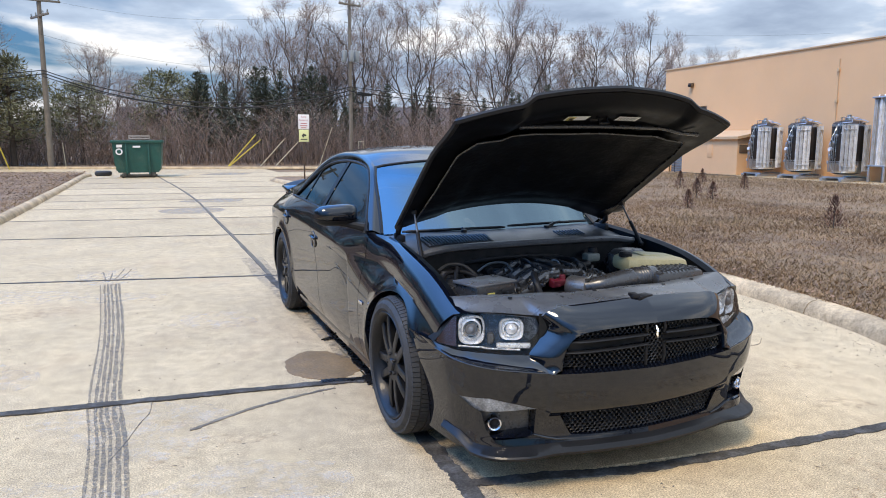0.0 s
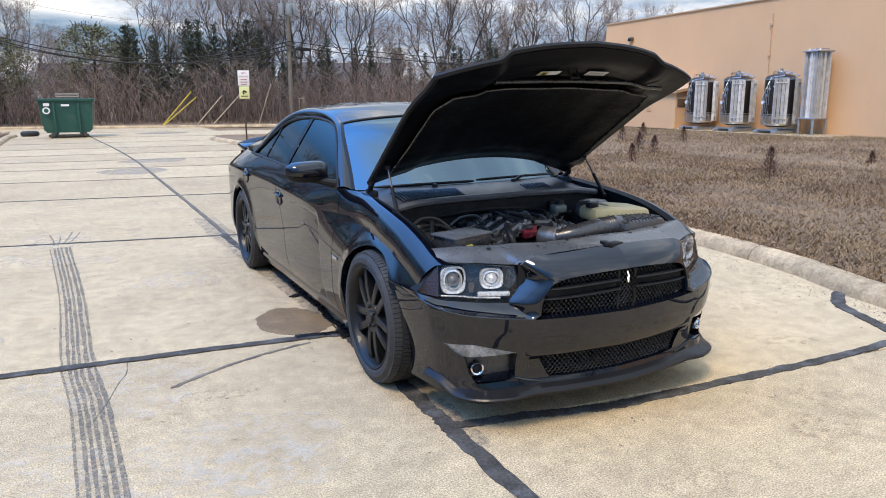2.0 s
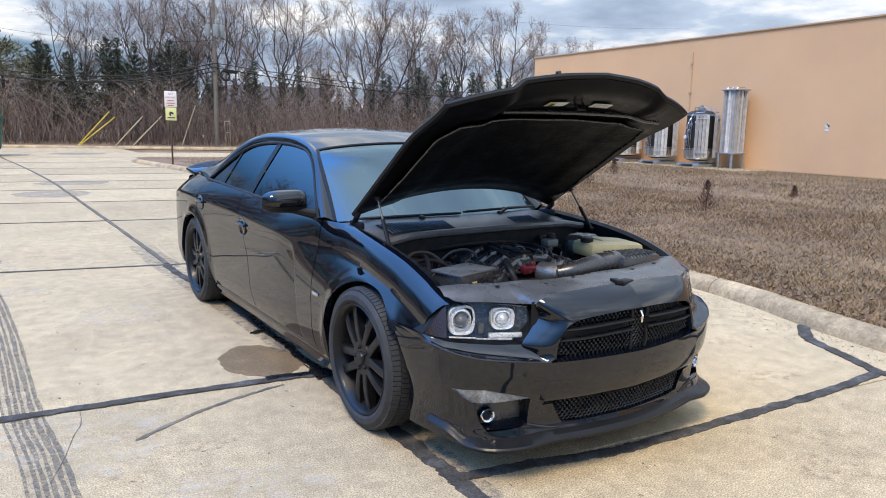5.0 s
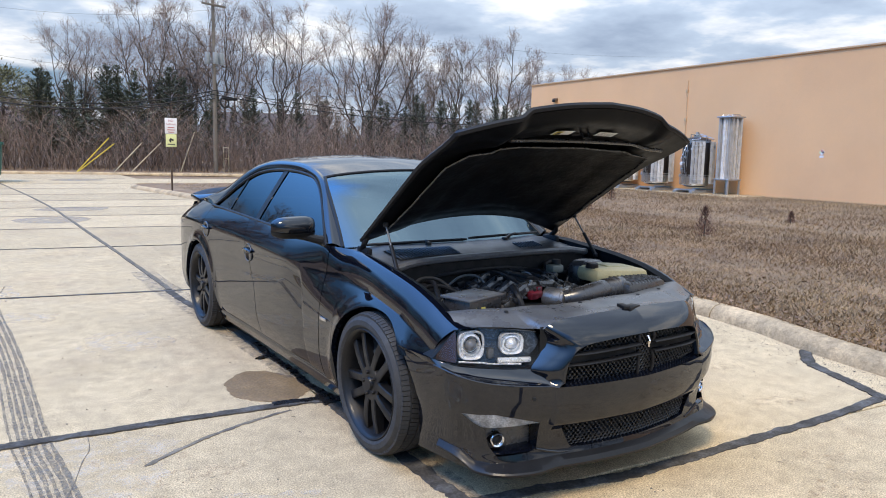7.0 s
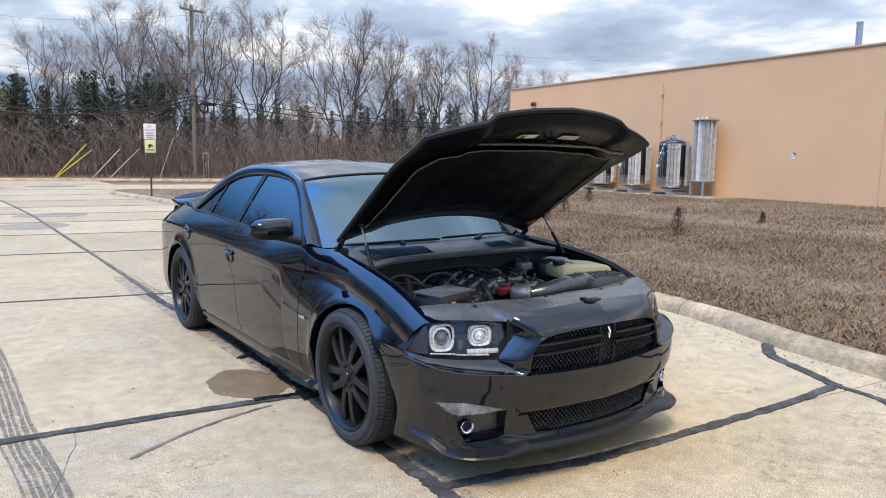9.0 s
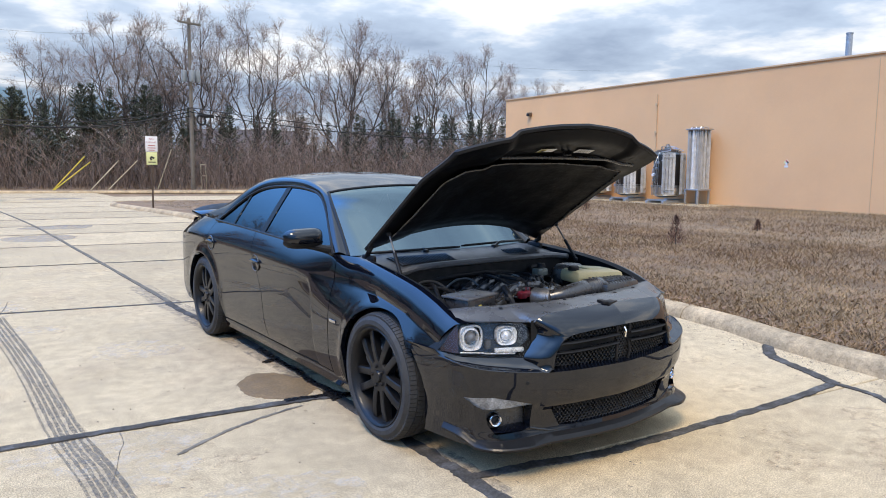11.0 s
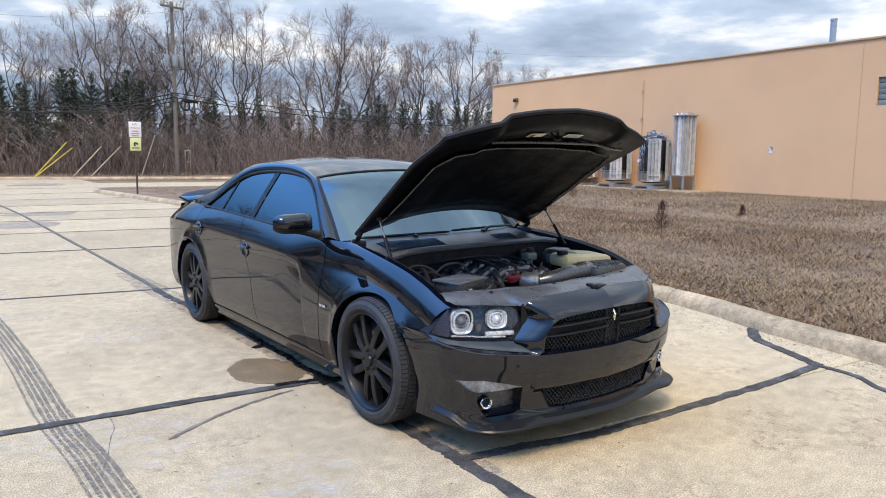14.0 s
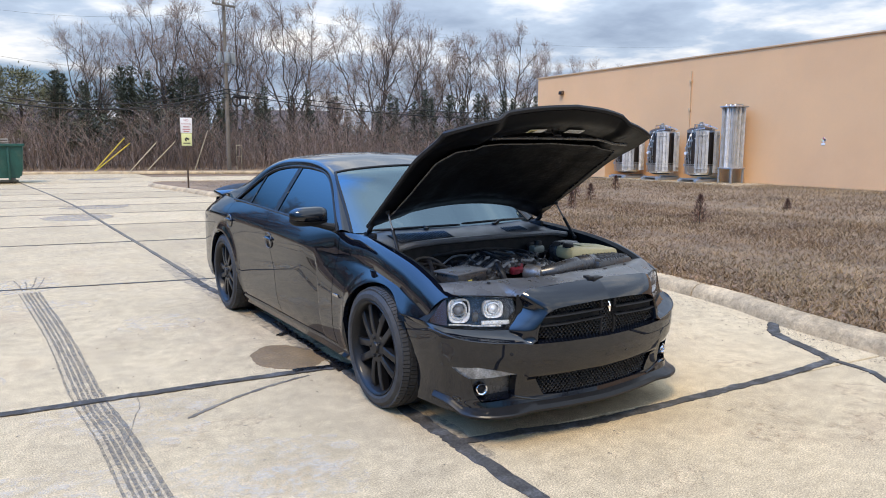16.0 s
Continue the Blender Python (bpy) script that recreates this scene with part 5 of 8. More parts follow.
# ---- wheels ----
def make_wheel(width, offset):
    """A wheel about its own x axis; its face looks towards -x."""
    root = thing("wheel", "", "")
    R, w = 0.362, width / 2
    prof = [(0.276, -w + 0.02), (0.284, -w + 0.004), (0.300, -w - 0.006), (0.324, -w - 0.004), (0.342, -w + 0.012), (0.354, -w + 0.030), (0.3565, -w + 0.05), (0.357, 0), (0.3565, w - 0.05), (0.354, w - 0.03), (0.33, w - 0.004), (0.29, w), (0.262, w - 0.02)]
    turn = pose(0, 0, 0, 0, 90, 0)
    tyre = part("tyre", Geo().lathe(prof, 72, turn), M_TYRE, root, "black tyre with a blocked tread")
    tread = Geo()
    n = 92
    for row, (x0, x1, skew) in enumerate(((-w + 0.012, -w + 0.048, 0.0), (-w + 0.056, -w + 0.098, 0.35), (-0.022, 0.022, -0.35), (w - 0.098, w - 0.056, 0.35), (w - 0.048, w - 0.012, 0.0))):
        for i in range(n):
            a0 = 2 * math.pi * (i + 0.05 + 0.5 * (row % 2)) / n
            a1 = 2 * math.pi * (i + 0.90 + 0.5 * (row % 2)) / n
            vs = []
            for rr in (0.350, 0.3635):
                for x, a in ((x0, a0), (x1, a0 + skew * 0.09), (x1, a1 + skew * 0.09), (x0, a1)):
                    drop = 0.010 if abs(x) > w - 0.03 else 0.0
                    vs.append((x, (rr - drop) * math.cos(a), (rr - drop) * math.sin(a)))
            tread.add(vs, [(4, 5, 6, 7), (0, 1, 5, 4), (1, 2, 6, 5), (2, 3, 7, 6), (3, 0, 4, 7)])
    part("tread", tread, M_TYRE, tyre)
    rim_prof = [(0.276, -w + 0.018), (0.283, -w + 0.004), (0.279, -w - 0.001), (0.270, -w + 0.004), (0.262, -w + 0.02), (0.250, -w + 0.06), (0.228, 0.02), (0.236, w - 0.02), (0.262, w - 0.01)]
    rim = part("rim", Geo().lathe(rim_prof, 64, turn), M_RIM, root, "gloss black alloy rim with paired spokes")
    # five pairs of straight parallel spokes
    for k in range(5):
        for side in (-1, 1):
            sp = Geo()
            xf = -w + 0.035
            for rr, half, cx, th in ((0.050, 0.024, 0.024, 0.046), (0.11, 0.0215, 0.036, 0.042), (0.18, 0.0215, 0.047, 0.040), (0.268, 0.025, 0.060, 0.036)):
                bulge = -0.012 * math.sin(math.pi * rr / 0.26)
                for dx, dt in ((bulge + 0.004, -half), (bulge, -half * 0.7), (bulge, half * 0.7), (bulge + 0.004, half), (th, half * 0.8), (th, -half * 0.8)):
                    sp.v.append((xf + dx, side * cx + dt, rr))
            sp.f = [(j * 6 + i, j * 6 + (i + 1) % 6, (j + 1) * 6 + (i + 1) % 6, (j + 1) * 6 + i) for j in range(3) for i in range(6)]
            m = pose(0, 0, 0, 72 * k + 8, 0, 0)
            sp.v = [tuple(m @ Vector(p)) for p in sp.v]
            part("spoke", sp, M_RIM, rim, angle=30)
    hub = Geo().lathe([(0.0, -w + 0.012), (0.030, -w + 0.012), (0.034, -w + 0.018), (0.036, -w + 0.024), (0.086, -w + 0.026), (0.092, -w + 0.040), (0.092, -w + 0.08)], 40, pose(0, 0, 0, 0, 90, 0))
    part("hub", hub, M_RIM, rim)
    for k in range(5):
        a = radians(72 * k + 44)
        part("lug_nut", Geo().lathe([(0.0, -w + 0.012), (0.007, -w + 0.012), (0.010, -w + 0.018), (0.010, -w + 0.035)], 8, Matrix.Translation((0, 0.057 * math.cos(a), 0.057 * math.sin(a))) @ turn), M_TRIM, rim)
    part("brake_disc", Geo().lathe([(0.07, -0.005), (0.175, -0.005), (0.178, 0.0), (0.178, 0.02), (0.07, 0.02)], 48, Matrix.Translation((-0.02, 0, 0)) @ turn), M_DISC, root, "steel brake disc")
    part("caliper", Geo().box((0.09, 0.10, 0.20), Matrix.Translation((-0.025, 0.15, 0.03)) @ pose(0, 0, 0, 12, 0, 0), bevel=0.015), M_PLASTIC_GREY, root, "grey brake caliper")
    return root


base_wheel = make_wheel(0.262, 0)
spots = ((-0.80, WHEEL_F, 0, 0), (-0.805, WHEEL_R, 0, 0), (0.80, WHEEL_F, 180, 0), (0.805, WHEEL_R, 180, 0))
wheels = [base_wheel] + [copy_thing(base_wheel, Matrix()) for _ in range(3)]
for k, (wh, (x, y, half, steer)) in enumerate(zip(wheels, spots)):
    wh.parent = car
    wh.matrix_basis = pose(x, y, 0.362, 0, 0, half + (steer if k in (0, 2) else 0)) @ pose(0, 0, 0, (29, 41, 70, 22)[k], 0, 0)

# ---- bonnet, raised on its struts ----
A_HOOD = radians(33.0)
HINGE = Vector((0, -1.03, 1.02))


def hood_world(x, s, h):
    return (x, HINGE.y - s * math.cos(A_HOOD) + h * math.sin(A_HOOD), HINGE.z + s * math.sin(A_HOOD) + h * math.cos(A_HOOD))


def hood_len(x):
    return glide([(0.0, 1.398), (0.2, 1.378), (0.40, 1.330), (0.46, 1.308), (0.60, 1.262), (0.70, 1.222), (0.79, 1.176)], abs(x))


def hood_start(x):
    """The rear edge bows forward along the foot of the windscreen."""
    return 0.02 + 0.155 * (1 - (x / 0.75) ** 2)


def hood_half(t):
    return along([(0.0, 0.722), (0.4, 0.748), (0.8, 0.772), (1.0, 0.776)], t)


def hood_top(x, t):
    """Height over the hinge plane: a low crown, and a raised middle whose flanks drop off near the front edge."""
    ax = abs(x)
    flank = smooth(0.420, 0.500, ax)
    body = 0.070 * (1 - (ax / 0.78) ** 2.2) + 0.012 * (1 - flank) - 0.010
    front = -0.012 - 0.034 * flank - 0.010 * smooth(0.5, 0.78, ax)
    q = smooth(0.66, 1.0, t)
    return body * (1 - q) + front * q


hood_x = sorted({round(v, 4) for v in list(np.linspace(-0.99, 0.99, 41)) + [-0.62, -0.605, -0.59, -0.575, -0.56, -0.545, 0.545, 0.56, 0.575, 0.59, 0.605, 0.62]})


def hood_sheet(drop, edge, t0, t1, nv):
    g = Geo()
    n = len(hood_x)
    for j in range(nv + 1):
        t = t0 + (t1 - t0) * j / nv
        for q in hood_x:
            x = q * hood_half(t) * edge
            start = hood_start(x)
            s_ = start + (hood_len(x) - start) * t
            g.v.append(hood_world(x, s_, hood_top(x, t) - drop(x, t)))
    g.f = [(j * n + i, j * n + i + 1, (j + 1) * n + i + 1, (j + 1) * n + i) for j in range(nv) for i in range(n - 1)]
    return g


bonnet = part("bonnet", hood_sheet(lambda x, t: 0.0, 1.0, 0.0, 1.0, 30), M_PAINT, car, "black bonnet propped open", angle=40)
# inner frame: a stamped panel with raised edge ribs
frame_geo = hood_sheet(lambda x, t: 0.028 + 0.022 * smooth(0.74, 0.60, abs(x)) * smooth(0.0, 0.1, t) * smooth(0.86, 0.80, t) + 0.034 * smooth(0.78, 0.84, t) * smooth(1.0, 0.93, t) * smooth(0.62, 0.45, abs(x)), 0.992, 0.0, 0.995, 44)
inner = part("inner_panel", frame_geo, M_TRIM, bonnet, "black painted inner frame", angle=40)
inner.data.materials[0] = M_INNER
rimline = Geo()
loop = [hood_world(q * hood_half(t), hood_start(q * hood_half(t)) * (1 - t) + hood_len(q * hood_half(t)) * t, hood_top(q * hood_half(t), t) - 0.014) for q, t in
        [(-0.99, i / 20) for i in range(21)] + [(q, 1.0) for q in hood_x] + [(0.99, 1 - i / 20) for i in range(21)] + [(q, 0.0) for q in reversed(hood_x)]]
part("hem", rimline.tube(loop, 0.015, 6), M_TRIM, bonnet)
# felt liner with a stitched edge
def liner(u, v):
    x = (-0.65 + 1.30 * u) * along([(0, 0.97), (0.15, 1.0), (0.85, 1.0), (1, 0.93)], v)
    t = 0.07 + 0.745 * v
    start = hood_start(x)
    s_ = start + (1.24 - start) * t
    return hood_world(x, s_, hood_top(x, t) - 0.040 - 0.026 * smooth(0.0, 0.2, v) - 0.008 * noise.noise((x * 5, s_ * 5, 1)))


part("liner", Geo().grid(liner, 44, 40), M_LINER, bonnet, "matt black felt liner", angle=60)
edge_pts = [liner(0, i / 20) for i in range(21)] + [liner(i / 20, 1) for i in range(21)] + [liner(1, 1 - i / 20) for i in range(21)]
part("liner_edge", Geo().tube([(x, y, z - 0.002) for x, y, z in edge_pts], 0.005, 5), M_PLASTIC, bonnet)
# stiffening rib, latch striker, labels on the front cross panel
bar([hood_world(x, 1.115, hood_top(x, 0.84) - 0.066) for x in np.linspace(-0.42, 0.62, 20)], 0.012, 0.010, M_PLASTIC, "front_rib", bonnet)
part("striker", Geo().lathe([(0.0, -0.02), (0.03, -0.02), (0.035, 0.0), (0.05, 0.006), (0.055, 0.012)], 20, Matrix.Translation(hood_world(-0.01, 1.19, -0.012)) @ pose(0, 0, 0, 180 - 33, 0, 0)).tube([hood_world(-0.03, 1.195, -0.03), hood_world(-0.03, 1.195, -0.075), hood_world(0.02, 1.195, -0.075), hood_world(0.02, 1.195, -0.03)], 0.006, 6), M_TRIM, bonnet)
for x, mat, lab in ((-0.150, M_LABEL_W, "silver warning label with a yellow end"), (0.140, M_LABEL_W, "silver printed label")):
    def tag(u, v, x=x):
        xx, ss = x - 0.062 + 0.124 * u, 1.168 + 0.050 * v
        tt = ss / hood_len(xx)
        return hood_world(xx, ss, hood_top(xx, tt) - 0.0655)
    lb = part("label", Geo().grid(tag, 6, 3), mat, bonnet, lab)
    if x < 0:
        part("label_end", Geo().grid(lambda u, v: tuple(Vector(tag(0.06 + 0.34 * u, 0.1 + 0.8 * v)) + Vector((0, -0.001, -0.002))), 4, 2), M_LABEL_Y, lb, "yellow printed end")
        part("print_block", Geo().grid(lambda u, v: tuple(Vector(tag(0.14 + 0.18 * u, 0.25 + 0.5 * v)) + Vector((0, -0.002, -0.004))), 2, 2), M_SIGN_DARK, lb)
    else:
        for r in range(4):
            part("print_line", Geo().grid(lambda u, v: tuple(Vector(tag(0.08 + 0.8 * u, 0.16 + 0.2 * r + 0.06 * v)) + Vector((0, -0.001, -0.002))), 4, 1), M_PLASTIC_GREY, lb)
for s in (-1, 1):
    a, b = Vector((s * 0.715, -1.47, 0.905)), Vector(hood_world(s * 0.69, 0.285, -0.045))
    st = part("gas_strut", Geo().tube([a, a.lerp(b, 0.55)], 0.011, 10), M_TRIM, car, "gas strut with a grey rod")
    part("rod", Geo().tube([a.lerp(b, 0.5), b], 0.0055, 8), M_STRUT, st)
    part("ball_end", Geo().lathe([(0.0, -0.016), (0.014, -0.010), (0.016, 0.0), (0.014, 0.010), (0.0, 0.016)], 10, Matrix.Translation(b)), M_TRIM, st)
    part("ball_end", Geo().lathe([(0.0, -0.016), (0.014, -0.010), (0.016, 0.0), (0.014, 0.010), (0.0, 0.016)], 10, Matrix.Translation(a)), M_TRIM, st)
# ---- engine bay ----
# side walls and floor in near-black, for the bay's shade
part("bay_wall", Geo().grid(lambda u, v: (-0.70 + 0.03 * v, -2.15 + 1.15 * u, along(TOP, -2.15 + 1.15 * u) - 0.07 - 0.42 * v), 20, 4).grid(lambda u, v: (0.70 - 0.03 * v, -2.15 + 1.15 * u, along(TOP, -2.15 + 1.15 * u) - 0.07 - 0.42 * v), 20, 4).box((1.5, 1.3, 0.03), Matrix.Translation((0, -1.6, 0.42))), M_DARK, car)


def support(u, v):
    """The plastic cover over the radiator support, dished behind the nose."""
    x = -0.79 + 1.58 * u
    front = glide([(0, -2.416), (0.17, -2.406), (0.33, -2.390), (0.416, -2.376), (0.476, -2.362), (0.49, -2.345)], abs(x)) if abs(x) < 0.49 else lamp_y(abs(x), 0.764) + 0.012
    rear = along([(-0.79, -1.98), (-0.68, -2.0), (-0.45, -2.06), (-0.2, -2.10), (0.0, -2.11), (0.3, -2.09), (0.6, -2.04), (0.79, -1.93)], x)
    y = front + (rear - front) * v
    zf = glide([(0, 0.831), (0.17, 0.825), (0.33, 0.816), (0.416, 0.808), (0.470, 0.790), (0.50, 0.764), (0.62, 0.772), (0.79, 0.774)], abs(x))
    dish = -0.014 * smooth(0.0, 0.2, v) * smooth(0.75, 0.35, v) * smooth(0.52, 0.40, abs(x))
    z = zf * (1 - smooth(0, 0.6, v)) + 0.812 * smooth(0, 0.6, v) + dish + 0.008 * math.sin(math.pi * v) - 0.03 * smooth(0.93, 1.0, v) + 0.006 * noise.noise((x * 6, y * 6, 0)) * smooth(0.0, 0.15, v)
    return (x, y, z)


cover = part("radiator_cover", Geo().grid(support, 110, 22), M_COVER, car, "dusty grey plastic radiator cover", angle=50)
part("cover_edge", Geo().tube([support(i / 30, 1.0) for i in range(31)], 0.010, 6), M_PLASTIC, cover)
part("latch", Geo().box((0.09, 0.05, 0.022), Matrix.Translation((0.0, -2.40, 0.826)) @ pose(0, 0, 0, 0, 0, 14), bevel=0.005).box((0.035, 0.07, 0.016), Matrix.Translation((-0.04, -2.39, 0.834)) @ pose(0, 0, 0, 0, 0, -20), bevel=0.004), M_TRIM, cover, "black bonnet latch")
for x, y in ((-0.55, -2.16), (-0.3, -2.2), (-0.1, -2.17), (0.3, -2.18), (0.52, -2.13), (0.62, -2.02), (-0.62, -2.05)):
    part("push_clip", Geo().lathe([(0.0, 0.007), (0.009, 0.006), (0.011, 0.0)], 10, Matrix.Translation((x, y, support((x + 0.79) / 1.58, 0.5)[2] + 0.001))), M_TRIM, cover)


# cowl with its vent slats
def cowl(u, v):
    x = -0.74 + 1.48 * u
    rear = -0.93 - 0.215 * (1 - (x / 0.76) ** 2)
    front = -1.36 - 0.03 * (1 - (x / 0.74) ** 2) - 0.04 * smooth(-0.4, -0.7, x)
    z = 0.985 + 0.012 * (1 - (x / 0.74) ** 2) - 0.055 * v ** 1.3 - 0.02 * smooth(0.55, 0.74, abs(x))
    return (x, rear + (front - rear) * v, z)


cowl_panel = part("cowl", Geo().grid(cowl, 50, 12), M_COWL, car, "dusty black plastic cowl below the windscreen", angle=50)
# flat near-black sheet paints the shaded gaps between the slats
part("vent_well", Geo().grid(lambda u, v: tuple(Vector(cowl(0.08 + 0.272 * u, 0.34 + 0.50 * v)) + Vector((0, 0, 0.0025))), 20, 6), M_DARK, cowl_panel)
for i in range(20):
    u = 0.090 + 0.0132 * i
    a, b = Vector(cowl(u, 0.38)), Vector(cowl(u + 0.001, 0.80))
    part("vent_slat", Geo().tube([a + Vector((0, 0, 0.004)), a.lerp(b, 0.5) + Vector((0, 0, 0.007)), b + Vector((0, 0, 0.004))], 0.0052, 5), M_PLASTIC_GREY, cowl_panel)
for i in range(9):
    u = 0.66 + 0.0155 * i
    a, b = Vector(cowl(u, 0.42)), Vector(cowl(u + 0.001, 0.72))
    part("vent_slat", Geo().tube([a + Vector((0, 0, 0.003)), b + Vector((0, 0, 0.003))], 0.0034, 5), M_COWL, cowl_panel)
part("cowl_seal", Geo().tube([tuple(Vector(cowl(i / 40, 1.0)) + Vector((0, -0.008, 0.002))) for i in range(41)], 0.021, 8), M_PLASTIC_GREY, cowl_panel)
# drop below the cowl, its shade set by near-black colour
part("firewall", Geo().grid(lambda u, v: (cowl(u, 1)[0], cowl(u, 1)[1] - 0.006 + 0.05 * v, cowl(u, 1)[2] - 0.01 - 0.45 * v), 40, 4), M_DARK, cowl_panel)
# wipers
for pts, pivot in (([(-0.66, -1.00, 0.992), (-0.35, -1.10, 1.004), (-0.05, -1.145, 1.008)], (-0.32, -1.14, 0.99)), ([(-0.02, -1.125, 1.012), (0.35, -1.085, 1.012), (0.64, -0.99, 1.002)], (0.24, -1.15, 0.99))):
    wp = part("wiper", Geo().tube([curve_at(pts, i / 12) for i in range(13)], [0.006] + [0.009] * 11 + [0.006], 6), M_TRIM, car, "black wiper")
    mid = Vector(curve_at(pts, 0.55))
    part("arm", Geo().tube([pivot, Vector(pivot).lerp(mid, 0.5) + Vector((0, 0, 0.012)), mid + Vector((0, 0, 0.006))], [0.014, 0.010, 0.006], 6).lathe([(0.0, 0.02), (0.016, 0.016), (0.02, 0.0)], 10, Matrix.Translation(pivot)), M_TRIM, wp)

# engine block, manifold and clutter
engine = part("engine", Geo().box((0.52, 0.62, 0.34), Matrix.Translation((-0.02, -1.62, 0.58)), bevel=0.04), M_DARK, car, "dusty black engine with a ribbed intake manifold")


def mani(u, v):
    a = math.pi * v
    y = -1.84 + 0.46 * u
    rib = 0.008 * abs(math.sin(u * math.pi * 4))
    return (-0.055 + (0.150 + rib) * math.cos(a), y, 0.735 + (0.098 + rib) * math.sin(a))


part("manifold", Geo().grid(mani, 64, 18), M_PLASTIC, engine, "dusty ribbed intake manifold", angle=60)
for y in (-1.80, -1.69, -1.575, -1.46):
    for s in (-1, 1):
        part("runner", Geo().tube([(-0.055 + s * 0.02, y, 0.842), (-0.055 + s * 0.10, y, 0.832), (-0.055 + s * 0.165, y, 0.79), (-0.055 + s * 0.215, y, 0.72)], [0.022, 0.028, 0.030, 0.032], 10), M_PLASTIC, engine)
part("plenum_top", Geo().box((0.13, 0.36, 0.03), Matrix.Translation((-0.055, -1.60, 0.848)), bevel=0.01).box((0.05, 0.30, 0.02), Matrix.Translation((-0.055, -1.60, 0.868)), bevel=0.006), M_TRIM, engine)
for s, x in ((-1, -0.30), (1, 0.19)):
    vc = part("valve_cover", Geo().box((0.12, 0.50, 0.08), Matrix.Translation((x, -1.62, 0.745)) @ pose(0, 0, 0, 0, s * 22, 0), bevel=0.02), M_PLASTIC, engine, "black valve cover")
    for k in range(4):
        part("coil", Geo().box((0.045, 0.055, 0.05), Matrix.Translation((x, -1.81 + 0.125 * k, 0.80)) @ pose(0, 0, 0, 0, s * 22, 0), bevel=0.008), M_TRIM if k % 2 else M_PLASTIC, vc)
part("oil_cap", Geo().lathe([(0.0, 0.03), (0.028, 0.03), (0.034, 0.022), (0.034, 0.0)], 18, Matrix.Translation((-0.28, -1.52, 0.80))).lathe([(0.022, 0.0), (0.022, -0.05)], 14, Matrix.Translation((-0.28, -1.52, 0.80))), M_TRIM, engine)
part("throttle_body", Geo().lathe([(0.05, -0.06), (0.056, -0.05), (0.056, 0.04), (0.062, 0.045), (0.062, 0.06), (0.05, 0.07)], 24, Matrix.Translation((0.0, -1.89, 0.775)) @ pose(0, 0, 0, 90, 0, 25)).box((0.07, 0.05, 0.07), Matrix.Translation((0.075, -1.87, 0.80)), bevel=0.01), M_ALLOY, engine, "cast alloy throttle body")
part("alternator", Geo().lathe([(0.0, -0.06), (0.06, -0.055), (0.068, -0.03), (0.068, 0.05), (0.05, 0.06), (0.0, 0.06)], 22, Matrix.Translation((0.13, -1.80, 0.70)) @ pose(0, 0, 0, 90, 0, 0)), M_ALLOY, engine, "grey alternator")
part("pulley", Geo().lathe([(0.0, 0.0), (0.05, 0.0), (0.055, -0.01), (0.05, -0.02), (0.055, -0.03), (0.0, -0.03)], 22, Matrix.Translation((-0.14, -1.96, 0.68)) @ pose(0, 0, 0, 90, 0, 0)).lathe([(0.0, 0.0), (0.035, 0.0), (0.038, -0.03), (0.0, -0.03)], 18, Matrix.Translation((-0.03, -1.97, 0.64)) @ pose(0, 0, 0, 90, 0, 0)), M_TRIM, engine)
part("red_cap", Geo().box((0.085, 0.045, 0.035), Matrix.Translation((-0.105, -1.842, 0.800)) @ pose(0, 0, 0, 12, 0, 8), bevel=0.007).box((0.03, 0.02, 0.05), Matrix.Translation((-0.075, -1.842, 0.812)), bevel=0.004).box((0.05, 0.05, 0.02), Matrix.Translation((-0.12, -1.84, 0.785)), bevel=0.005), M_RED, engine, "bright red plastic connector")
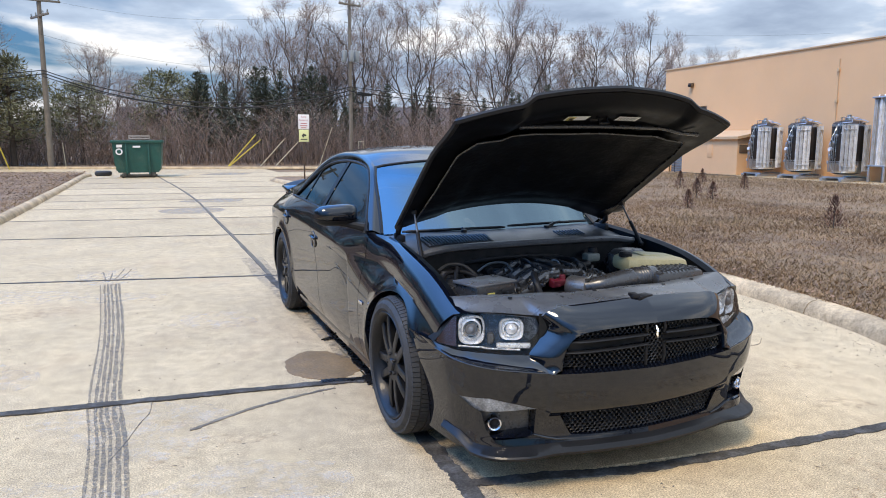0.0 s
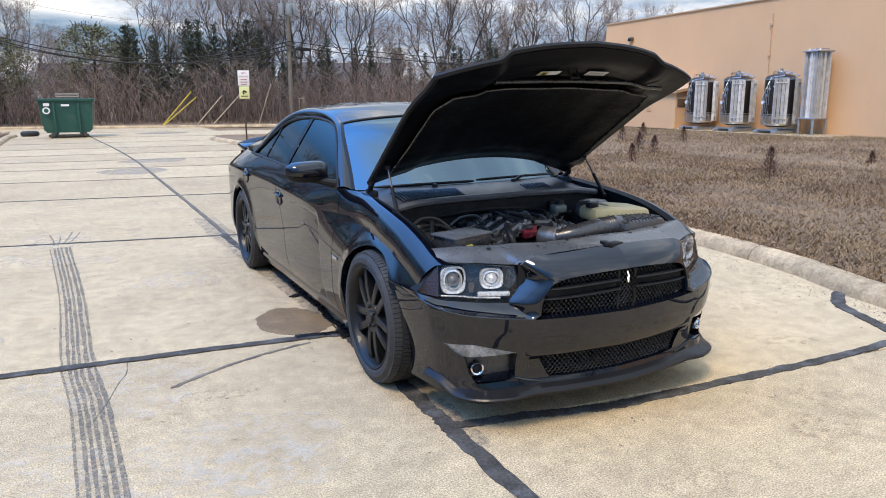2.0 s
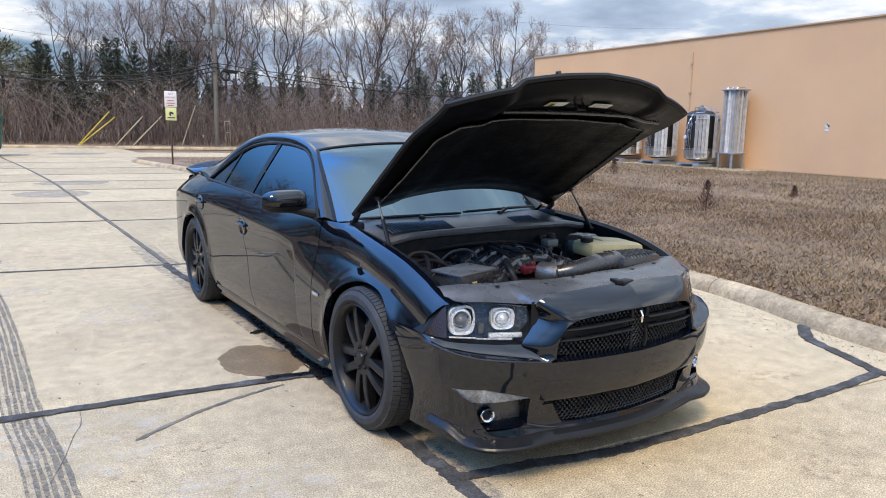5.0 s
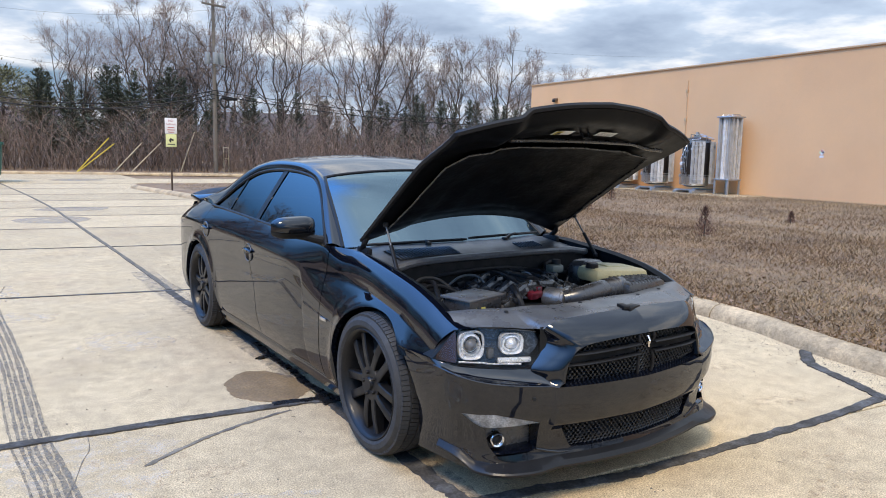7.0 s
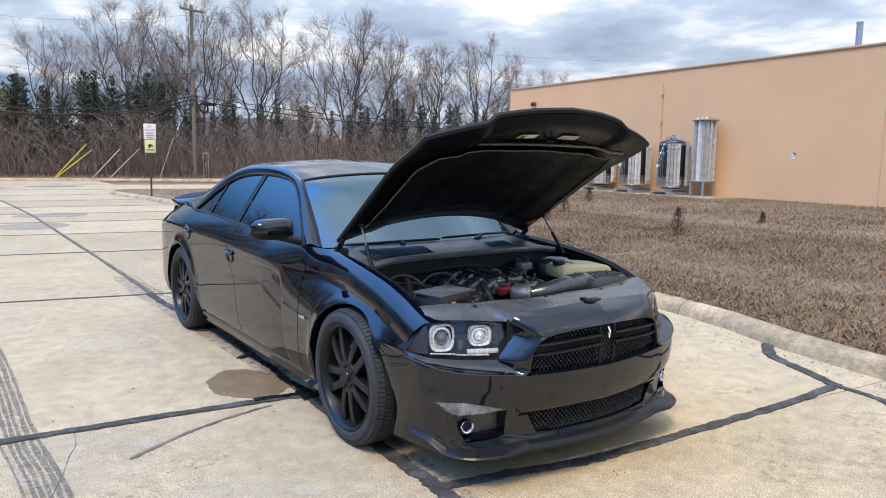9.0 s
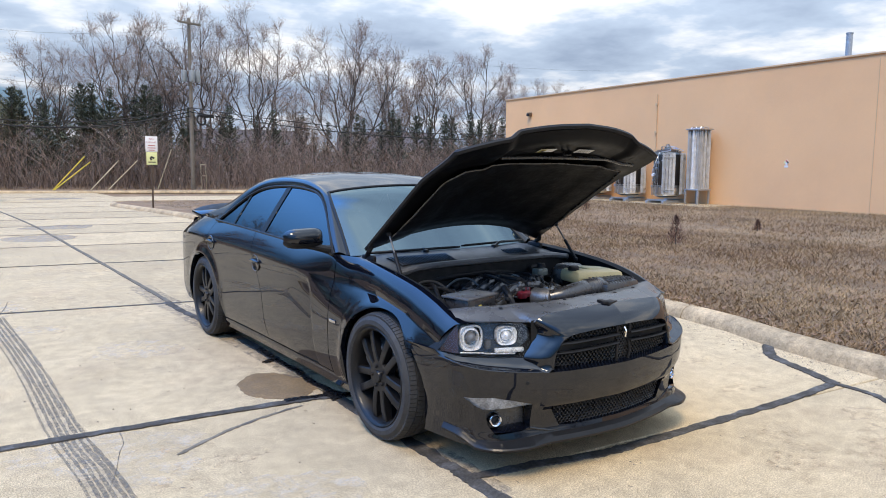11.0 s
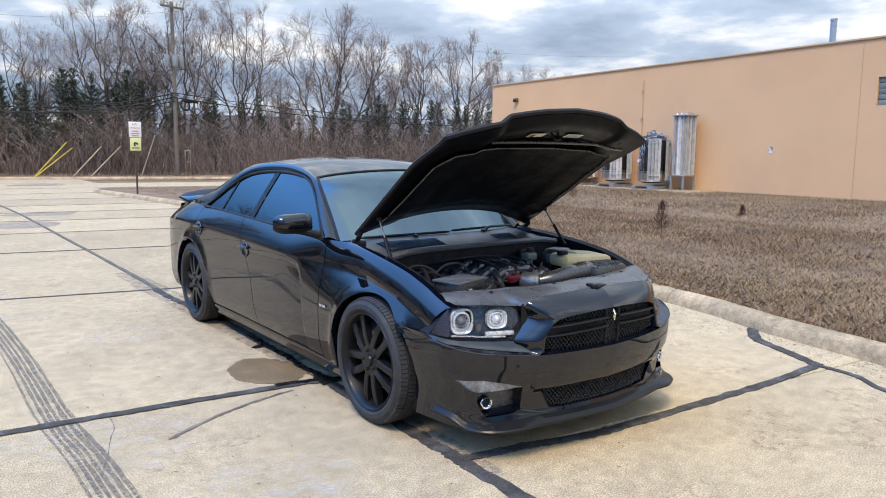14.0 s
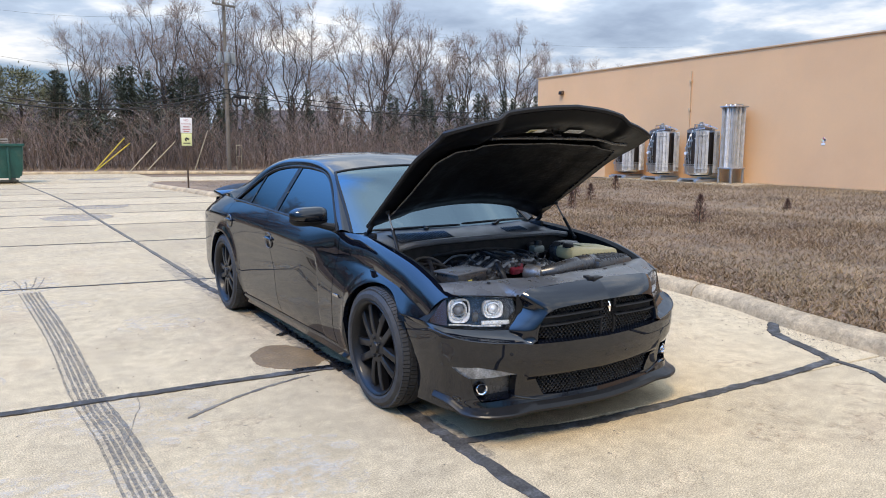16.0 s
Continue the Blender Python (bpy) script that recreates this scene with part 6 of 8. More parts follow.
HOSES = [
    ([(-0.36, -1.42, 0.80), (-0.30, -1.44, 0.845), (-0.22, -1.48, 0.85), (-0.20, -1.56, 0.80)], 0.007, M_STRUT),
    ([(-0.24, -1.95, 0.60), (-0.245, -1.93, 0.72), (-0.25, -1.88, 0.815), (-0.22, -1.80, 0.845)], 0.017, M_TRIM),
    ([(-0.22, -1.92, 0.73), (-0.15, -1.97, 0.755), (-0.06, -1.97, 0.76), (0.0, -1.93, 0.77)], 0.017, M_CABLE),
    ([(-0.45, -1.35, 0.84), (-0.35, -1.40, 0.86), (-0.15, -1.41, 0.87), (0.10, -1.40, 0.86), (0.25, -1.44, 0.83)], 0.013, M_TRIM),
    ([(-0.64, -1.75, 0.80), (-0.58, -1.62, 0.845), (-0.52, -1.50, 0.845), (-0.50, -1.38, 0.82)], 0.011, M_TRIM),
    ([(-0.66, -1.62, 0.80), (-0.60, -1.55, 0.83), (-0.50, -1.56, 0.83), (-0.42, -1.62, 0.79)], 0.011, M_TRIM),
    ([(-0.62, -1.47, 0.83), (-0.55, -1.44, 0.855), (-0.47, -1.47, 0.85), (-0.42, -1.54, 0.80)], 0.010, M_CABLE),
    ([(-0.47, -1.80, 0.78), (-0.40, -1.74, 0.80), (-0.36, -1.66, 0.80), (-0.38, -1.50, 0.79)], 0.010, M_TRIM),
    ([(-0.34, -1.90, 0.74), (-0.34, -1.82, 0.81), (-0.31, -1.72, 0.825)], 0.011, M_TRIM),
    ([(0.10, -1.72, 0.83), (0.16, -1.62, 0.86), (0.14, -1.50, 0.86), (0.05, -1.43, 0.85)], 0.010, M_TRIM),
    ([(0.04, -1.85, 0.83), (0.10, -1.74, 0.85), (0.21, -1.66, 0.85), (0.24, -1.52, 0.83)], 0.013, M_CABLE),
    ([(0.28, -1.52, 0.84), (0.34, -1.42, 0.87), (0.44, -1.38, 0.87)], 0.015, M_TRIM),
    ([(-0.40, -1.96, 0.72), (-0.36, -1.99, 0.76), (-0.28, -2.0, 0.76), (-0.2, -1.99, 0.72)], 0.012, M_TRIM),
    ([(-0.16, -1.80, 0.845), (-0.17, -1.70, 0.872), (-0.15, -1.60, 0.878), (-0.13, -1.50, 0.872)], 0.008, M_TRIM),
    ([(0.02, -1.80, 0.850), (0.05, -1.70, 0.862), (0.04, -1.58, 0.868)], 0.008, M_TRIM),
]
for pts, r, mat in HOSES:
    part("hose", Geo().tube([curve_at(pts, i / 14) for i in range(15)], r, 8), mat, engine)
rng = random.Random(7)
for k in range(70):
    x, y = rng.uniform(-0.42, 0.30), rng.uniform(-1.96, -1.40)
    z = 0.80 if abs(x + 0.055) > 0.16 else 0.852
    part("fitting", Geo().box((rng.uniform(0.010, 0.026), rng.uniform(0.010, 0.026), rng.uniform(0.012, 0.032)), Matrix.Translation((x, y, z + rng.uniform(-0.03, 0.012))) @ pose(0, 0, 0, rng.uniform(-15, 15), rng.uniform(-15, 15), rng.uniform(0, 90)), bevel=0.004), rng.choice((M_TRIM, M_TRIM, M_PLASTIC, M_PLASTIC_GREY, M_ALLOY)), engine)
# wiring looms
for k in range(26):
    x, y = rng.uniform(-0.62, 0.26), rng.uniform(-1.92, -1.42)
    a, l = rng.uniform(0, 6.283), rng.uniform(0.06, 0.16)
    z = 0.80 if abs(x + 0.055) > 0.17 else 0.862
    pts = [(x, y, z - 0.03), (x + 0.3 * l * math.cos(a), y + 0.3 * l * math.sin(a), z + rng.uniform(0.0, 0.02)), (x + 0.7 * l * math.cos(a + 0.4), y + 0.7 * l * math.sin(a + 0.4), z + rng.uniform(-0.01, 0.02)), (x + l * math.cos(a), y + l * math.sin(a), z - 0.04)]
    part("wire", Geo().tube([curve_at(pts, i / 8) for i in range(9)], rng.uniform(0.003, 0.006), 5), M_CABLE if k % 5 else M_STRUT, engine)
# air intake: bellows tube to a ribbed box
tube_pts, tube_r = [], []
for i in range(71):
    t = i / 70
    p = curve_at([(0.0, -1.955, 0.782), (0.07, -2.0, 0.800), (0.19, -2.0, 0.812), (0.31, -1.985, 0.815), (0.40, -1.97, 0.815)], t)
    tube_pts.append(p)
    tube_r.append(0.047 + 0.010 * smooth(0.1, 0.6, t) + (0.005 * math.sin(t * 150) if 0.60 < t < 0.86 else 0.0))
intake = part("air_intake", Geo().tube(tube_pts, tube_r, 20), M_PLASTIC, car, "black bellows air intake with a ribbed filter box", angle=60)
fb = Geo().box((0.34, 0.20, 0.12), Matrix.Translation((0.52, -1.965, 0.795)) @ pose(0, 0, 0, 0, 0, 4), bevel=0.045)
fb.box((0.32, 0.24, 0.14), Matrix.Translation((0.53, -1.90, 0.68)), bevel=0.03)
part("filter_box", fb, M_PLASTIC, intake)
for i in range(9):
    part("rib", Geo().box((0.007, 0.185, 0.008), Matrix.Translation((0.405 + 0.028 * i, -1.965 + 0.002 * i, 0.8565)) @ pose(0, 0, 0, 0, 0, 4), bevel=0.002), M_PLASTIC, intake)
# coolant tank
tank = Geo().box((0.37, 0.20, 0.085), Matrix.Translation((0.515, -1.80, 0.850)) @ pose(0, 0, 0, 0, 3, -8), bevel=0.03)
tank.box((0.22, 0.14, 0.05), Matrix.Translation((0.575, -1.76, 0.873)) @ pose(0, 0, 0, 0, 6, -8), bevel=0.022)
ct = part("coolant_tank", tank, M_COOLANT, car, "yellowed translucent coolant tank")
part("cap", Geo().lathe([(0.0, 0.032), (0.030, 0.030), (0.036, 0.022), (0.036, 0.002)], 20, Matrix.Translation((0.36, -1.79, 0.895))), M_TRIM, ct, "black filler cap")
# fuse box
fuse = Geo().box((0.25, 0.175, 0.060), Matrix.Translation((-0.55, -1.90, 0.822)) @ pose(0, 0, 0, 0, 0, 14), bevel=0.006, taper=0.93)
fuse.box((0.255, 0.18, 0.10), Matrix.Translation((-0.55, -1.90, 0.745)) @ pose(0, 0, 0, 0, 0, 14), bevel=0.01)
fz = part("fuse_box", fuse, M_PLASTIC, car, "dusty black fuse box with a yellow label")
part("lid", Geo().box((0.262, 0.186, 0.014), Matrix.Translation((-0.55, -1.90, 0.848)) @ pose(0, 0, 0, 0, 0, 14), bevel=0.005), M_COVER, fz, "dusty grey lid")
part("label", Geo().box((0.065, 0.004, 0.014), Matrix.Translation((-0.575, -2.003, 0.803)) @ pose(0, 0, 0, 0, 0, 14)), M_LABEL_Y, fz, "yellow label")
part("clip", Geo().box((0.03, 0.02, 0.03), Matrix.Translation((-0.47, -2.0, 0.80)) @ pose(0, 0, 0, 0, 0, 14), bevel=0.005), M_TRIM, fz)
# brake reservoir, round duct, strut towers
br = part("brake_reservoir", Geo().box((0.09, 0.07, 0.05), Matrix.Translation((0.30, -1.55, 0.862)), bevel=0.015), material("cloudy reservoir plastic", (0.17, 0.175, 0.145), 0.5), car, "pale translucent brake fluid reservoir")
part("cap", Geo().lathe([(0.0, 0.025), (0.024, 0.024), (0.028, 0.0)], 16, Matrix.Translation((0.31, -1.55, 0.892))), M_TRIM, br)
part("air_duct", Geo().lathe([(0.0, 0.06), (0.07, 0.055), (0.10, 0.03), (0.11, -0.02), (0.10, -0.08)], 26, Matrix.Translation((0.53, -1.58, 0.845)) @ Matrix.Diagonal((1.25, 0.85, 1, 1))), M_PLASTIC, car, "black rounded air duct")
for s in (-1, 1):
    tw = part("strut_tower", Geo().lathe([(0.0, 0.04), (0.04, 0.04), (0.05, 0.02), (0.10, 0.01), (0.13, -0.03), (0.15, -0.30)], 28, Matrix.Translation((s * 0.57, -1.45, 0.79))), M_TRIM, car, "black strut tower")
    for k in range(3):
        a = radians(120 * k + 20)
        part("nut", Geo().lathe([(0.0, 0.016), (0.009, 0.014), (0.011, 0.0)], 8, Matrix.Translation((s * 0.57 + 0.08 * math.cos(a), -1.45 + 0.08 * math.sin(a), 0.80))), M_STRUT, tw)
    # hinge arm behind the cowl's corner
    part("hinge", Geo().tube([(s * 0.70, -1.02, 0.95), (s * 0.715, -1.10, 1.02), (s * 0.70, -1.12, 1.07)], 0.016, 8).box((0.03, 0.14, 0.05), Matrix.Translation((s * 0.70, -1.07, 0.965)), bevel=0.01), M_TRIM, car)
# ---- marks on the concrete ----
marks = thing("tyre_marks", "dark striped tyre marks on the concrete", "tyre marks", kind="structure")
for i, (off, wide) in enumerate(((-0.090, 0.012), (-0.052, 0.017), (-0.022, 0.019), (0.008, 0.018), (0.046, 0.024), (0.080, 0.020))):
    p = [(-2.20 + off, -4.5), (-2.305 + off, -1.5), (-2.38 + off, -0.5), (-2.44 + off, 1.2), (-2.58 + off * 1.1, 3.35)]
    part("mark_stripe", ribbon(p, wide, 0.003, seed=70 + i, steps=120, wobble=0.4), M_RUBBER_MARK, marks)
part("mark_band", ribbon([(-2.20, -4.5), (-2.305, -1.5), (-2.38, -0.5), (-2.44, 1.2), (-2.58, 3.35)], 0.17, 0.002, seed=81, steps=120, wobble=0.08), see_through(material("faint rubber film", (0.30, 0.27, 0.225), 0.9, scale=9), 30, 0.45, 0.95), marks)
for k, (a, b) in enumerate((((-2.64, 3.5), (-2.71, 4.2)), ((-2.57, 3.5), (-2.48, 4.35)), ((-2.52, 3.5), (-2.40, 4.25)), ((-2.61, 3.5), (-2.60, 4.1)))):
    part("mark_stripe", ribbon([a, ((a[0] + b[0]) / 2 + 0.01, (a[1] + b[1]) / 2), b], 0.011, 0.003, seed=90 + k, steps=30, wobble=0.5), M_RUBBER_MARK, marks)


def blot(name, mat, cx, cy, rx, ry, z, seed, rot=0.0, rough=0.16):
    """A ragged flat patch."""
    n = 64
    ring = []
    for i in range(n):
        a = 2 * math.pi * i / n
        r = 1 + rough * (noise.noise((math.cos(a) * 1.5 + seed, math.sin(a) * 1.5, seed)) + 0.4 * noise.noise((math.cos(a) * 6 + seed, math.sin(a) * 6, seed)))
        x, y = rx * r * math.cos(a), ry * r * math.sin(a)
        ring.append((cx + x * math.cos(rot) - y * math.sin(rot), cy + x * math.sin(rot) + y * math.cos(rot), z))
    g = Geo()
    g.v = ring + [(cx, cy, z)] + [(x, y, 0.0) for x, y, _ in ring]
    g.f = [(i, (i + 1) % n, n) for i in range(n)] + [(i, (i + 1) % n, n + 1 + (i + 1) % n, n + 1 + i) for i in range(n)]
    return part(name, g, mat, stains)


stains = thing("concrete_stains", "damp patch, wet tar and stains on the concrete", "stains", kind="structure")
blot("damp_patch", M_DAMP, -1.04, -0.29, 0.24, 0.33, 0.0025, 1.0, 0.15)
blot("oil_stain", see_through(material("faint oil stain", (0.35, 0.295, 0.225), 0.8, scale=5), 7, 0.3, 0.75), -1.38, 11.9, 0.75, 0.7, 0.0025, 4.0)
blot("oil_stain", see_through(material("faint oil stain", (0.35, 0.295, 0.225), 0.8, scale=5), 7, 0.3, 0.75), -0.75, 14.6, 0.8, 0.6, 0.0025, 6.0)
blot("oil_stain", see_through(material("faint oil stain", (0.29, 0.255, 0.2), 0.8, scale=5), 7, 0.3, 0.75), 0.9, 30.8, 1.1, 1.0, 0.0025, 9.0)
part("wet_tar", ribbon([(-0.80, -0.80), (-0.78, -0.60), (-0.80, -0.35), (-0.78, -0.05), (-0.80, 0.30), (-0.78, 0.75)], 0.05, 0.010, seed=3, steps=60, wobble=0.3), M_TAR_WET, stains)
part("wet_tar", ribbon([(-1.12, -0.645), (-0.95, -0.67), (-0.80, -0.71), (-0.62, -0.80)], 0.06, 0.0105, seed=5, steps=40, wobble=0.25), M_TAR_WET, stains)
blot("wet_tar", M_TAR_WET, -0.80, -0.72, 0.075, 0.085, 0.011, 12.0, 0, 0.5)
blot("wet_tar", M_TAR_WET, -0.86, 0.33, 0.05, 0.03, 0.011, 14.0, 0.4, 0.6)
part("tar_smear", ribbon([(-0.78, -2.5), (-0.76, -2.0), (-0.74, -1.4), (-0.72, -0.9)], 0.14, 0.003, seed=6, steps=60, wobble=0.12), M_TAR_WORN, stains)
part("tar_smear", ribbon([(-0.74, -0.2), (-0.80, 1.0), (-0.86, 2.2), (-0.93, 3.3), (-0.95, 4.6)], 0.28, 0.003, seed=8, steps=70, wobble=0.07), M_TAR_WORN, stains)
part("tar_smear", ribbon([(-1.06, -0.78), (-1.3, -0.84), (-1.6, -0.95), (-1.93, -1.15)], 0.024, 0.0035, seed=9, steps=60, wobble=0.6), M_TAR_FADED, stains)
M_RUST = see_through(material("rusty stain", (0.42, 0.285, 0.165), 0.9, var=0.25, scale=14), 17, 0.50, 0.95)
M_PALE = see_through(material("pale worn concrete", (0.60, 0.52, 0.40), 0.9, var=0.1, scale=14), 9, 0.45, 0.85)
rng = random.Random(77)
for k, (x, y, r) in enumerate(((-1.95, -1.05, 0.16), (-1.75, -1.35, 0.2), (-2.05, -1.5, 0.13), (1.35, -3.2, 0.3), (1.85, -2.9, 0.2), (0.8, -3.05, 0.22), (2.0, -1.5, 0.2), (1.65, -2.15, 0.14), (2.25, -1.2, 0.12), (-0.2, -3.15, 0.2), (1.1, -2.75, 0.18), (-3.2, 2.1, 0.3), (-2.0, 4.2, 0.3), (-1.5, 6.5, 0.4))):
    blot("rust_stain", M_RUST, x, y, r * rng.uniform(0.8, 1.6), r * rng.uniform(0.35, 0.7), 0.0018 + 0.00005 * k, 20.0 + k, rng.uniform(-0.6, 0.6), 0.5)
for k in range(10):
    blot("worn_patch", M_PALE, rng.uniform(-3.6, -1.0), rng.uniform(-2.4, 4.0), rng.uniform(0.3, 0.7), rng.uniform(0.2, 0.45), 0.001 + 0.00005 * k, 50.0 + k, rng.uniform(0, 3), 0.4)
cracks = thing("hairline_cracks", "fine dark hairline cracks in the concrete", "cracks", kind="structure")
for k, c in enumerate(([(-2.11, -0.6), (-2.14, -0.8), (-2.18, -0.95), (-2.22, -1.15), (-2.3, -1.4)], [(2.3, -0.9), (2.12, -1.02), (2.0, -1.0)])):
    part("crack", ribbon([(x + 0.012 * math.sin(23 * y), y) for x, y in c], 0.0024, 0.0035, seed=100 + k, steps=60, wobble=1.0), M_CRACK, cracks)
# twigs, gravel and grit swept against the kerb and joints
rng = random.Random(11)
g = Geo()
for k in range(900):
    if k < 380:
        y = rng.uniform(-3.2, 1.5)
        x = along([(-3.3, 2.62), (-1.6, 2.90), (-0.8, 3.13), (1.0, 3.33)], y) - abs(rng.gauss(0, 0.22)) - 0.02
    else:
        x, y = rng.uniform(-4.2, 2.4), rng.uniform(-3.4, 9.0)
    r = rng.uniform(0.003, 0.008)
    a = rng.uniform(0, 6.28)
    if rng.random() < 0.3:
        g.tube([(x, y, 0.004), (x + 0.022 * math.cos(a), y + 0.022 * math.sin(a), 0.006)], 0.0016, 3)
    else:
        g.add([(x - r, y, 0), (x, y - r, 0), (x + r, y, 0), (x, y + r, 0), (x, y, r * 0.9)], [(0, 1, 4), (1, 2, 4), (2, 3, 4), (3, 0, 4)])
tagged(part("grit", g, material("brown grit", (0.15, 0.12, 0.09), 0.9, per_island=0.5)), "scattered grit, twigs and crumbs on the concrete", "grit", kind="stuff")

# ---- lawn growth ----
def lawn_z(x, y):
    return 0.105


def blades(name, mat, count, spot, lo, hi, seed, label, cat, flat=False):
    rng = random.Random(seed)
    vs, fs = [], []
    while count > 0:
        p = spot(rng)
        if p is None:
            continue
        count -= 1
        x, y = p
        a, h = rng.uniform(0, 6.283), rng.uniform(lo, hi)
        c, s_ = math.cos(a), math.sin(a)
        k = len(vs)
        if flat:
            t = rng.uniform(-0.4, 0.4)
            z = lawn_z(x, y) + rng.uniform(0.01, 0.035)
            vs += [(x - h * c, y - h * s_, z), (x + 0.5 * h * s_, y - 0.5 * h * c, z + t * h), (x + h * c, y + h * s_, z + 0.01), (x - 0.5 * h * s_, y + 0.5 * h * c, z - t * h)]
            fs.append((k, k + 1, k + 2, k + 3))
        else:
            lean = rng.uniform(0.3, 1.5)
            b = rng.uniform(0, 6.283)
            w = 0.006 + h * 0.05
            z = lawn_z(x, y) - 0.01
            vs += [(x - w * c, y - w * s_, z), (x + w * c, y + w * s_, z), (x + h * lean * math.cos(b), y + h * lean * math.sin(b), z + h)]
            fs.append((k, k + 1, k + 2))
    g = Geo()
    g.v, g.f = vs, fs
    return tagged(part(name, g, mat, angle=180), label, cat, kind="stuff")


def kerb_x(y):
    return along([(p[1], p[0]) for p in KERB_R[:10]], y) + 0.20


def near_lawn(rng):
    y, d = rng.uniform(-4.5, 9.0), rng.random() ** 1.5 * 7.5
    return (kerb_x(y) + d, y)


def far_lawn(rng):
    y, d = rng.uniform(-4.0, 22.0), rng.uniform(3.0, 17.0)
    x = kerb_x(y) + d
    edge = 20.38 + 0.06 * (y + 1.5)
    return (x, y) if x < edge - abs(rng.gauss(0, 2.2)) else None


def wall_lawn(rng):
    """The bleached strip along the building."""
    y = rng.uniform(-4.0, 22.0)
    return (20.38 + 0.06 * (y + 1.5) - abs(rng.gauss(0, 2.6)), y)


blades("grass", M_GRASS, 90000, near_lawn, 0.02, 0.065, 21, "short dry brown grass on the lawn", "grass")
blades("grass", M_GRASS, 60000, far_lawn, 0.03, 0.09, 22, "short dry brown grass on the lawn", "grass")
blades("grass", M_GRASS_TAN, 26000, wall_lawn, 0.03, 0.085, 27, "bleached tan grass along the building wall", "grass")
blades("leaf_litter", M_LEAF_LITTER, 9000, near_lawn, 0.010, 0.028, 23, "small fallen leaves in the dry lawn", "leaves", flat=True)
blades("leaf_litter", M_LEAF_LITTER, 6000, lambda r: (r.uniform(-11, -5.3), r.uniform(6, 34)), 0.015, 0.05, 24, "fallen leaves on the verge", "leaves", flat=True)
blades("grass", M_GRASS, 26000, lambda r: (along([(-16, -5.5), (4, -5.15), (11, -5.06), (22, -5.17), (32, -5.4)], (q := r.uniform(6, 33))) - r.random() ** 1.5 * 9, q), 0.02, 0.06, 25, "short dry grass on the verge", "grass")
blades("grass", M_GRASS, 9000, lambda r: (r.uniform(3.2, 10), r.uniform(12, 24)), 0.02, 0.06, 26, "short dry grass on the island", "grass")

# small dead cedars in the lawn
def shrub(h, seed):
    rng = random.Random(seed)
    root = thing("cedar_seedling", "small rusty-brown dead cedar seedling in the lawn", "seedling", "seedlings in the lawn")
    part("stem", Geo().tube([(0, 0, -0.03), (0.01, 0, h * 0.5), (0, 0.01, h * 0.95)], [0.012, 0.009, 0.003], 5), M_BARK_DARK, root)
    g = Geo()
    for k in range(420):
        t = rng.random() ** 0.8
        z = h * (0.08 + 0.92 * t)
        r = 0.42 * h * (1 - t) ** 0.7 * (0.45 + 0.55 * rng.random()) + 0.015
        a = rng.uniform(0, 6.283)
        x, y = r * math.cos(a), r * math.sin(a)
        l, w = rng.uniform(0.035, 0.075) * h / 0.5, 0.008
        d = Vector((math.cos(a) * 0.6, math.sin(a) * 0.6, 1.0)).normalized() * l
        sd = Vector((-math.sin(a), math.cos(a), 0)) * w
        p = Vector((x, y, z)) - d * 0.5
        g.add([p - sd, p + sd, p + d], [(0, 1, 2)])
    part("foliage", g, M_SHRUB, root, angle=180)
    return root


for k, (x, y, h) in enumerate(((8.1, 3.35, 0.56), (12.2, 4.25, 0.27), (8.35, 7.1, 0.42), (10.42, 8.67, 0.46), (10.7, 9.55, 0.50), (14.7, 13.9, 0.52), (12.56, 12.42, 0.54), (13.92, 11.25, 0.50))):
    shrub(h, 200 + k).matrix_basis = pose(x, y, 0.10, 0, 0, 50 * k)

# ---- against the building ----
def at_wall(u, v, z):
    return W_M @ Matrix.Translation((u, -v, z))


pad = tagged(part("equipment_pad", Geo().slab([(0.0, 0.0), (7.4, 0.0), (7.4, 1.75), (0.0, 1.75)], 0.0, 0.13, at_wall(wall_uv(21.1, 10.7)[0], 1.75, 0.0) @ Matrix.Diagonal((1, 1, 1, 1)), inset=0.01), M_CONCRETE), "pale concrete equipment pad beside the wall", "slab", kind="structure")
roll = Geo()
for k in range(24):
    roll.box((DOOR[1] - DOOR[0] - 0.02, 0.03, 0.118), at_wall((DOOR[0] + DOOR[1]) / 2, -0.16, 0.07 + 0.131 * k), bevel=0.012)
door_ob = tagged(part("door_1", roll, M_GREY_DOOR), "closed grey roll-up door", "door", kind="structure")
# glass block window
win = thing("window_1", "high window of greenish glass blocks", "window", kind="structure")
nx, nz = 9, 5
for i in range(nx):
    for j in range(nz):
        w, h = (WIN[1] - WIN[0]) / nx, (WIN[3] - WIN[2]) / nz
        part("glass_block", Geo().box((w - 0.014, 0.08, h - 0.014), at_wall(WIN[0] + w * (i + 0.5), -0.10, WIN[2] + h * (j + 0.5)), bevel=0.012), M_GLASS_BLOCK, win)
part("mortar", Geo().box((WIN[1] - WIN[0], 0.04, WIN[3] - WIN[2]), at_wall((WIN[0] + WIN[1]) / 2, -0.13, (WIN[2] + WIN[3]) / 2)), M_KERB, win)
lampu = wall_uv(21.86, 23.0)[0]
wl_ = thing("wall_lamp", "small dark wall-pack lamp high on the wall", "lamp")
part("body", Geo().box((0.26, 0.15, 0.18), at_wall(lampu, 0.08, 4.18), bevel=0.02), M_CARDBOARD, wl_)
part("lens", Geo().box((0.22, 0.03, 0.12), at_wall(lampu, 0.172, 4.15), bevel=0.01), M_DARK, wl_)
pu = wall_uv(21.35, 14.56)[0]
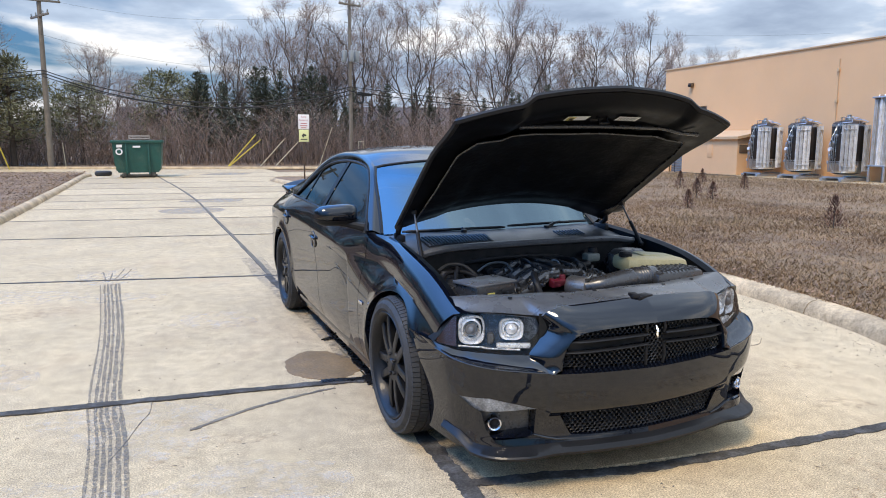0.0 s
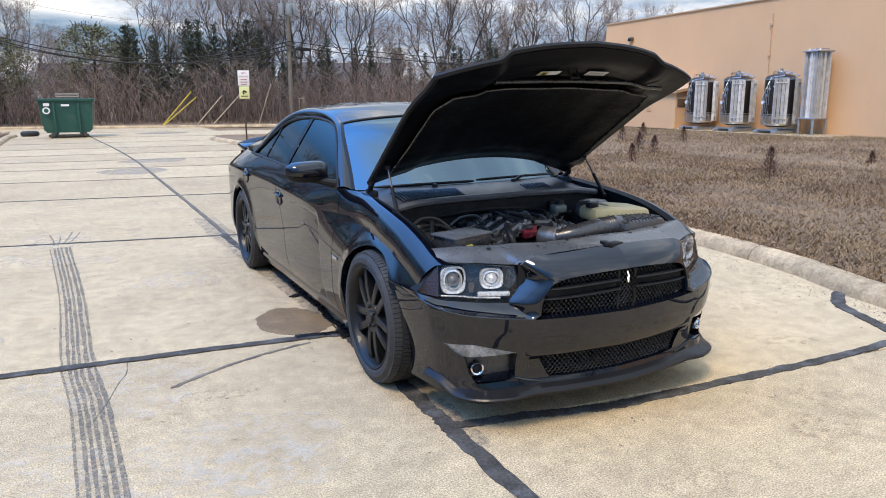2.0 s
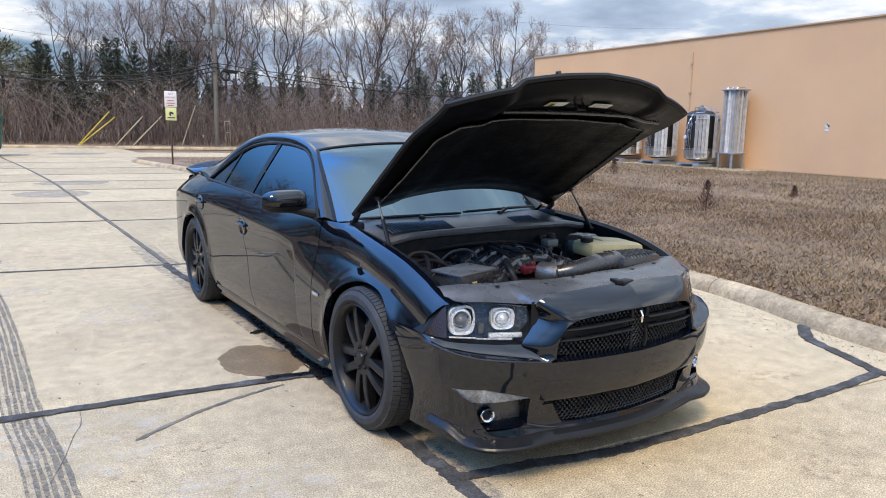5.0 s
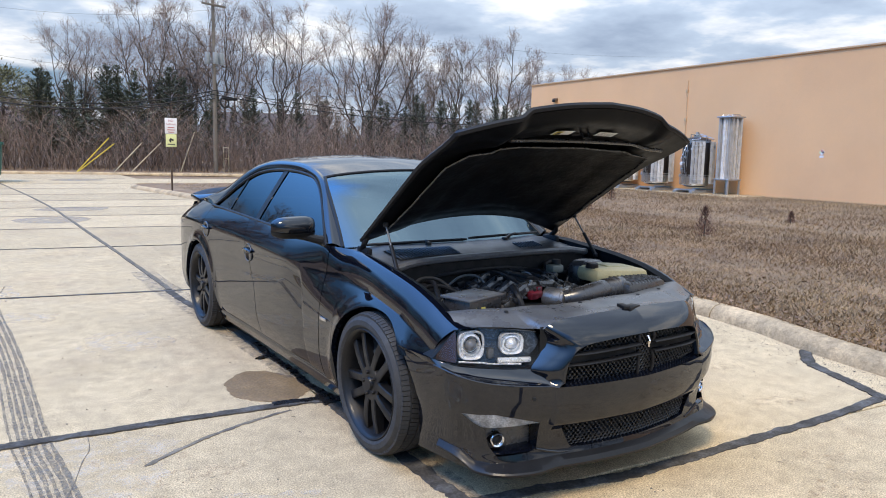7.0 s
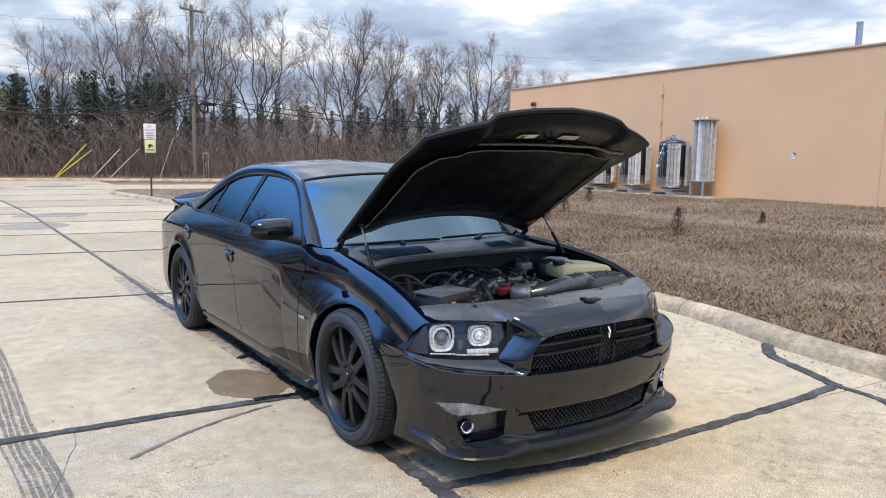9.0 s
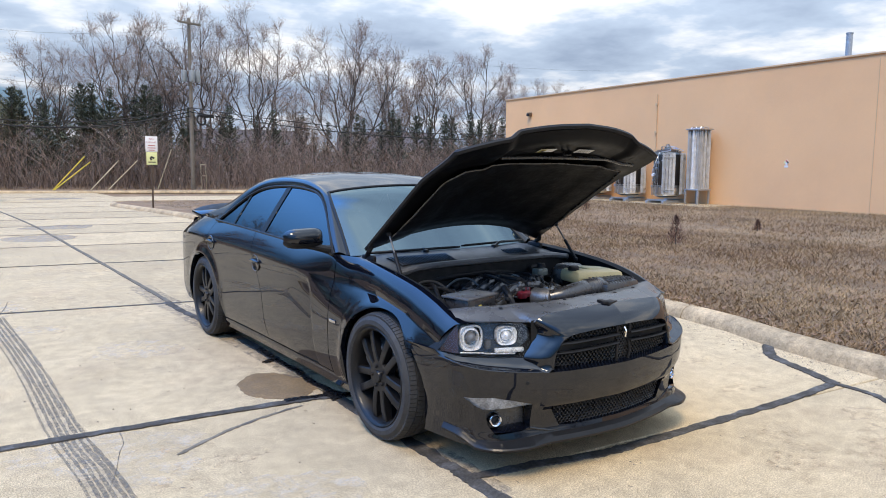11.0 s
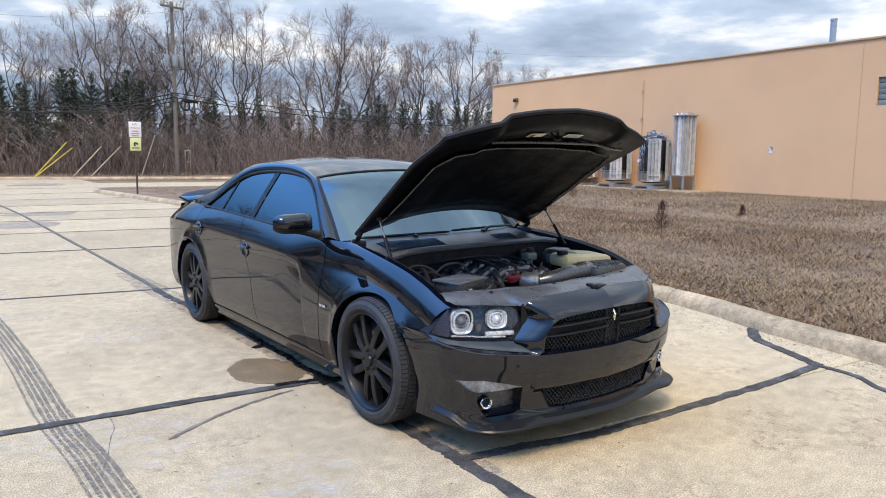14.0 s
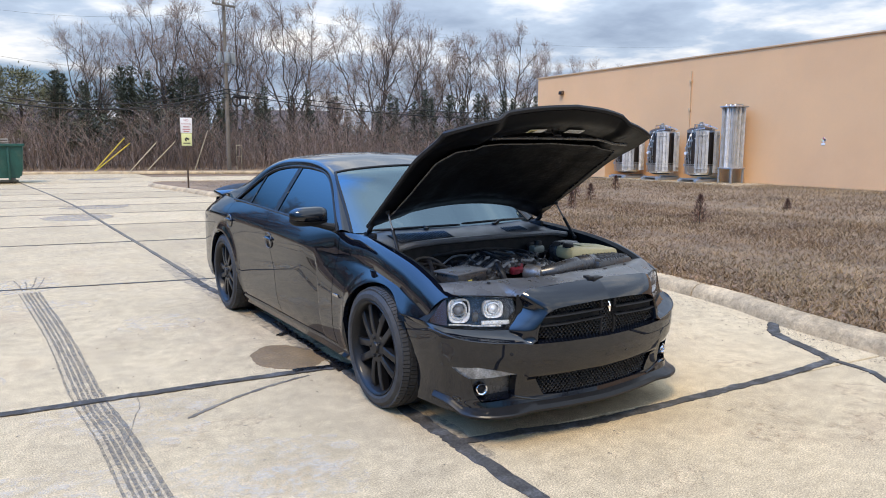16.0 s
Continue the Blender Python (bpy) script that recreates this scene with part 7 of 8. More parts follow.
conduit = thing("conduit", "thin vertical conduit with two boxes on the wall", "conduit")
part("pipe", Geo().tube([tuple(at_wall(pu, 0.03, z).translation) for z in (2.3, 3.3, 4.5)], 0.016, 6), M_WALL_CAP, conduit)
for z in (2.97, 4.10):
    part("junction_box", Geo().box((0.10, 0.06, 0.12), at_wall(pu + 0.02, 0.035, z), bevel=0.01), M_WALL_CAP, conduit)
su = wall_uv(21.0, 8.69)[0]
hz = thing("hazard_sign", "small faded diamond hazard sign on the wall", "sign")
part("panel", Geo().box((0.145, 0.008, 0.145), at_wall(su, 0.008, 1.72) @ pose(0, 0, 0, 0, 45, 0)), M_SIGN_WHITE, hz)
for dx, dz, mat in ((-0.05, 0, M_SIGN_DARK), (0.05, 0, M_SIGN_YEL), (0, 0.05, M_SIGN_RED)):
    part("quarter", Geo().box((0.06, 0.004, 0.06), at_wall(su + dx, 0.015, 1.72 + dz) @ pose(0, 0, 0, 0, 45, 0)), mat, hz)
part("plate", Geo().box((0.14, 0.006, 0.07), at_wall(su, 0.008, 1.58)), M_SIGN_WHITE, hz)
chim = tagged(part("chimney", Geo().lathe([(0.105, 0.0), (0.105, 1.28), (0.12, 1.28), (0.12, 1.33), (0.09, 1.33), (0.09, 1.1), (0.0, 1.1)], 24, Matrix.Translation((23.19, 7.95, H_WALL - 0.15))), M_GALV), "round galvanised vent stack on the roof", "vent stack")


# cryogenic tanks with finned vaporisers
def fin_tube(g, m, r, h, fins=8):
    """An upright star-shaped extrusion."""
    ring = []
    for k in range(fins):
        a = 2 * math.pi * k / fins
        c, s_, t = math.cos(a), math.sin(a), 0.006
        b = a + math.pi / fins
        ring += [(r * c + t * s_, r * s_ - t * c), (r * c - t * s_, r * s_ + t * c), (0.024 * math.cos(b), 0.024 * math.sin(b))]
    n = len(ring)
    g.add([(x, y, z) for z in (0.0, h) for x, y in ring], [(i, (i + 1) % n, n + (i + 1) % n, n + i) for i in range(n)] + [tuple(range(n)), tuple(range(n, 2 * n))], m)


def gas_tank(m, signed):
    root = thing("gas_tank", "upright dark steel gas tank with silver fins" + (" and a hazard diamond" if signed else ""), "gas tank", "gas tanks on the pad", m=m)
    part("vessel", Geo().lathe([(0.0, 0.22), (0.30, 0.22), (0.44, 0.27), (0.49, 0.36), (0.49, 1.84), (0.475, 1.90), (0.40, 1.96), (0.20, 2.00), (0.0, 2.01)], 40), M_TANK_DARK, root)
    part("band", Geo().lathe([(0.493, 1.80), (0.497, 1.80), (0.497, 1.88), (0.493, 1.88)], 40), M_STEEL, root)
    part("lower_shell", Geo().lathe([(0.32, 0.235), (0.445, 0.275), (0.496, 0.365), (0.496, 0.60)], 40), M_STEEL, root, "plain steel lower shell")
    part("band", Geo().lathe([(0.493, 0.62), (0.497, 0.62), (0.497, 0.66), (0.493, 0.66)], 40), M_STEEL, root)
    part("skid", Geo().box((1.25, 0.12, 0.10), Matrix.Translation((0, -0.38, 0.05)), bevel=0.01).box((1.25, 0.12, 0.10), Matrix.Translation((0, 0.38, 0.05)), bevel=0.01).box((0.1, 0.9, 0.05), Matrix.Translation((-0.45, 0, 0.12))).box((0.1, 0.9, 0.05), Matrix.Translation((0.45, 0, 0.12))), M_GALV, root)
    part("head", Geo().lathe([(0.13, 1.98), (0.13, 2.08), (0.07, 2.10), (0.07, 2.18), (0.0, 2.19)], 16).tube([(-0.3, 0, 1.96), (-0.3, 0, 2.10), (0.1, 0.05, 2.12), (0.3, 0.1, 2.02)], 0.014, 6).tube([(-0.56, -0.2, 1.7), (-0.56, -0.2, 2.08), (-0.1, -0.1, 2.12)], 0.014, 6).tube([(-0.1, -0.5, 1.8), (-0.1, -0.5, 2.05), (0.0, -0.1, 2.12)], 0.014, 6), M_STEEL, root)
    # vaporiser bundles in front and at the near side
    for a0, n in ((210, 4), (280, 3), (332, 1)):
        for k in range(n):
            a = radians(a0 + 11.5 * k)
            g = Geo()
            fin_tube(g, Matrix.Translation((0.60 * math.cos(a), 0.60 * math.sin(a), 0.34)) @ pose(0, 0, 0, 0, 0, 20 * k), 0.054, 1.50, 8)
            part("vaporiser", g, M_FIN, root, angle=20)
        for z in (0.50, 1.70):
            m0, m1 = radians(a0), radians(a0 + 11.5 * (n - 1))
            part("bracket", Geo().tube([(0.655 * math.cos(m0), 0.655 * math.sin(m0), z), (0.66 * math.cos((m0 + m1) / 2), 0.66 * math.sin((m0 + m1) / 2), z), (0.655 * math.cos(m1), 0.655 * math.sin(m1), z)], 0.013, 6), M_STEEL, root)
    for a0 in (215, 270):
        a = radians(a0)
        part("manifold_pipe", Geo().tube([(0.62 * math.cos(a - 0.2), 0.62 * math.sin(a - 0.2), 1.90), (0.62 * math.cos(a + 0.3), 0.62 * math.sin(a + 0.3), 1.93), (0.5 * math.cos(a + 0.3), 0.5 * math.sin(a + 0.3), 1.99), (0.1, 0, 2.06)], 0.014, 6), M_STEEL, root)
    # side pipes, valves and gauges
    rng = random.Random(31)
    for k in range(5):
        a = radians(162 + 7 * k)
        x, y = 0.60 * math.cos(a), 0.60 * math.sin(a)
        part("pipe", Geo().tube([(x, y, 0.3), (x, y, 1.2 + 0.15 * k), (x * 0.88, y * 0.88, 1.4 + 0.12 * k)], 0.012, 6), M_STEEL, root)
        part("valve", Geo().box((0.07, 0.07, 0.09), Matrix.Translation((x, y, 0.62 + 0.22 * k)), bevel=0.012), rng.choice((M_GALV, M_STEEL, M_DUMP)), root)
    part("gauge", Geo().lathe([(0.0, 0.03), (0.06, 0.03), (0.065, 0.0)], 16, Matrix.Translation((-0.60, 0.12, 1.05)) @ pose(0, 0, 0, 0, -90, 0)), M_SIGN_WHITE, root, "white gauge")
    if signed:
        part("hazard_panel", Geo().box((0.20, 0.006, 0.20), Matrix.Translation((-0.43, -0.29, 1.58)) @ pose(0, 0, 0, 0, 0, -56) @ pose(0, 0, 0, 0, 45, 0)), M_SIGN_WHITE, root, "white diamond placard")
        part("notice", Geo().box((0.17, 0.006, 0.17), Matrix.Translation((-0.43, -0.29, 1.36)) @ pose(0, 0, 0, 0, 0, -56)), M_SIGN_WHITE, root, "white notice")
    return root


ang = math.degrees(math.atan2(W_DIR.y, W_DIR.x)) - 90
for k, (x, y) in enumerate(((20.60, 17.15), (20.49, 15.20), (20.37, 13.20))):
    gas_tank(pose(x, y, 0.13, 0, 0, ang) @ Matrix.Scale(1.05, 4), k == 2)
vap = thing("vaporiser_tower", "tall bundle of pale finned tubes on a steel stand", "vaporiser", m=pose(20.60, 11.95, 0.13, 0, 0, ang) @ Matrix.Scale(1.05, 4))
for i in range(3):
    for j in range(3):
        g = Geo()
        fin_tube(g, Matrix.Translation((-0.22 + 0.22 * i, -0.2 + 0.2 * j, 0.55)) @ pose(0, 0, 0, 0, 0, 15 * (i + j)), 0.098, 2.12, 8)
        part("fin_tube", g, M_FIN, vap, angle=20)
part("top_frame", Geo().box((0.70, 0.64, 0.05), Matrix.Translation((0, 0, 2.69)), bevel=0.01), M_GALV, vap)
part("base_frame", Geo().box((0.70, 0.64, 0.05), Matrix.Translation((0, 0, 0.53)), bevel=0.01), M_GALV, vap)
for j in range(3):
    part("return_bend", Geo().tube([(-0.22, -0.2 + 0.2 * j, 2.70), (-0.18, -0.2 + 0.2 * j, 2.77), (0.18, -0.2 + 0.2 * j, 2.77), (0.22, -0.2 + 0.2 * j, 2.70)], 0.018, 6), M_STEEL, vap)
for sx in (-0.3, 0.3):
    for sy in (-0.27, 0.27):
        part("leg", Geo().box((0.06, 0.06, 0.55), Matrix.Translation((sx, sy, 0.275)), bevel=0.006), M_GALV, vap)
# lean-to shed against the wall
shed = thing("shed", "low tan stucco lean-to shed against the wall", "shed")
u1, u2 = wall_uv(20.04, 18.0)[0], wall_uv(20.2, 21.6)[0]
D_SHED, Z0, Z1 = 1.5, 1.60, 1.88
sm = at_wall(0, 0, 0)
part("wall", Geo().add([(u1, -D_SHED, 0.05), (u2, -D_SHED, 0.05), (u2, -D_SHED, Z0), (u1, -D_SHED, Z0), (u1, -0.005, 0.05), (u2, -0.005, 0.05), (u2, -0.005, Z1), (u1, -0.005, Z1)], [(0, 1, 2, 3), (0, 4, 7, 3), (1, 5, 6, 2)], sm), M_WALL, shed)
part("roof", Geo().add([(u1 - 0.12, -D_SHED - 0.12, Z0), (u2 + 0.12, -D_SHED - 0.12, Z0), (u2 + 0.12, -0.004, Z1), (u1 - 0.12, -0.004, Z1), (u1 - 0.12, -D_SHED - 0.12, Z0 + 0.11), (u2 + 0.12, -D_SHED - 0.12, Z0 + 0.11), (u2 + 0.12, -0.004, Z1 + 0.11), (u1 - 0.12, -0.004, Z1 + 0.11)], [(0, 1, 2, 3), (4, 5, 6, 7), (0, 1, 5, 4), (1, 2, 6, 5), (3, 0, 4, 7)], sm), M_WALL_CAP, shed, "pale tan roof")
part("hatch", Geo().box((0.34, 0.02, 0.55), sm @ Matrix.Translation(((u1 + u2) / 2 - 0.1, -D_SHED - 0.008, 1.1)), bevel=0.006), M_WALL, shed)
part("vent", Geo().box((0.02, 0.42, 0.34), sm @ Matrix.Translation((u1 - 0.008, -D_SHED + 0.30, 1.20)), bevel=0.006), M_CARDBOARD, shed, "brown louvred vent")
rail_ = thing("pipe_rail", "thin dark pipe rail low beside the shed", "rail")
part("rail", Geo().tube([tuple(sm @ Vector(p)) for p in ((u2 + 0.5, -D_SHED - 0.3, 0.1), (u2 + 0.5, -D_SHED - 0.3, 0.65), (u2 + 0.1, -D_SHED - 0.3, 0.55), (u2 + 0.1, -D_SHED - 0.3, 0.12), (u1 - 0.3, -D_SHED - 0.25, 0.12))], 0.02, 6), M_TRIM, rail_)

# ---- dumpster, sign, poles ----
dump = thing("dumpster", "green steel roll-off dumpster with dented sides and white decals", "dumpster", m=pose(-2.90, 29.5, 0.0, 0, 0, -2))
def bin_ring(z):
    w, d = along([(0.22, 0.80), (0.55, 0.93), (1.55, 0.99)], z), along([(0.22, 0.85), (1.55, 0.95)], z)
    return [(-w, -d), (w, -d), (w, d), (-w, d)]
g = Geo()
zs_ = (0.22, 0.55, 1.55)
for z in zs_:
    g.v += [(x, y, z) for x, y in bin_ring(z)]
g.v += [(x * 0.96, y * 0.96, 1.55) for x, y in bin_ring(1.55)] + [(x * 0.95, y * 0.95, 0.3) for x, y in bin_ring(0.55)]
g.f = [(k * 4 + i, k * 4 + (i + 1) % 4, (k + 1) * 4 + (i + 1) % 4, (k + 1) * 4 + i) for k in range(4) for i in range(4)] + [(0, 1, 2, 3), (16, 17, 18, 19)]
body = part("body", g, M_DUMP, dump)
part("rim", Geo().box((2.06, 0.09, 0.11), Matrix.Translation((0, -0.97, 1.55)), bevel=0.012).box((2.06, 0.09, 0.11), Matrix.Translation((0, 0.97, 1.55)), bevel=0.012).box((0.09, 1.98, 0.11), Matrix.Translation((-1.0, 0, 1.55)), bevel=0.012).box((0.09, 1.98, 0.11), Matrix.Translation((1.0, 0, 1.55)), bevel=0.012), M_DUMP, dump)
for x in (-0.45, 0.45):
    part("rib", Geo().box((0.07, 0.07, 1.40), Matrix.Translation((x, -0.965, 0.86)) @ pose(0, 0, 0, -3.5, 0, 0), bevel=0.008), M_DUMP, dump)
part("skid", Geo().box((1.5, 0.10, 0.10), Matrix.Translation((0, -0.8, 0.10)), bevel=0.01).box((0.14, 1.9, 0.16), Matrix.Translation((-0.55, 0, 0.15)), bevel=0.01).box((0.14, 1.9, 0.16), Matrix.Translation((0.55, 0, 0.15)), bevel=0.01), M_DUMP_DARK, dump)
for x in (-0.62, 0.62):
    part("wheel", Geo().lathe([(0.0, -0.05), (0.09, -0.05), (0.10, -0.03), (0.10, 0.03), (0.09, 0.05), (0.0, 0.05)], 18, Matrix.Translation((x, -0.86, 0.10)) @ pose(0, 0, 0, 0, 90, 0)), M_DUMP_DARK, dump)
part("decal", Geo().lathe([(0.0, 0.004), (0.14, 0.004), (0.14, 0.0)], 24, Matrix.Translation((-0.72, -0.972, 1.12)) @ pose(0, 0, 0, 90 - 3.5, 0, 0)), M_SIGN_WHITE, dump, "round white decal")
part("decal", Geo().box((0.22, 0.004, 0.12), Matrix.Translation((-0.70, -0.985, 1.36)) @ pose(0, 0, 0, -3.5, 0, 0)), M_SIGN_WHITE, dump, "white decal")
part("decal", Geo().box((0.30, 0.004, 0.08), Matrix.Translation((-0.02, -0.985, 1.33)) @ pose(0, 0, 0, -3.5, 0, 0)), M_SIGN_WHITE, dump, "white decal")
part("decal_core", Geo().lathe([(0.0, 0.007), (0.085, 0.007), (0.085, 0.0)], 20, Matrix.Translation((-0.72, -0.973, 1.12)) @ pose(0, 0, 0, 90 - 3.5, 0, 0)), M_DUMP, dump)
pallet = thing("pallet", "weathered grey wooden pallet leaning in the dumpster", "pallet", m=pose(-2.83, 29.55, 1.22, 50, 0, 4))
for i in range(7):
    part("plank", Geo().box((0.9, 0.085, 0.02), Matrix.Translation((0, -0.1 + 0.14 * i, 0)), bevel=0.003), M_POLE, pallet)
for i in range(3):
    part("bearer", Geo().box((0.05, 0.95, 0.08), Matrix.Translation((-0.42 + 0.42 * i, 0.3, -0.05)), bevel=0.003), M_POLE, pallet)
tyre_ob = tagged(part("loose_tyre", Geo().lathe([(0.20, 0.02), (0.30, 0.0), (0.36, 0.05), (0.37, 0.11), (0.36, 0.17), (0.30, 0.22), (0.20, 0.20)], 36, Matrix.Translation((-4.50, 31.2, 0.0)), closed=True), M_TYRE), "old black tyre lying at the kerb", "tyre")

sign = thing("street_sign", "white and lime-yellow parking sign on a brown steel post", "sign", m=pose(2.60, 19.8, -0.20, 0, 0.6, -8))
part("post", Geo().box((0.055, 0.04, 2.66), Matrix.Translation((0, 0, 1.33)), bevel=0.004), M_POST, sign)
pn = part("no_parking_panel", Geo().box((0.37, 0.006, 0.50), Matrix.Translation((0, -0.026, 2.40)), bevel=0.002), M_SIGN_WHITE, sign, "white panel with faded red letters")
py = part("yellow_panel", Geo().box((0.33, 0.006, 0.41), Matrix.Translation((0, -0.026, 1.93)), bevel=0.002), M_SIGN_YEL, sign, "lime-yellow panel with a dark symbol")


def word(text, size, m, mat, parent):
    cu = bpy.data.curves.new("lettering", "FONT")
    cu.body, cu.size, cu.align_x, cu.align_y, cu.extrude = text, size, "CENTER", "CENTER", 0.001
    ob = new("lettering_curve", cu)
    me = bpy.data.meshes.new_from_object(ob.evaluated_get(bpy.context.evaluated_depsgraph_get()))
    bpy.data.objects.remove(ob)
    me.transform(m)
    me.materials.clear()
    me.materials.append(mat)
    o = new("lettering", me)
    o.parent = parent
    return o


word("NO", 0.095, Matrix.Translation((0, -0.0305, 2.56)) @ pose(0, 0, 0, 90, 0, 0), M_SIGN_RED, pn)
word("PARKING", 0.072, Matrix.Translation((0, -0.0305, 2.45)) @ pose(0, 0, 0, 90, 0, 0), M_SIGN_RED, pn)
for z, w in ((2.35, 0.20), (2.27, 0.24), (2.20, 0.18)):
    part("print_line", Geo().box((w, 0.002, 0.026), Matrix.Translation((0, -0.0305, z))), M_SIGN_RED, pn)
part("symbol", Geo().box((0.12, 0.002, 0.06), Matrix.Translation((0.02, -0.0305, 1.96)) @ pose(0, 0, 0, 0, 25, 0)).box((0.05, 0.002, 0.10), Matrix.Translation((-0.03, -0.0305, 1.92)) @ pose(0, 0, 0, 0, -20, 0)), M_SIGN_DARK, py)
part("print_line", Geo().box((0.22, 0.002, 0.03), Matrix.Translation((0, -0.0305, 1.81))), M_SIGN_DARK, py)


def utility_pole(x, y, h, arms, lean, label, stout=1.0):
    root = thing("utility_pole", label, "utility pole", m=pose(x, y, 0.0, 0, lean, 0))
    part("shaft", Geo().tube([(0, 0, -0.1), (0, 0, h * 0.5), (0, 0, h)], [0.13 * stout, 0.11 * stout, 0.085 * stout], 14), M_POLE, root)
    for z, w, rot in arms:
        a = radians(rot)
        arm = part("crossarm", Geo().box((w, 0.09, 0.11), Matrix.Translation((0, -0.12, z)) @ pose(0, 0, 0, 0, 0, rot), bevel=0.01), M_POLE, root)
        for k in (-0.46, -0.2, 0.2, 0.46):
            part("insulator", Geo().lathe([(0.0, 0.20), (0.03, 0.19), (0.045, 0.12), (0.03, 0.10), (0.05, 0.06), (0.02, 0.0)], 10, Matrix.Translation((w * k * math.cos(a), -0.12 + w * k * math.sin(a), z + 0.05))), M_TRANSFORMER, arm)
    return root


frame_ob = thing("marker_frame", "pale yellow upright frame standing before the thicket", "frame", m=pose(9.45, 37.8, 0.0, 0, 0, -10))
for x in (-0.14, 0.14):
    part("upright", Geo().box((0.05, 0.05, 1.56), Matrix.Translation((x, 0, 0.78)), bevel=0.005), M_PALE_GUARD, frame_ob)
for z in (0.88, 1.53):
    part("rail", Geo().box((0.33, 0.045, 0.06), Matrix.Translation((0, 0, z)), bevel=0.005), M_PALE_GUARD, frame_ob)
P1, P2 = Vector((8.7, 37.3, 0)), Vector((-8.0, 42.3, 0))
pole_a = utility_pole(P1.x, P1.y, 9.75, [(9.45, 1.5, 20)], 0.4, "weathered wooden utility pole with three pale transformers")
for k, a in enumerate((200, 268, 335)):
    q = radians(a)
    tr = part("transformer", Geo().lathe([(0.0, 0.0), (0.14, 0.0), (0.15, 0.04), (0.15, 0.56), (0.13, 0.62), (0.0, 0.65)], 20, Matrix.Translation((0.40 * math.cos(q), 0.40 * math.sin(q), 6.20))), M_TRANSFORMER, pole_a, "pale grey transformer can")
    part("bushing", Geo().lathe([(0.03, 0.0), (0.05, 0.1), (0.03, 0.25), (0.0, 0.26)], 8, Matrix.Translation((0.40 * math.cos(q), 0.40 * math.sin(q), 6.87))), M_GALV, tr)
for z, a in ((8.1, 0.35), (8.4, -0.35)):
    part("cutout", Geo().tube([(0, 0, z), (a, -0.2, z + 0.05), (a, -0.22, z - 0.3)], 0.03, 6), M_GALV, pole_a)
part("splice_case", Geo().tube([(0.45, -0.1, 4.35), (0.75, -0.1, 4.32), (1.25, -0.1, 4.30)], [0.06, 0.10, 0.07], 8), M_CABLE, pole_a, "black cable splice case")
part("cable_coil", Geo().lathe([(0.28, -0.03), (0.34, 0.0), (0.28, 0.03), (0.22, 0.0)], 24, Matrix.Translation((0.55, -0.05, 4.1)) @ pose(0, 0, 0, 80, 0, 20), closed=True), M_CABLE, pole_a)
pole_b = utility_pole(P2.x, P2.y, 9.75, [(9.45, 2.2, 10), (8.6, 2.5, -62)], 0.3, "tall grey wooden utility pole with two crossarms", 1.35)


def wire(a, b, sag, r, name="overhead_cable", label="black overhead cable sagging between poles"):
    a, b = Vector(a), Vector(b)
    return tagged(part(name, Geo().tube([a.lerp(b, i / 24) - Vector((0, 0, sag * 4 * (i / 24) * (1 - i / 24))) for i in range(25)], r, 5), M_CABLE), label, "cable")


for z1, z2, sag, r in ((4.75, 5.6, 1.35, 0.028), (4.55, 5.45, 1.45, 0.034), (4.30, 5.25, 1.25, 0.024), (6.0, 7.6, 0.9, 0.007), (9.2, 9.6, 0.9, 0.005)):
    wire((P1.x, P1.y - 0.15, z1), (P2.x, P2.y - 0.15, z2), sag, r)
for z1, z2, sag, r in ((4.75, 5.0, 1.1, 0.024), (4.50, 4.7, 1.2, 0.028), (6.1, 6.6, 0.8, 0.007), (9.2, 9.6, 0.7, 0.005)):
    wire((P1.x, P1.y - 0.15, z1), (46.0, 36.0, z2), sag, r)
for z1, z2, sag, r in ((5.6, 5.2, 1.2, 0.028), (5.4, 5.0, 1.4, 0.03), (9.5, 9.4, 0.8, 0.006)):
    wire((P2.x, P2.y - 0.15, z1), (-42.0, 40.0, z2), sag, r)
# guy wires in plastic guards
for bx, by, tx, tz, mat, lab in ((1.55, 38.9, 1.75, 1.95, M_YELLOW_GUARD, "yellow plastic guy-wire guard"), (1.60, 39.1, 2.0, 1.65, M_YELLOW_GUARD, "yellow plastic guy-wire guard"), (3.40, 38.7, 1.6, 1.75, M_PALE_GUARD, "faded yellow guy-wire guard"), (4.25, 38.5, 1.7, 1.75, M_PALE_GUARD, "faded yellow guy-wire guard"), (6.90, 38.2, 0.85, 2.4, M_PALE_GUARD, "pale guy-wire guard"), (-10.0, 41.6, -0.6, 1.95, M_YELLOW_GUARD, "yellow plastic guy-wire guard"), (-10.6, 41.6, -0.5, 1.8, M_YELLOW_GUARD, "yellow plastic guy-wire guard"), (-7.3, 43.0, -0.1, 1.5, M_PALE_GUARD, "pale guy-wire guard")):
    gy = thing("guy_wire", lab + " by the thicket", "guy wire", "guy wires")
    part("guard", Geo().tube([(bx, by, -0.02), (bx + tx, by - 0.1, tz)], 0.03, 8), mat, gy)
    if bx > 0:
        part("strand", Geo().tube([(bx + tx, by - 0.1, tz), (bx + tx * 2.6, by - 0.3, min(tz * 2.6, 8.5))], 0.008, 4), M_CABLE, gy)
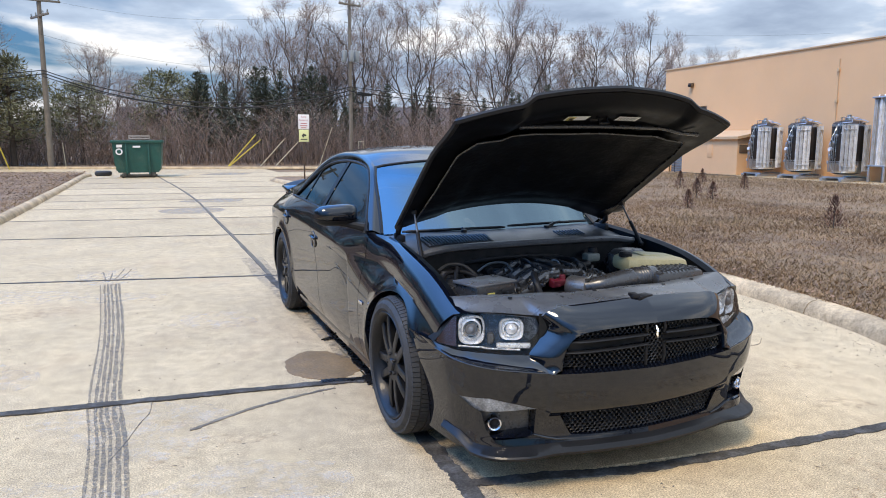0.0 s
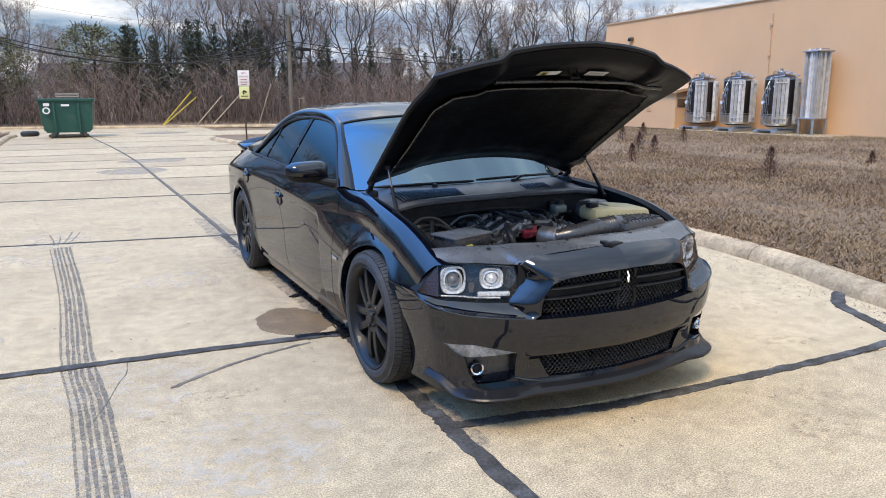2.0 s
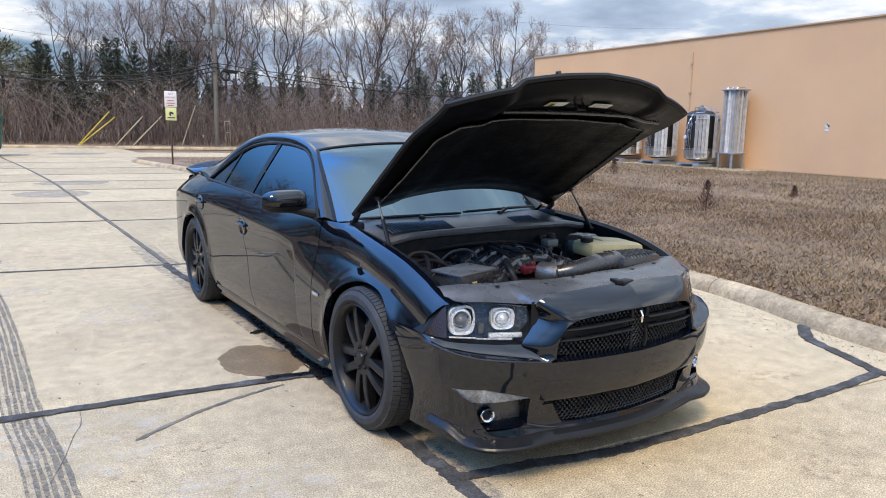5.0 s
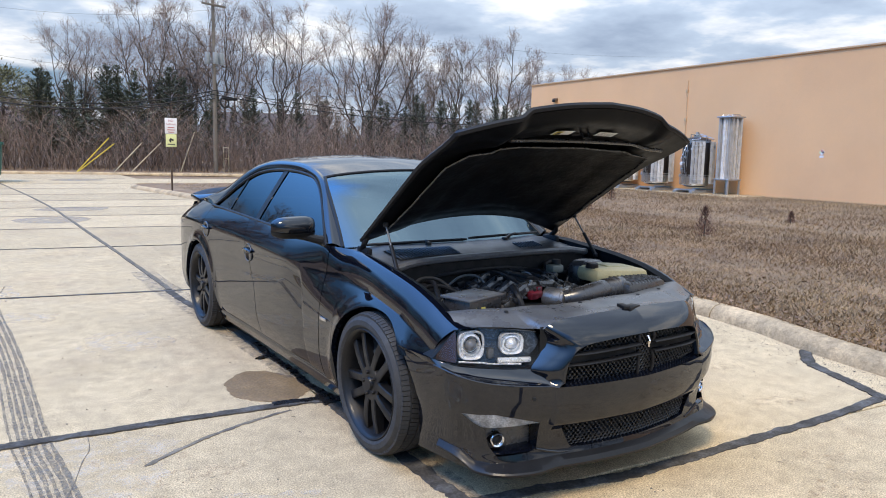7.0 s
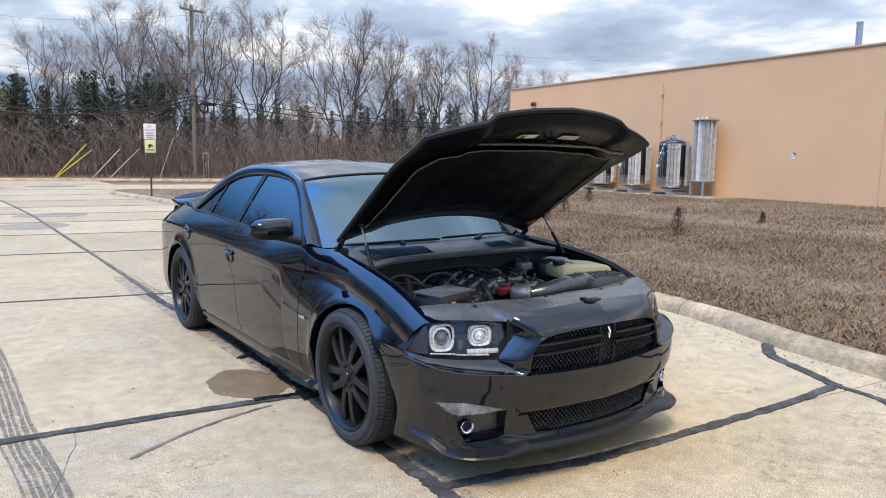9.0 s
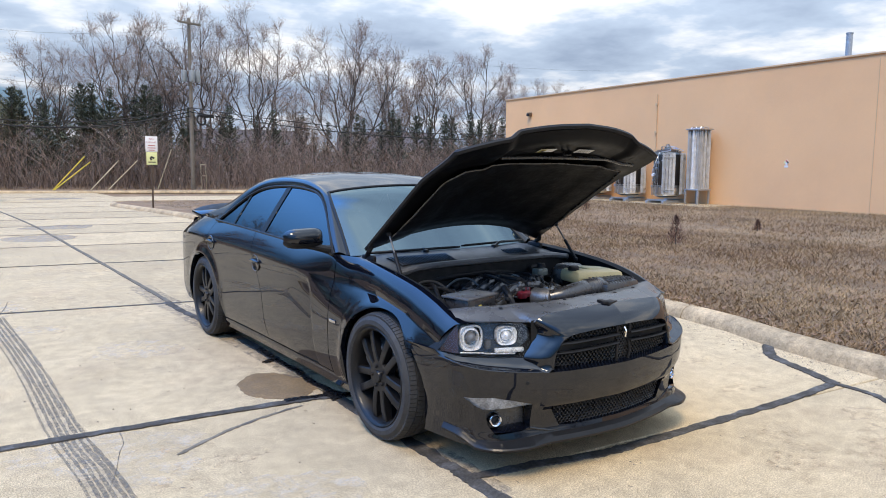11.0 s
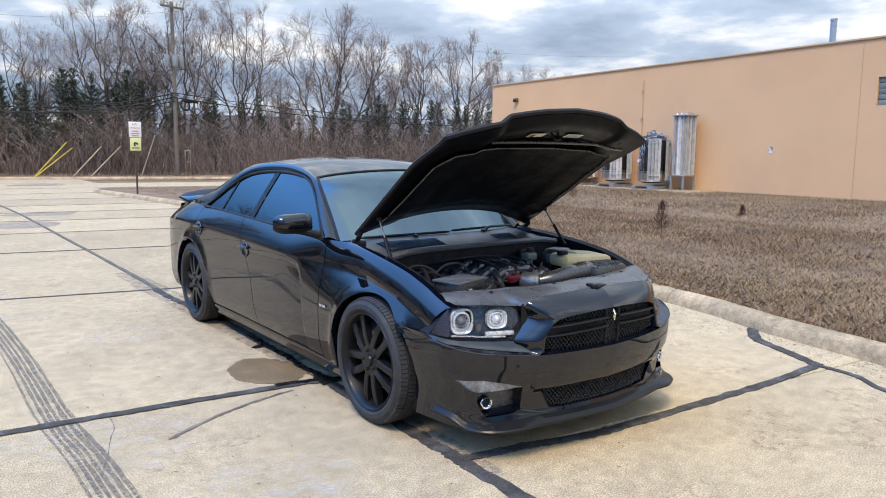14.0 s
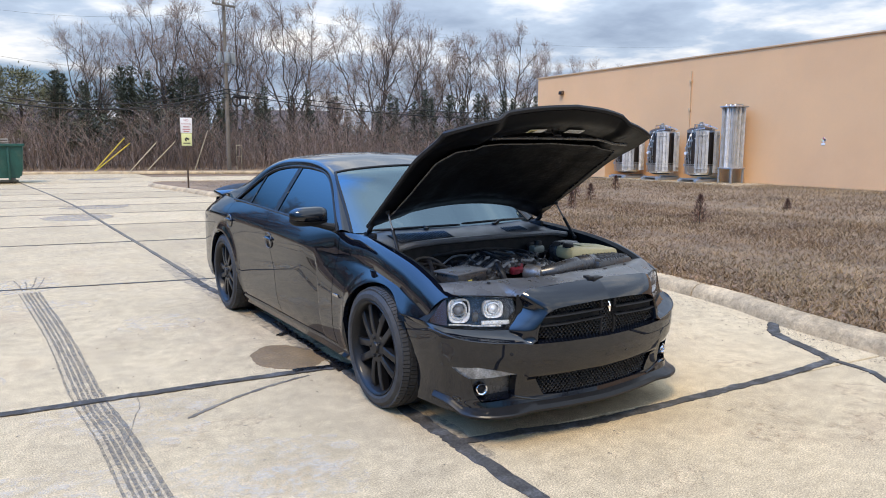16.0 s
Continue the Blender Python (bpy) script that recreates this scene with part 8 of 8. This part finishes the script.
# ---- trees ----
def bare_tree(seed, limbs_n, wide, fork, dark=False):
    """A leafless tree 13 m high: long limbs that fork low, sweep out and rise to a dome, with fine shoots at their ends."""
    rng = random.Random(seed)
    limbs, twigs = Geo(), Geo()
    tall = 13.0

    def bow(p, q, out, n, wob):
        """A curve from p to q that leaves along `out` and wavers a little."""
        mid = p + out
        pts = []
        for i in range(n + 1):
            t = i / n
            w = wob * math.sin(math.pi * t)
            pts.append(p * (1 - t) ** 2 + mid * 2 * t * (1 - t) + q * t * t + Vector((rng.gauss(0, w), rng.gauss(0, w), rng.gauss(0, w * 0.5))))
        return pts

    def at(pts, t):
        i = min(int(t * (len(pts) - 1)), len(pts) - 2)
        return pts[i].lerp(pts[i + 1], t * (len(pts) - 1) - i), (pts[i + 1] - pts[i]).normalized()

    def sideways(d):
        a = d.cross(Vector((rng.gauss(0, 1), rng.gauss(0, 1), rng.gauss(0, 1))))
        return a.normalized()

    def shoot(p, d, length):
        """A thin rising shoot with finer ones along it, drawn as slivers."""
        f = p + (d + Vector((0, 0, 0.10))).normalized() * length
        a = sideways(d) * 0.009
        twigs.add([p - a, p + a, f], [(0, 1, 2)])
        for k in range(6):
            q = p.lerp(f, rng.uniform(0.1, 0.95))
            v = (d * 0.8 + sideways(d) * rng.uniform(0.4, 1.0) + Vector((0, 0, 0.10))).normalized() * length * rng.uniform(0.3, 0.65)
            b = sideways(v) * 0.006
            twigs.add([q - b, q + b, q + v], [(0, 1, 2)])

    def branch(p, d, length, r, level):
        end = p + (d + Vector((0, 0, 0.16))).normalized() * length
        pts = bow(p, end, d * length * 0.45, 5, 0.035 * length)
        limbs.tube(pts, [r * (1 - 0.78 * i / 5) for i in range(6)], 4 if level == 1 else 3, caps=False)
        n = 7 if level == 1 else 6
        for k in range(n):
            t = 0.22 + 0.76 * (k + rng.random()) / n
            q, here = at(pts, t)
            nd = (here + sideways(here) * rng.uniform(0.5, 1.1)).normalized()
            if level == 1:
                branch(q, nd, length * rng.uniform(0.34, 0.62) * (1.1 - 0.4 * t), r * 0.42, 2)
            else:
                shoot(q, nd, rng.uniform(0.45, 1.05))
        shoot(end, (pts[-1] - pts[-2]).normalized(), 0.7)

    lean = Vector((rng.uniform(-0.5, 0.5), rng.uniform(-0.5, 0.5), 0))
    stem = [Vector((0, 0, -0.2)), lean * 0.3 + Vector((0, 0, tall * fork * 0.6)), lean + Vector((0, 0, tall * (fork + 0.16)))]
    limbs.tube(stem, [0.30, 0.23, 0.12], 9, caps=False)
    turn = rng.uniform(0, 6.283)
    for i in range(limbs_n):
        rho = math.sqrt((i + 0.35) / limbs_n)
        turn += 2.4 + rng.uniform(-0.35, 0.35)
        out = Vector((math.cos(turn), math.sin(turn), 0.0))
        z1 = tall * (0.93 - 0.30 * rho ** 2.4 + rng.uniform(-0.05, 0.03))
        end = lean * 1.5 + out * rho * wide * tall * rng.uniform(0.85, 1.1) + Vector((0, 0, z1))
        p, here = at(stem, min(0.98, 0.50 + 0.48 * (1 - rho) + rng.uniform(-0.12, 0.12)))
        pts = bow(p, end, out * rho * wide * tall * rng.uniform(0.45, 0.80) + Vector((0, 0, (z1 - p.z) * 0.34)), 11, 0.11)
        r = rng.uniform(0.10, 0.155)
        limbs.tube(pts, [r * (1 - 0.86 * (j / 11) ** 0.8) for j in range(12)], 6, caps=False)
        n = 7
        for k in range(n):
            t = 0.26 + 0.68 * (k + rng.random()) / n
            q, here = at(pts, t)
            nd = (here + sideways(here) * rng.uniform(0.5, 0.95)).normalized()
            branch(q, nd, min(tall * rng.uniform(0.20, 0.34) * (1.25 - 0.65 * t), (tall * 0.97 - q.z) * 1.05 + 0.4), r * 0.46 * (1.1 - 0.6 * t), 1)
        branch(end, (pts[-1] - pts[-2]).normalized(), tall * 0.09, 0.018, 1)
    root = thing("bare_tree", "tall leafless tree with forking grey-brown limbs and fine reddish twigs", "tree", "bare trees")
    part("trunk", limbs, M_BARK_DARK if dark else M_BARK, root)
    part("crown", twigs, M_TWIG, root)
    return root


def needle_spray(g, rng, q, d, l, wide):
    """One small diamond of needles."""
    w = d.cross(Vector((rng.gauss(0, 0.6), rng.gauss(0, 0.6), 1))).normalized() * l * wide
    g.add([q - w * 0.4, q + d * l * 0.45 - w, q + d * l, q + d * l * 0.45 + w], [(0, 1, 2, 3)])


def conifer(seed, h, width, mat, label, droop=0.25):
    """Whorls of feathery boughs round a straight stem, ending in a ragged spire."""
    rng = random.Random(seed)
    root = thing("conifer", label, "tree", "evergreens")
    part("trunk", Geo().tube([(0, 0, -0.2), (0.05, 0, h * 0.5), (0, 0, h * 0.985)], [0.13, 0.08, 0.012], 7), M_BARK_DARK, root)
    g = Geo()
    levels = 30
    for j in range(levels):
        t = max((j + rng.uniform(-0.3, 0.3)) / (levels - 1), 0.0)
        z = h * (0.16 + 0.83 * t)
        prof = max(1 - t, 0.0) ** 0.62 * (0.75 + 0.25 * math.sin(9 * t + seed))
        boughs = 8 if t < 0.85 else 5
        for b in range(boughs):
            if rng.random() < 0.22:
                continue
            a = 6.283 * (b + rng.random()) / boughs + j
            ln = width / 2 * prof * rng.uniform(0.35, 1.2) + 0.10
            d = Vector((math.cos(a), math.sin(a), rng.uniform(-droop, 0.40) + 0.85 * t)).normalized()
            base = Vector((0, 0, z))
            tip = base + d * ln + Vector((0, 0, 0.12 * ln))
            across = Vector((-math.sin(a), math.cos(a), 0))
            g.add([base - across * 0.02, base + across * 0.02, tip], [(0, 1, 2)])
            sprays = 10 + int(ln * 18)
            for k in range(sprays):
                q = base.lerp(tip, 0.18 + 0.82 * (k + rng.random()) / sprays)
                e = (d * 0.6 + across * (1 if k % 2 else -1) * rng.uniform(0.2, 0.9) + Vector((rng.gauss(0, 0.2), rng.gauss(0, 0.2), rng.uniform(-0.35, 0.55)))).normalized()
                needle_spray(g, rng, q, e, rng.uniform(0.16, 0.40) * (0.65 + 0.35 * (1 - t)), 0.15)
    part("crown", g, mat, root, angle=180)
    return root


def round_pine(seed, h, width, mat, label):
    """A full-crowned pine: limbs that carry many soft tufts of needles in uneven clumps."""
    rng = random.Random(seed)
    root = thing("conifer", label, "tree", "evergreens")
    limbs, g = Geo(), Geo()
    limbs.tube([(0, 0, -0.2), (0.08, 0.05, h * 0.5), (0, 0, h * 0.93)], [0.20, 0.14, 0.03], 8)
    for k in range(95):
        t = rng.random() ** 0.8
        a = rng.uniform(0, 6.283)
        reach = width / 2 * math.sqrt(max(0.04, 1 - (1.75 * abs(t - 0.42)) ** 2.2)) * rng.uniform(0.45, 1.08)
        z = h * (0.20 + 0.74 * t)
        c = Vector((reach * math.cos(a), reach * math.sin(a), z + rng.uniform(-0.1, 0.2)))
        limbs.tube([(0, 0, z - 0.35 * reach * 0.6), tuple(c * 0.55 + Vector((0, 0, z * 0.45 - 0.12 * reach))), tuple(c)], [0.035, 0.022, 0.008], 4, caps=False)
        size = rng.uniform(0.32, 0.62)
        for i in range(120):
            o = Vector((rng.gauss(0, 1), rng.gauss(0, 1), rng.gauss(0, 0.75)))
            q = c + o * size * 0.55
            e = (o.normalized() + Vector((0, 0, 0.35))).normalized()
            needle_spray(g, rng, q, e, rng.uniform(0.14, 0.30), 0.16)
    part("trunk", limbs, M_BARK_DARK, root)
    part("crown", g, mat, root, angle=180)
    return root


def place(bearing, dist, z=0.0):
    """A spot seen from the lot's near end, by bearing (degrees clockwise from +y) and distance."""
    a = radians(bearing - along([(-20, 1.9), (10, 1.7), (25, 1.2), (40, 0.7)], bearing))
    return (-2.6 + dist * math.sin(a), -4.7 + dist * math.cos(a), z)


kinds = [bare_tree(1, 6, 0.34, 0.12), bare_tree(2, 7, 0.42, 0.16), bare_tree(5, 6, 0.38, 0.09), bare_tree(9, 5, 0.26, 0.16, True)]
spots = [  # bearing, distance, height, kind, turn
    (7.3, 57, 9.9, 3, 40), (12.3, 57, 11.7, 1, 10), (17.4, 59, 12.9, 0, 80), (21.3, 57, 12.6, 2, 150), (23.9, 54, 6.8, 3, 60), (15.2, 60, 10.8, 3, 200),
    (27.9, 58, 12.0, 1, 200), (31.6, 61, 10.8, 0, 20), (34.3, 60, 10.6, 3, 160),
    (37.8, 62, 11.2, 0, 250), (41.4, 80, 10.6, 1, 30), (45.2, 95, 11.6, 2, 100), (-1.7, 62, 9.0, 3, 15), (-9.6, 56, 10.0, 3, 65), (-15.0, 50, 11.0, 3, 120), (0.7, 70, 7.5, 3, 200),
    # along the verge on the car's other flank, as its windows mirror them; added unseen behind the lot's near end
    (-32, 50, 9.5, 0, 33), (-44, 42, 10.0, 1, 71), (-62, 33, 13.5, 2, 140), (-76, 32, 12.5, 0, 220), (-92, 33, 13.5, 1, 15), (-110, 38, 13.0, 2, 190), (-22, 54, 9.5, 1, 160),
    (-52, 36, 9.5, 0, 55), (-80, 30, 10.0, 2, 100), (-29, 40, 8.0, 2, 5), (-25, 46, 9.0, 1, 5), (-13.0, 49, 13.5, 3, 5),
    (-140, 46, 13.0, 0, 95), (178, 50, 13.0, 1, 280), (150, 52, 13.0, 2, 10),
]
first = set()
for k, (b, d, h, kind, turn) in enumerate(spots):
    x, y, z = place(b, d)
    m = pose(x, y, 0.0, 0, 0, turn) @ Matrix.Scale(h / 13.0, 4)
    if kind not in first:
        first.add(kind)
        kinds[kind].matrix_basis = m
    else:
        c = copy_thing(kinds[kind], Matrix())
        c.matrix_basis = m
L_CEDAR = "dark green cedar standing in the tree line"
cedars = [conifer(61, 7.0, 3.7, M_NEEDLE, L_CEDAR), conifer(62, 7.0, 3.1, M_NEEDLE, L_CEDAR), conifer(63, 7.0, 4.1, M_NEEDLE, L_CEDAR, droop=0.35)]
rng = random.Random(5)
first = set()
n_c = 0
# those below -20 are added out of view, for the car's reflections
for b in list(np.arange(5.4, 17.0, 0.50)) + list(np.arange(17.0, 40.0, 0.95)) + [-9.0, 5.0, 5.6] + [-30, -45, -56, -70, -84, -100]:
    d = rng.uniform(51, 60) if b > -20 else rng.uniform(38, 46)
    h = rng.uniform(5.0, 6.8) if b < 15 else rng.uniform(3.8, 5.6)
    x, y, z = place(b + rng.uniform(-0.6, 0.6), d)
    k = n_c % 3
    n_c += 1
    m = pose(x, y, 0.0, 0, 0, rng.uniform(0, 360)) @ Matrix.Scale(h / 7.0, 4)
    if k not in first:
        first.add(k)
        cedars[k].matrix_basis = m
    else:
        copy_thing(cedars[k], Matrix()).matrix_basis = m
pine = round_pine(71, 7.3, 5.8, M_PINE, "rounded yellow-green pine above the dumpster")
x, y, z = place(3.0, 55)
pine.matrix_basis = pose(x, y, 0.0) @ Matrix.Scale(0.90, 4)
for b, d, sc in ((-2.8, 54, 0.76), (-7.0, 50, 0.92), (-9.4, 52, 1.0)):
    x, y, z = place(b, d)
    copy_thing(pine, Matrix()).matrix_basis = pose(x, y, 0.0, 0, 0, 77 * d) @ Matrix.Scale(sc, 4)


def thicket(name, count, spot, lo, hi, seed, label, r0=0.013):
    """Leafless undergrowth: thin leaning stems with side twigs."""
    rng = random.Random(seed)
    g = Geo()
    for _ in range(count):
        x, y = spot(rng)
        h = rng.uniform(lo, hi) * (0.85 + 0.55 * noise.noise((x * 0.22, y * 0.22, seed)))
        if noise.noise((x * 0.35, y * 0.35, seed + 7.0)) < -0.12 and rng.random() < 0.7:
            h *= 0.45
        lx, ly = rng.gauss(0, 0.45) * h, rng.gauss(0, 0.45) * h
        p0, p1, p2 = Vector((x, y, -0.05)), Vector((x + lx * 0.35, y + ly * 0.35, h * 0.55)), Vector((x + lx, y + ly, h))
        g.tube([p0, p1, p2], [r0 * rng.uniform(0.7, 1.6), r0 * 0.8, r0 * 0.3], 3, caps=False)
        for k in range(9):
            t = rng.uniform(0.2, 0.95)
            q = p0.lerp(p1, t * 2) if t < 0.5 else p1.lerp(p2, t * 2 - 1)
            e = q + Vector((rng.gauss(0, 0.55), rng.gauss(0, 0.55), rng.uniform(-0.1, 0.8))) * h * 0.36
            w = Vector((rng.gauss(0, 1), rng.gauss(0, 1), 0)).normalized() * r0 * 0.75
            g.add([q - w, q + w, e], [(0, 1, 2)])
    return tagged(part(name, g, M_THICKET, angle=180), label, "undergrowth", kind="stuff")


def far_y(x):
    return along([(p[0], p[1]) for p in KERB_F], x)


thicket("undergrowth", 5200, lambda r: ((x := r.uniform(-24, 42)), far_y(x) + 2.5 + abs(r.gauss(0, 1)) * 6), 1.8, 4.6, 301, "dense brown leafless undergrowth along the far kerb")
thicket("undergrowth", 3600, lambda r: ((x := r.uniform(-30, 60)), far_y(x) + 9 + r.uniform(0, 16)), 2.2, 4.8, 302, "tall brown leafless saplings in the tree line", 0.018)
thicket("undergrowth", 1500, lambda r: (r.uniform(-48, -26), r.uniform(-30, 45)), 1.5, 4.0, 303, "brown leafless undergrowth beyond the verge", 0.018)
thicket("undergrowth", 1500, lambda r: (r.uniform(-70, 90), r.uniform(75, 120)), 3.0, 6.0, 304, "distant leafless woods", 0.04)
# unseen woods, added to close the place behind the viewpoint
thicket("undergrowth", 700, lambda r: (r.uniform(-40, 40), r.uniform(-62, -48)), 2.0, 5.0, 305, "leafless woods added out of view behind the lot", 0.03)


# houses glimpsed between the stems
def house(m, w, d, h, label):
    root = thing("house", label, "house", m=m)
    part("wall", Geo().box((w, d, h), Matrix.Translation((0, 0, h / 2))), M_HOUSE, root)
    r = Geo()
    r.add([(-w / 2 - 0.4, -d / 2 - 0.4, h), (w / 2 + 0.4, -d / 2 - 0.4, h), (w / 2 + 0.4, d / 2 + 0.4, h), (-w / 2 - 0.4, d / 2 + 0.4, h), (-w / 2 - 0.4, 0, h + d * 0.32), (w / 2 + 0.4, 0, h + d * 0.32)], [(0, 1, 5, 4), (3, 4, 5, 2), (0, 4, 3), (1, 2, 5), (0, 1, 2, 3)])
    part("roof", r, M_HOUSE_ROOF, root)
    for k in range(3):
        wd = part("window", Geo().box((1.0, 0.08, 1.2), Matrix.Translation((-w / 3 + k * w / 3, -d / 2 - 0.02, h * 0.55))), M_SIGN_WHITE, root, "white framed window")
        part("pane", Geo().box((0.8, 0.04, 1.0), Matrix.Translation((-w / 3 + k * w / 3, -d / 2 - 0.05, h * 0.55))), M_TANK_DARK, wd)
    return root


for b, d, lab in ((3.0, 92, "pale house with a brown roof beyond the woods"), (20.5, 86, "pale house behind the bare trees"), (31.0, 88, "pale house behind the bare trees")):
    x, y, z = place(b, d)
    house(pose(x, y, 0, 0, 0, -b + 8), 11, 8, 3.0, lab)
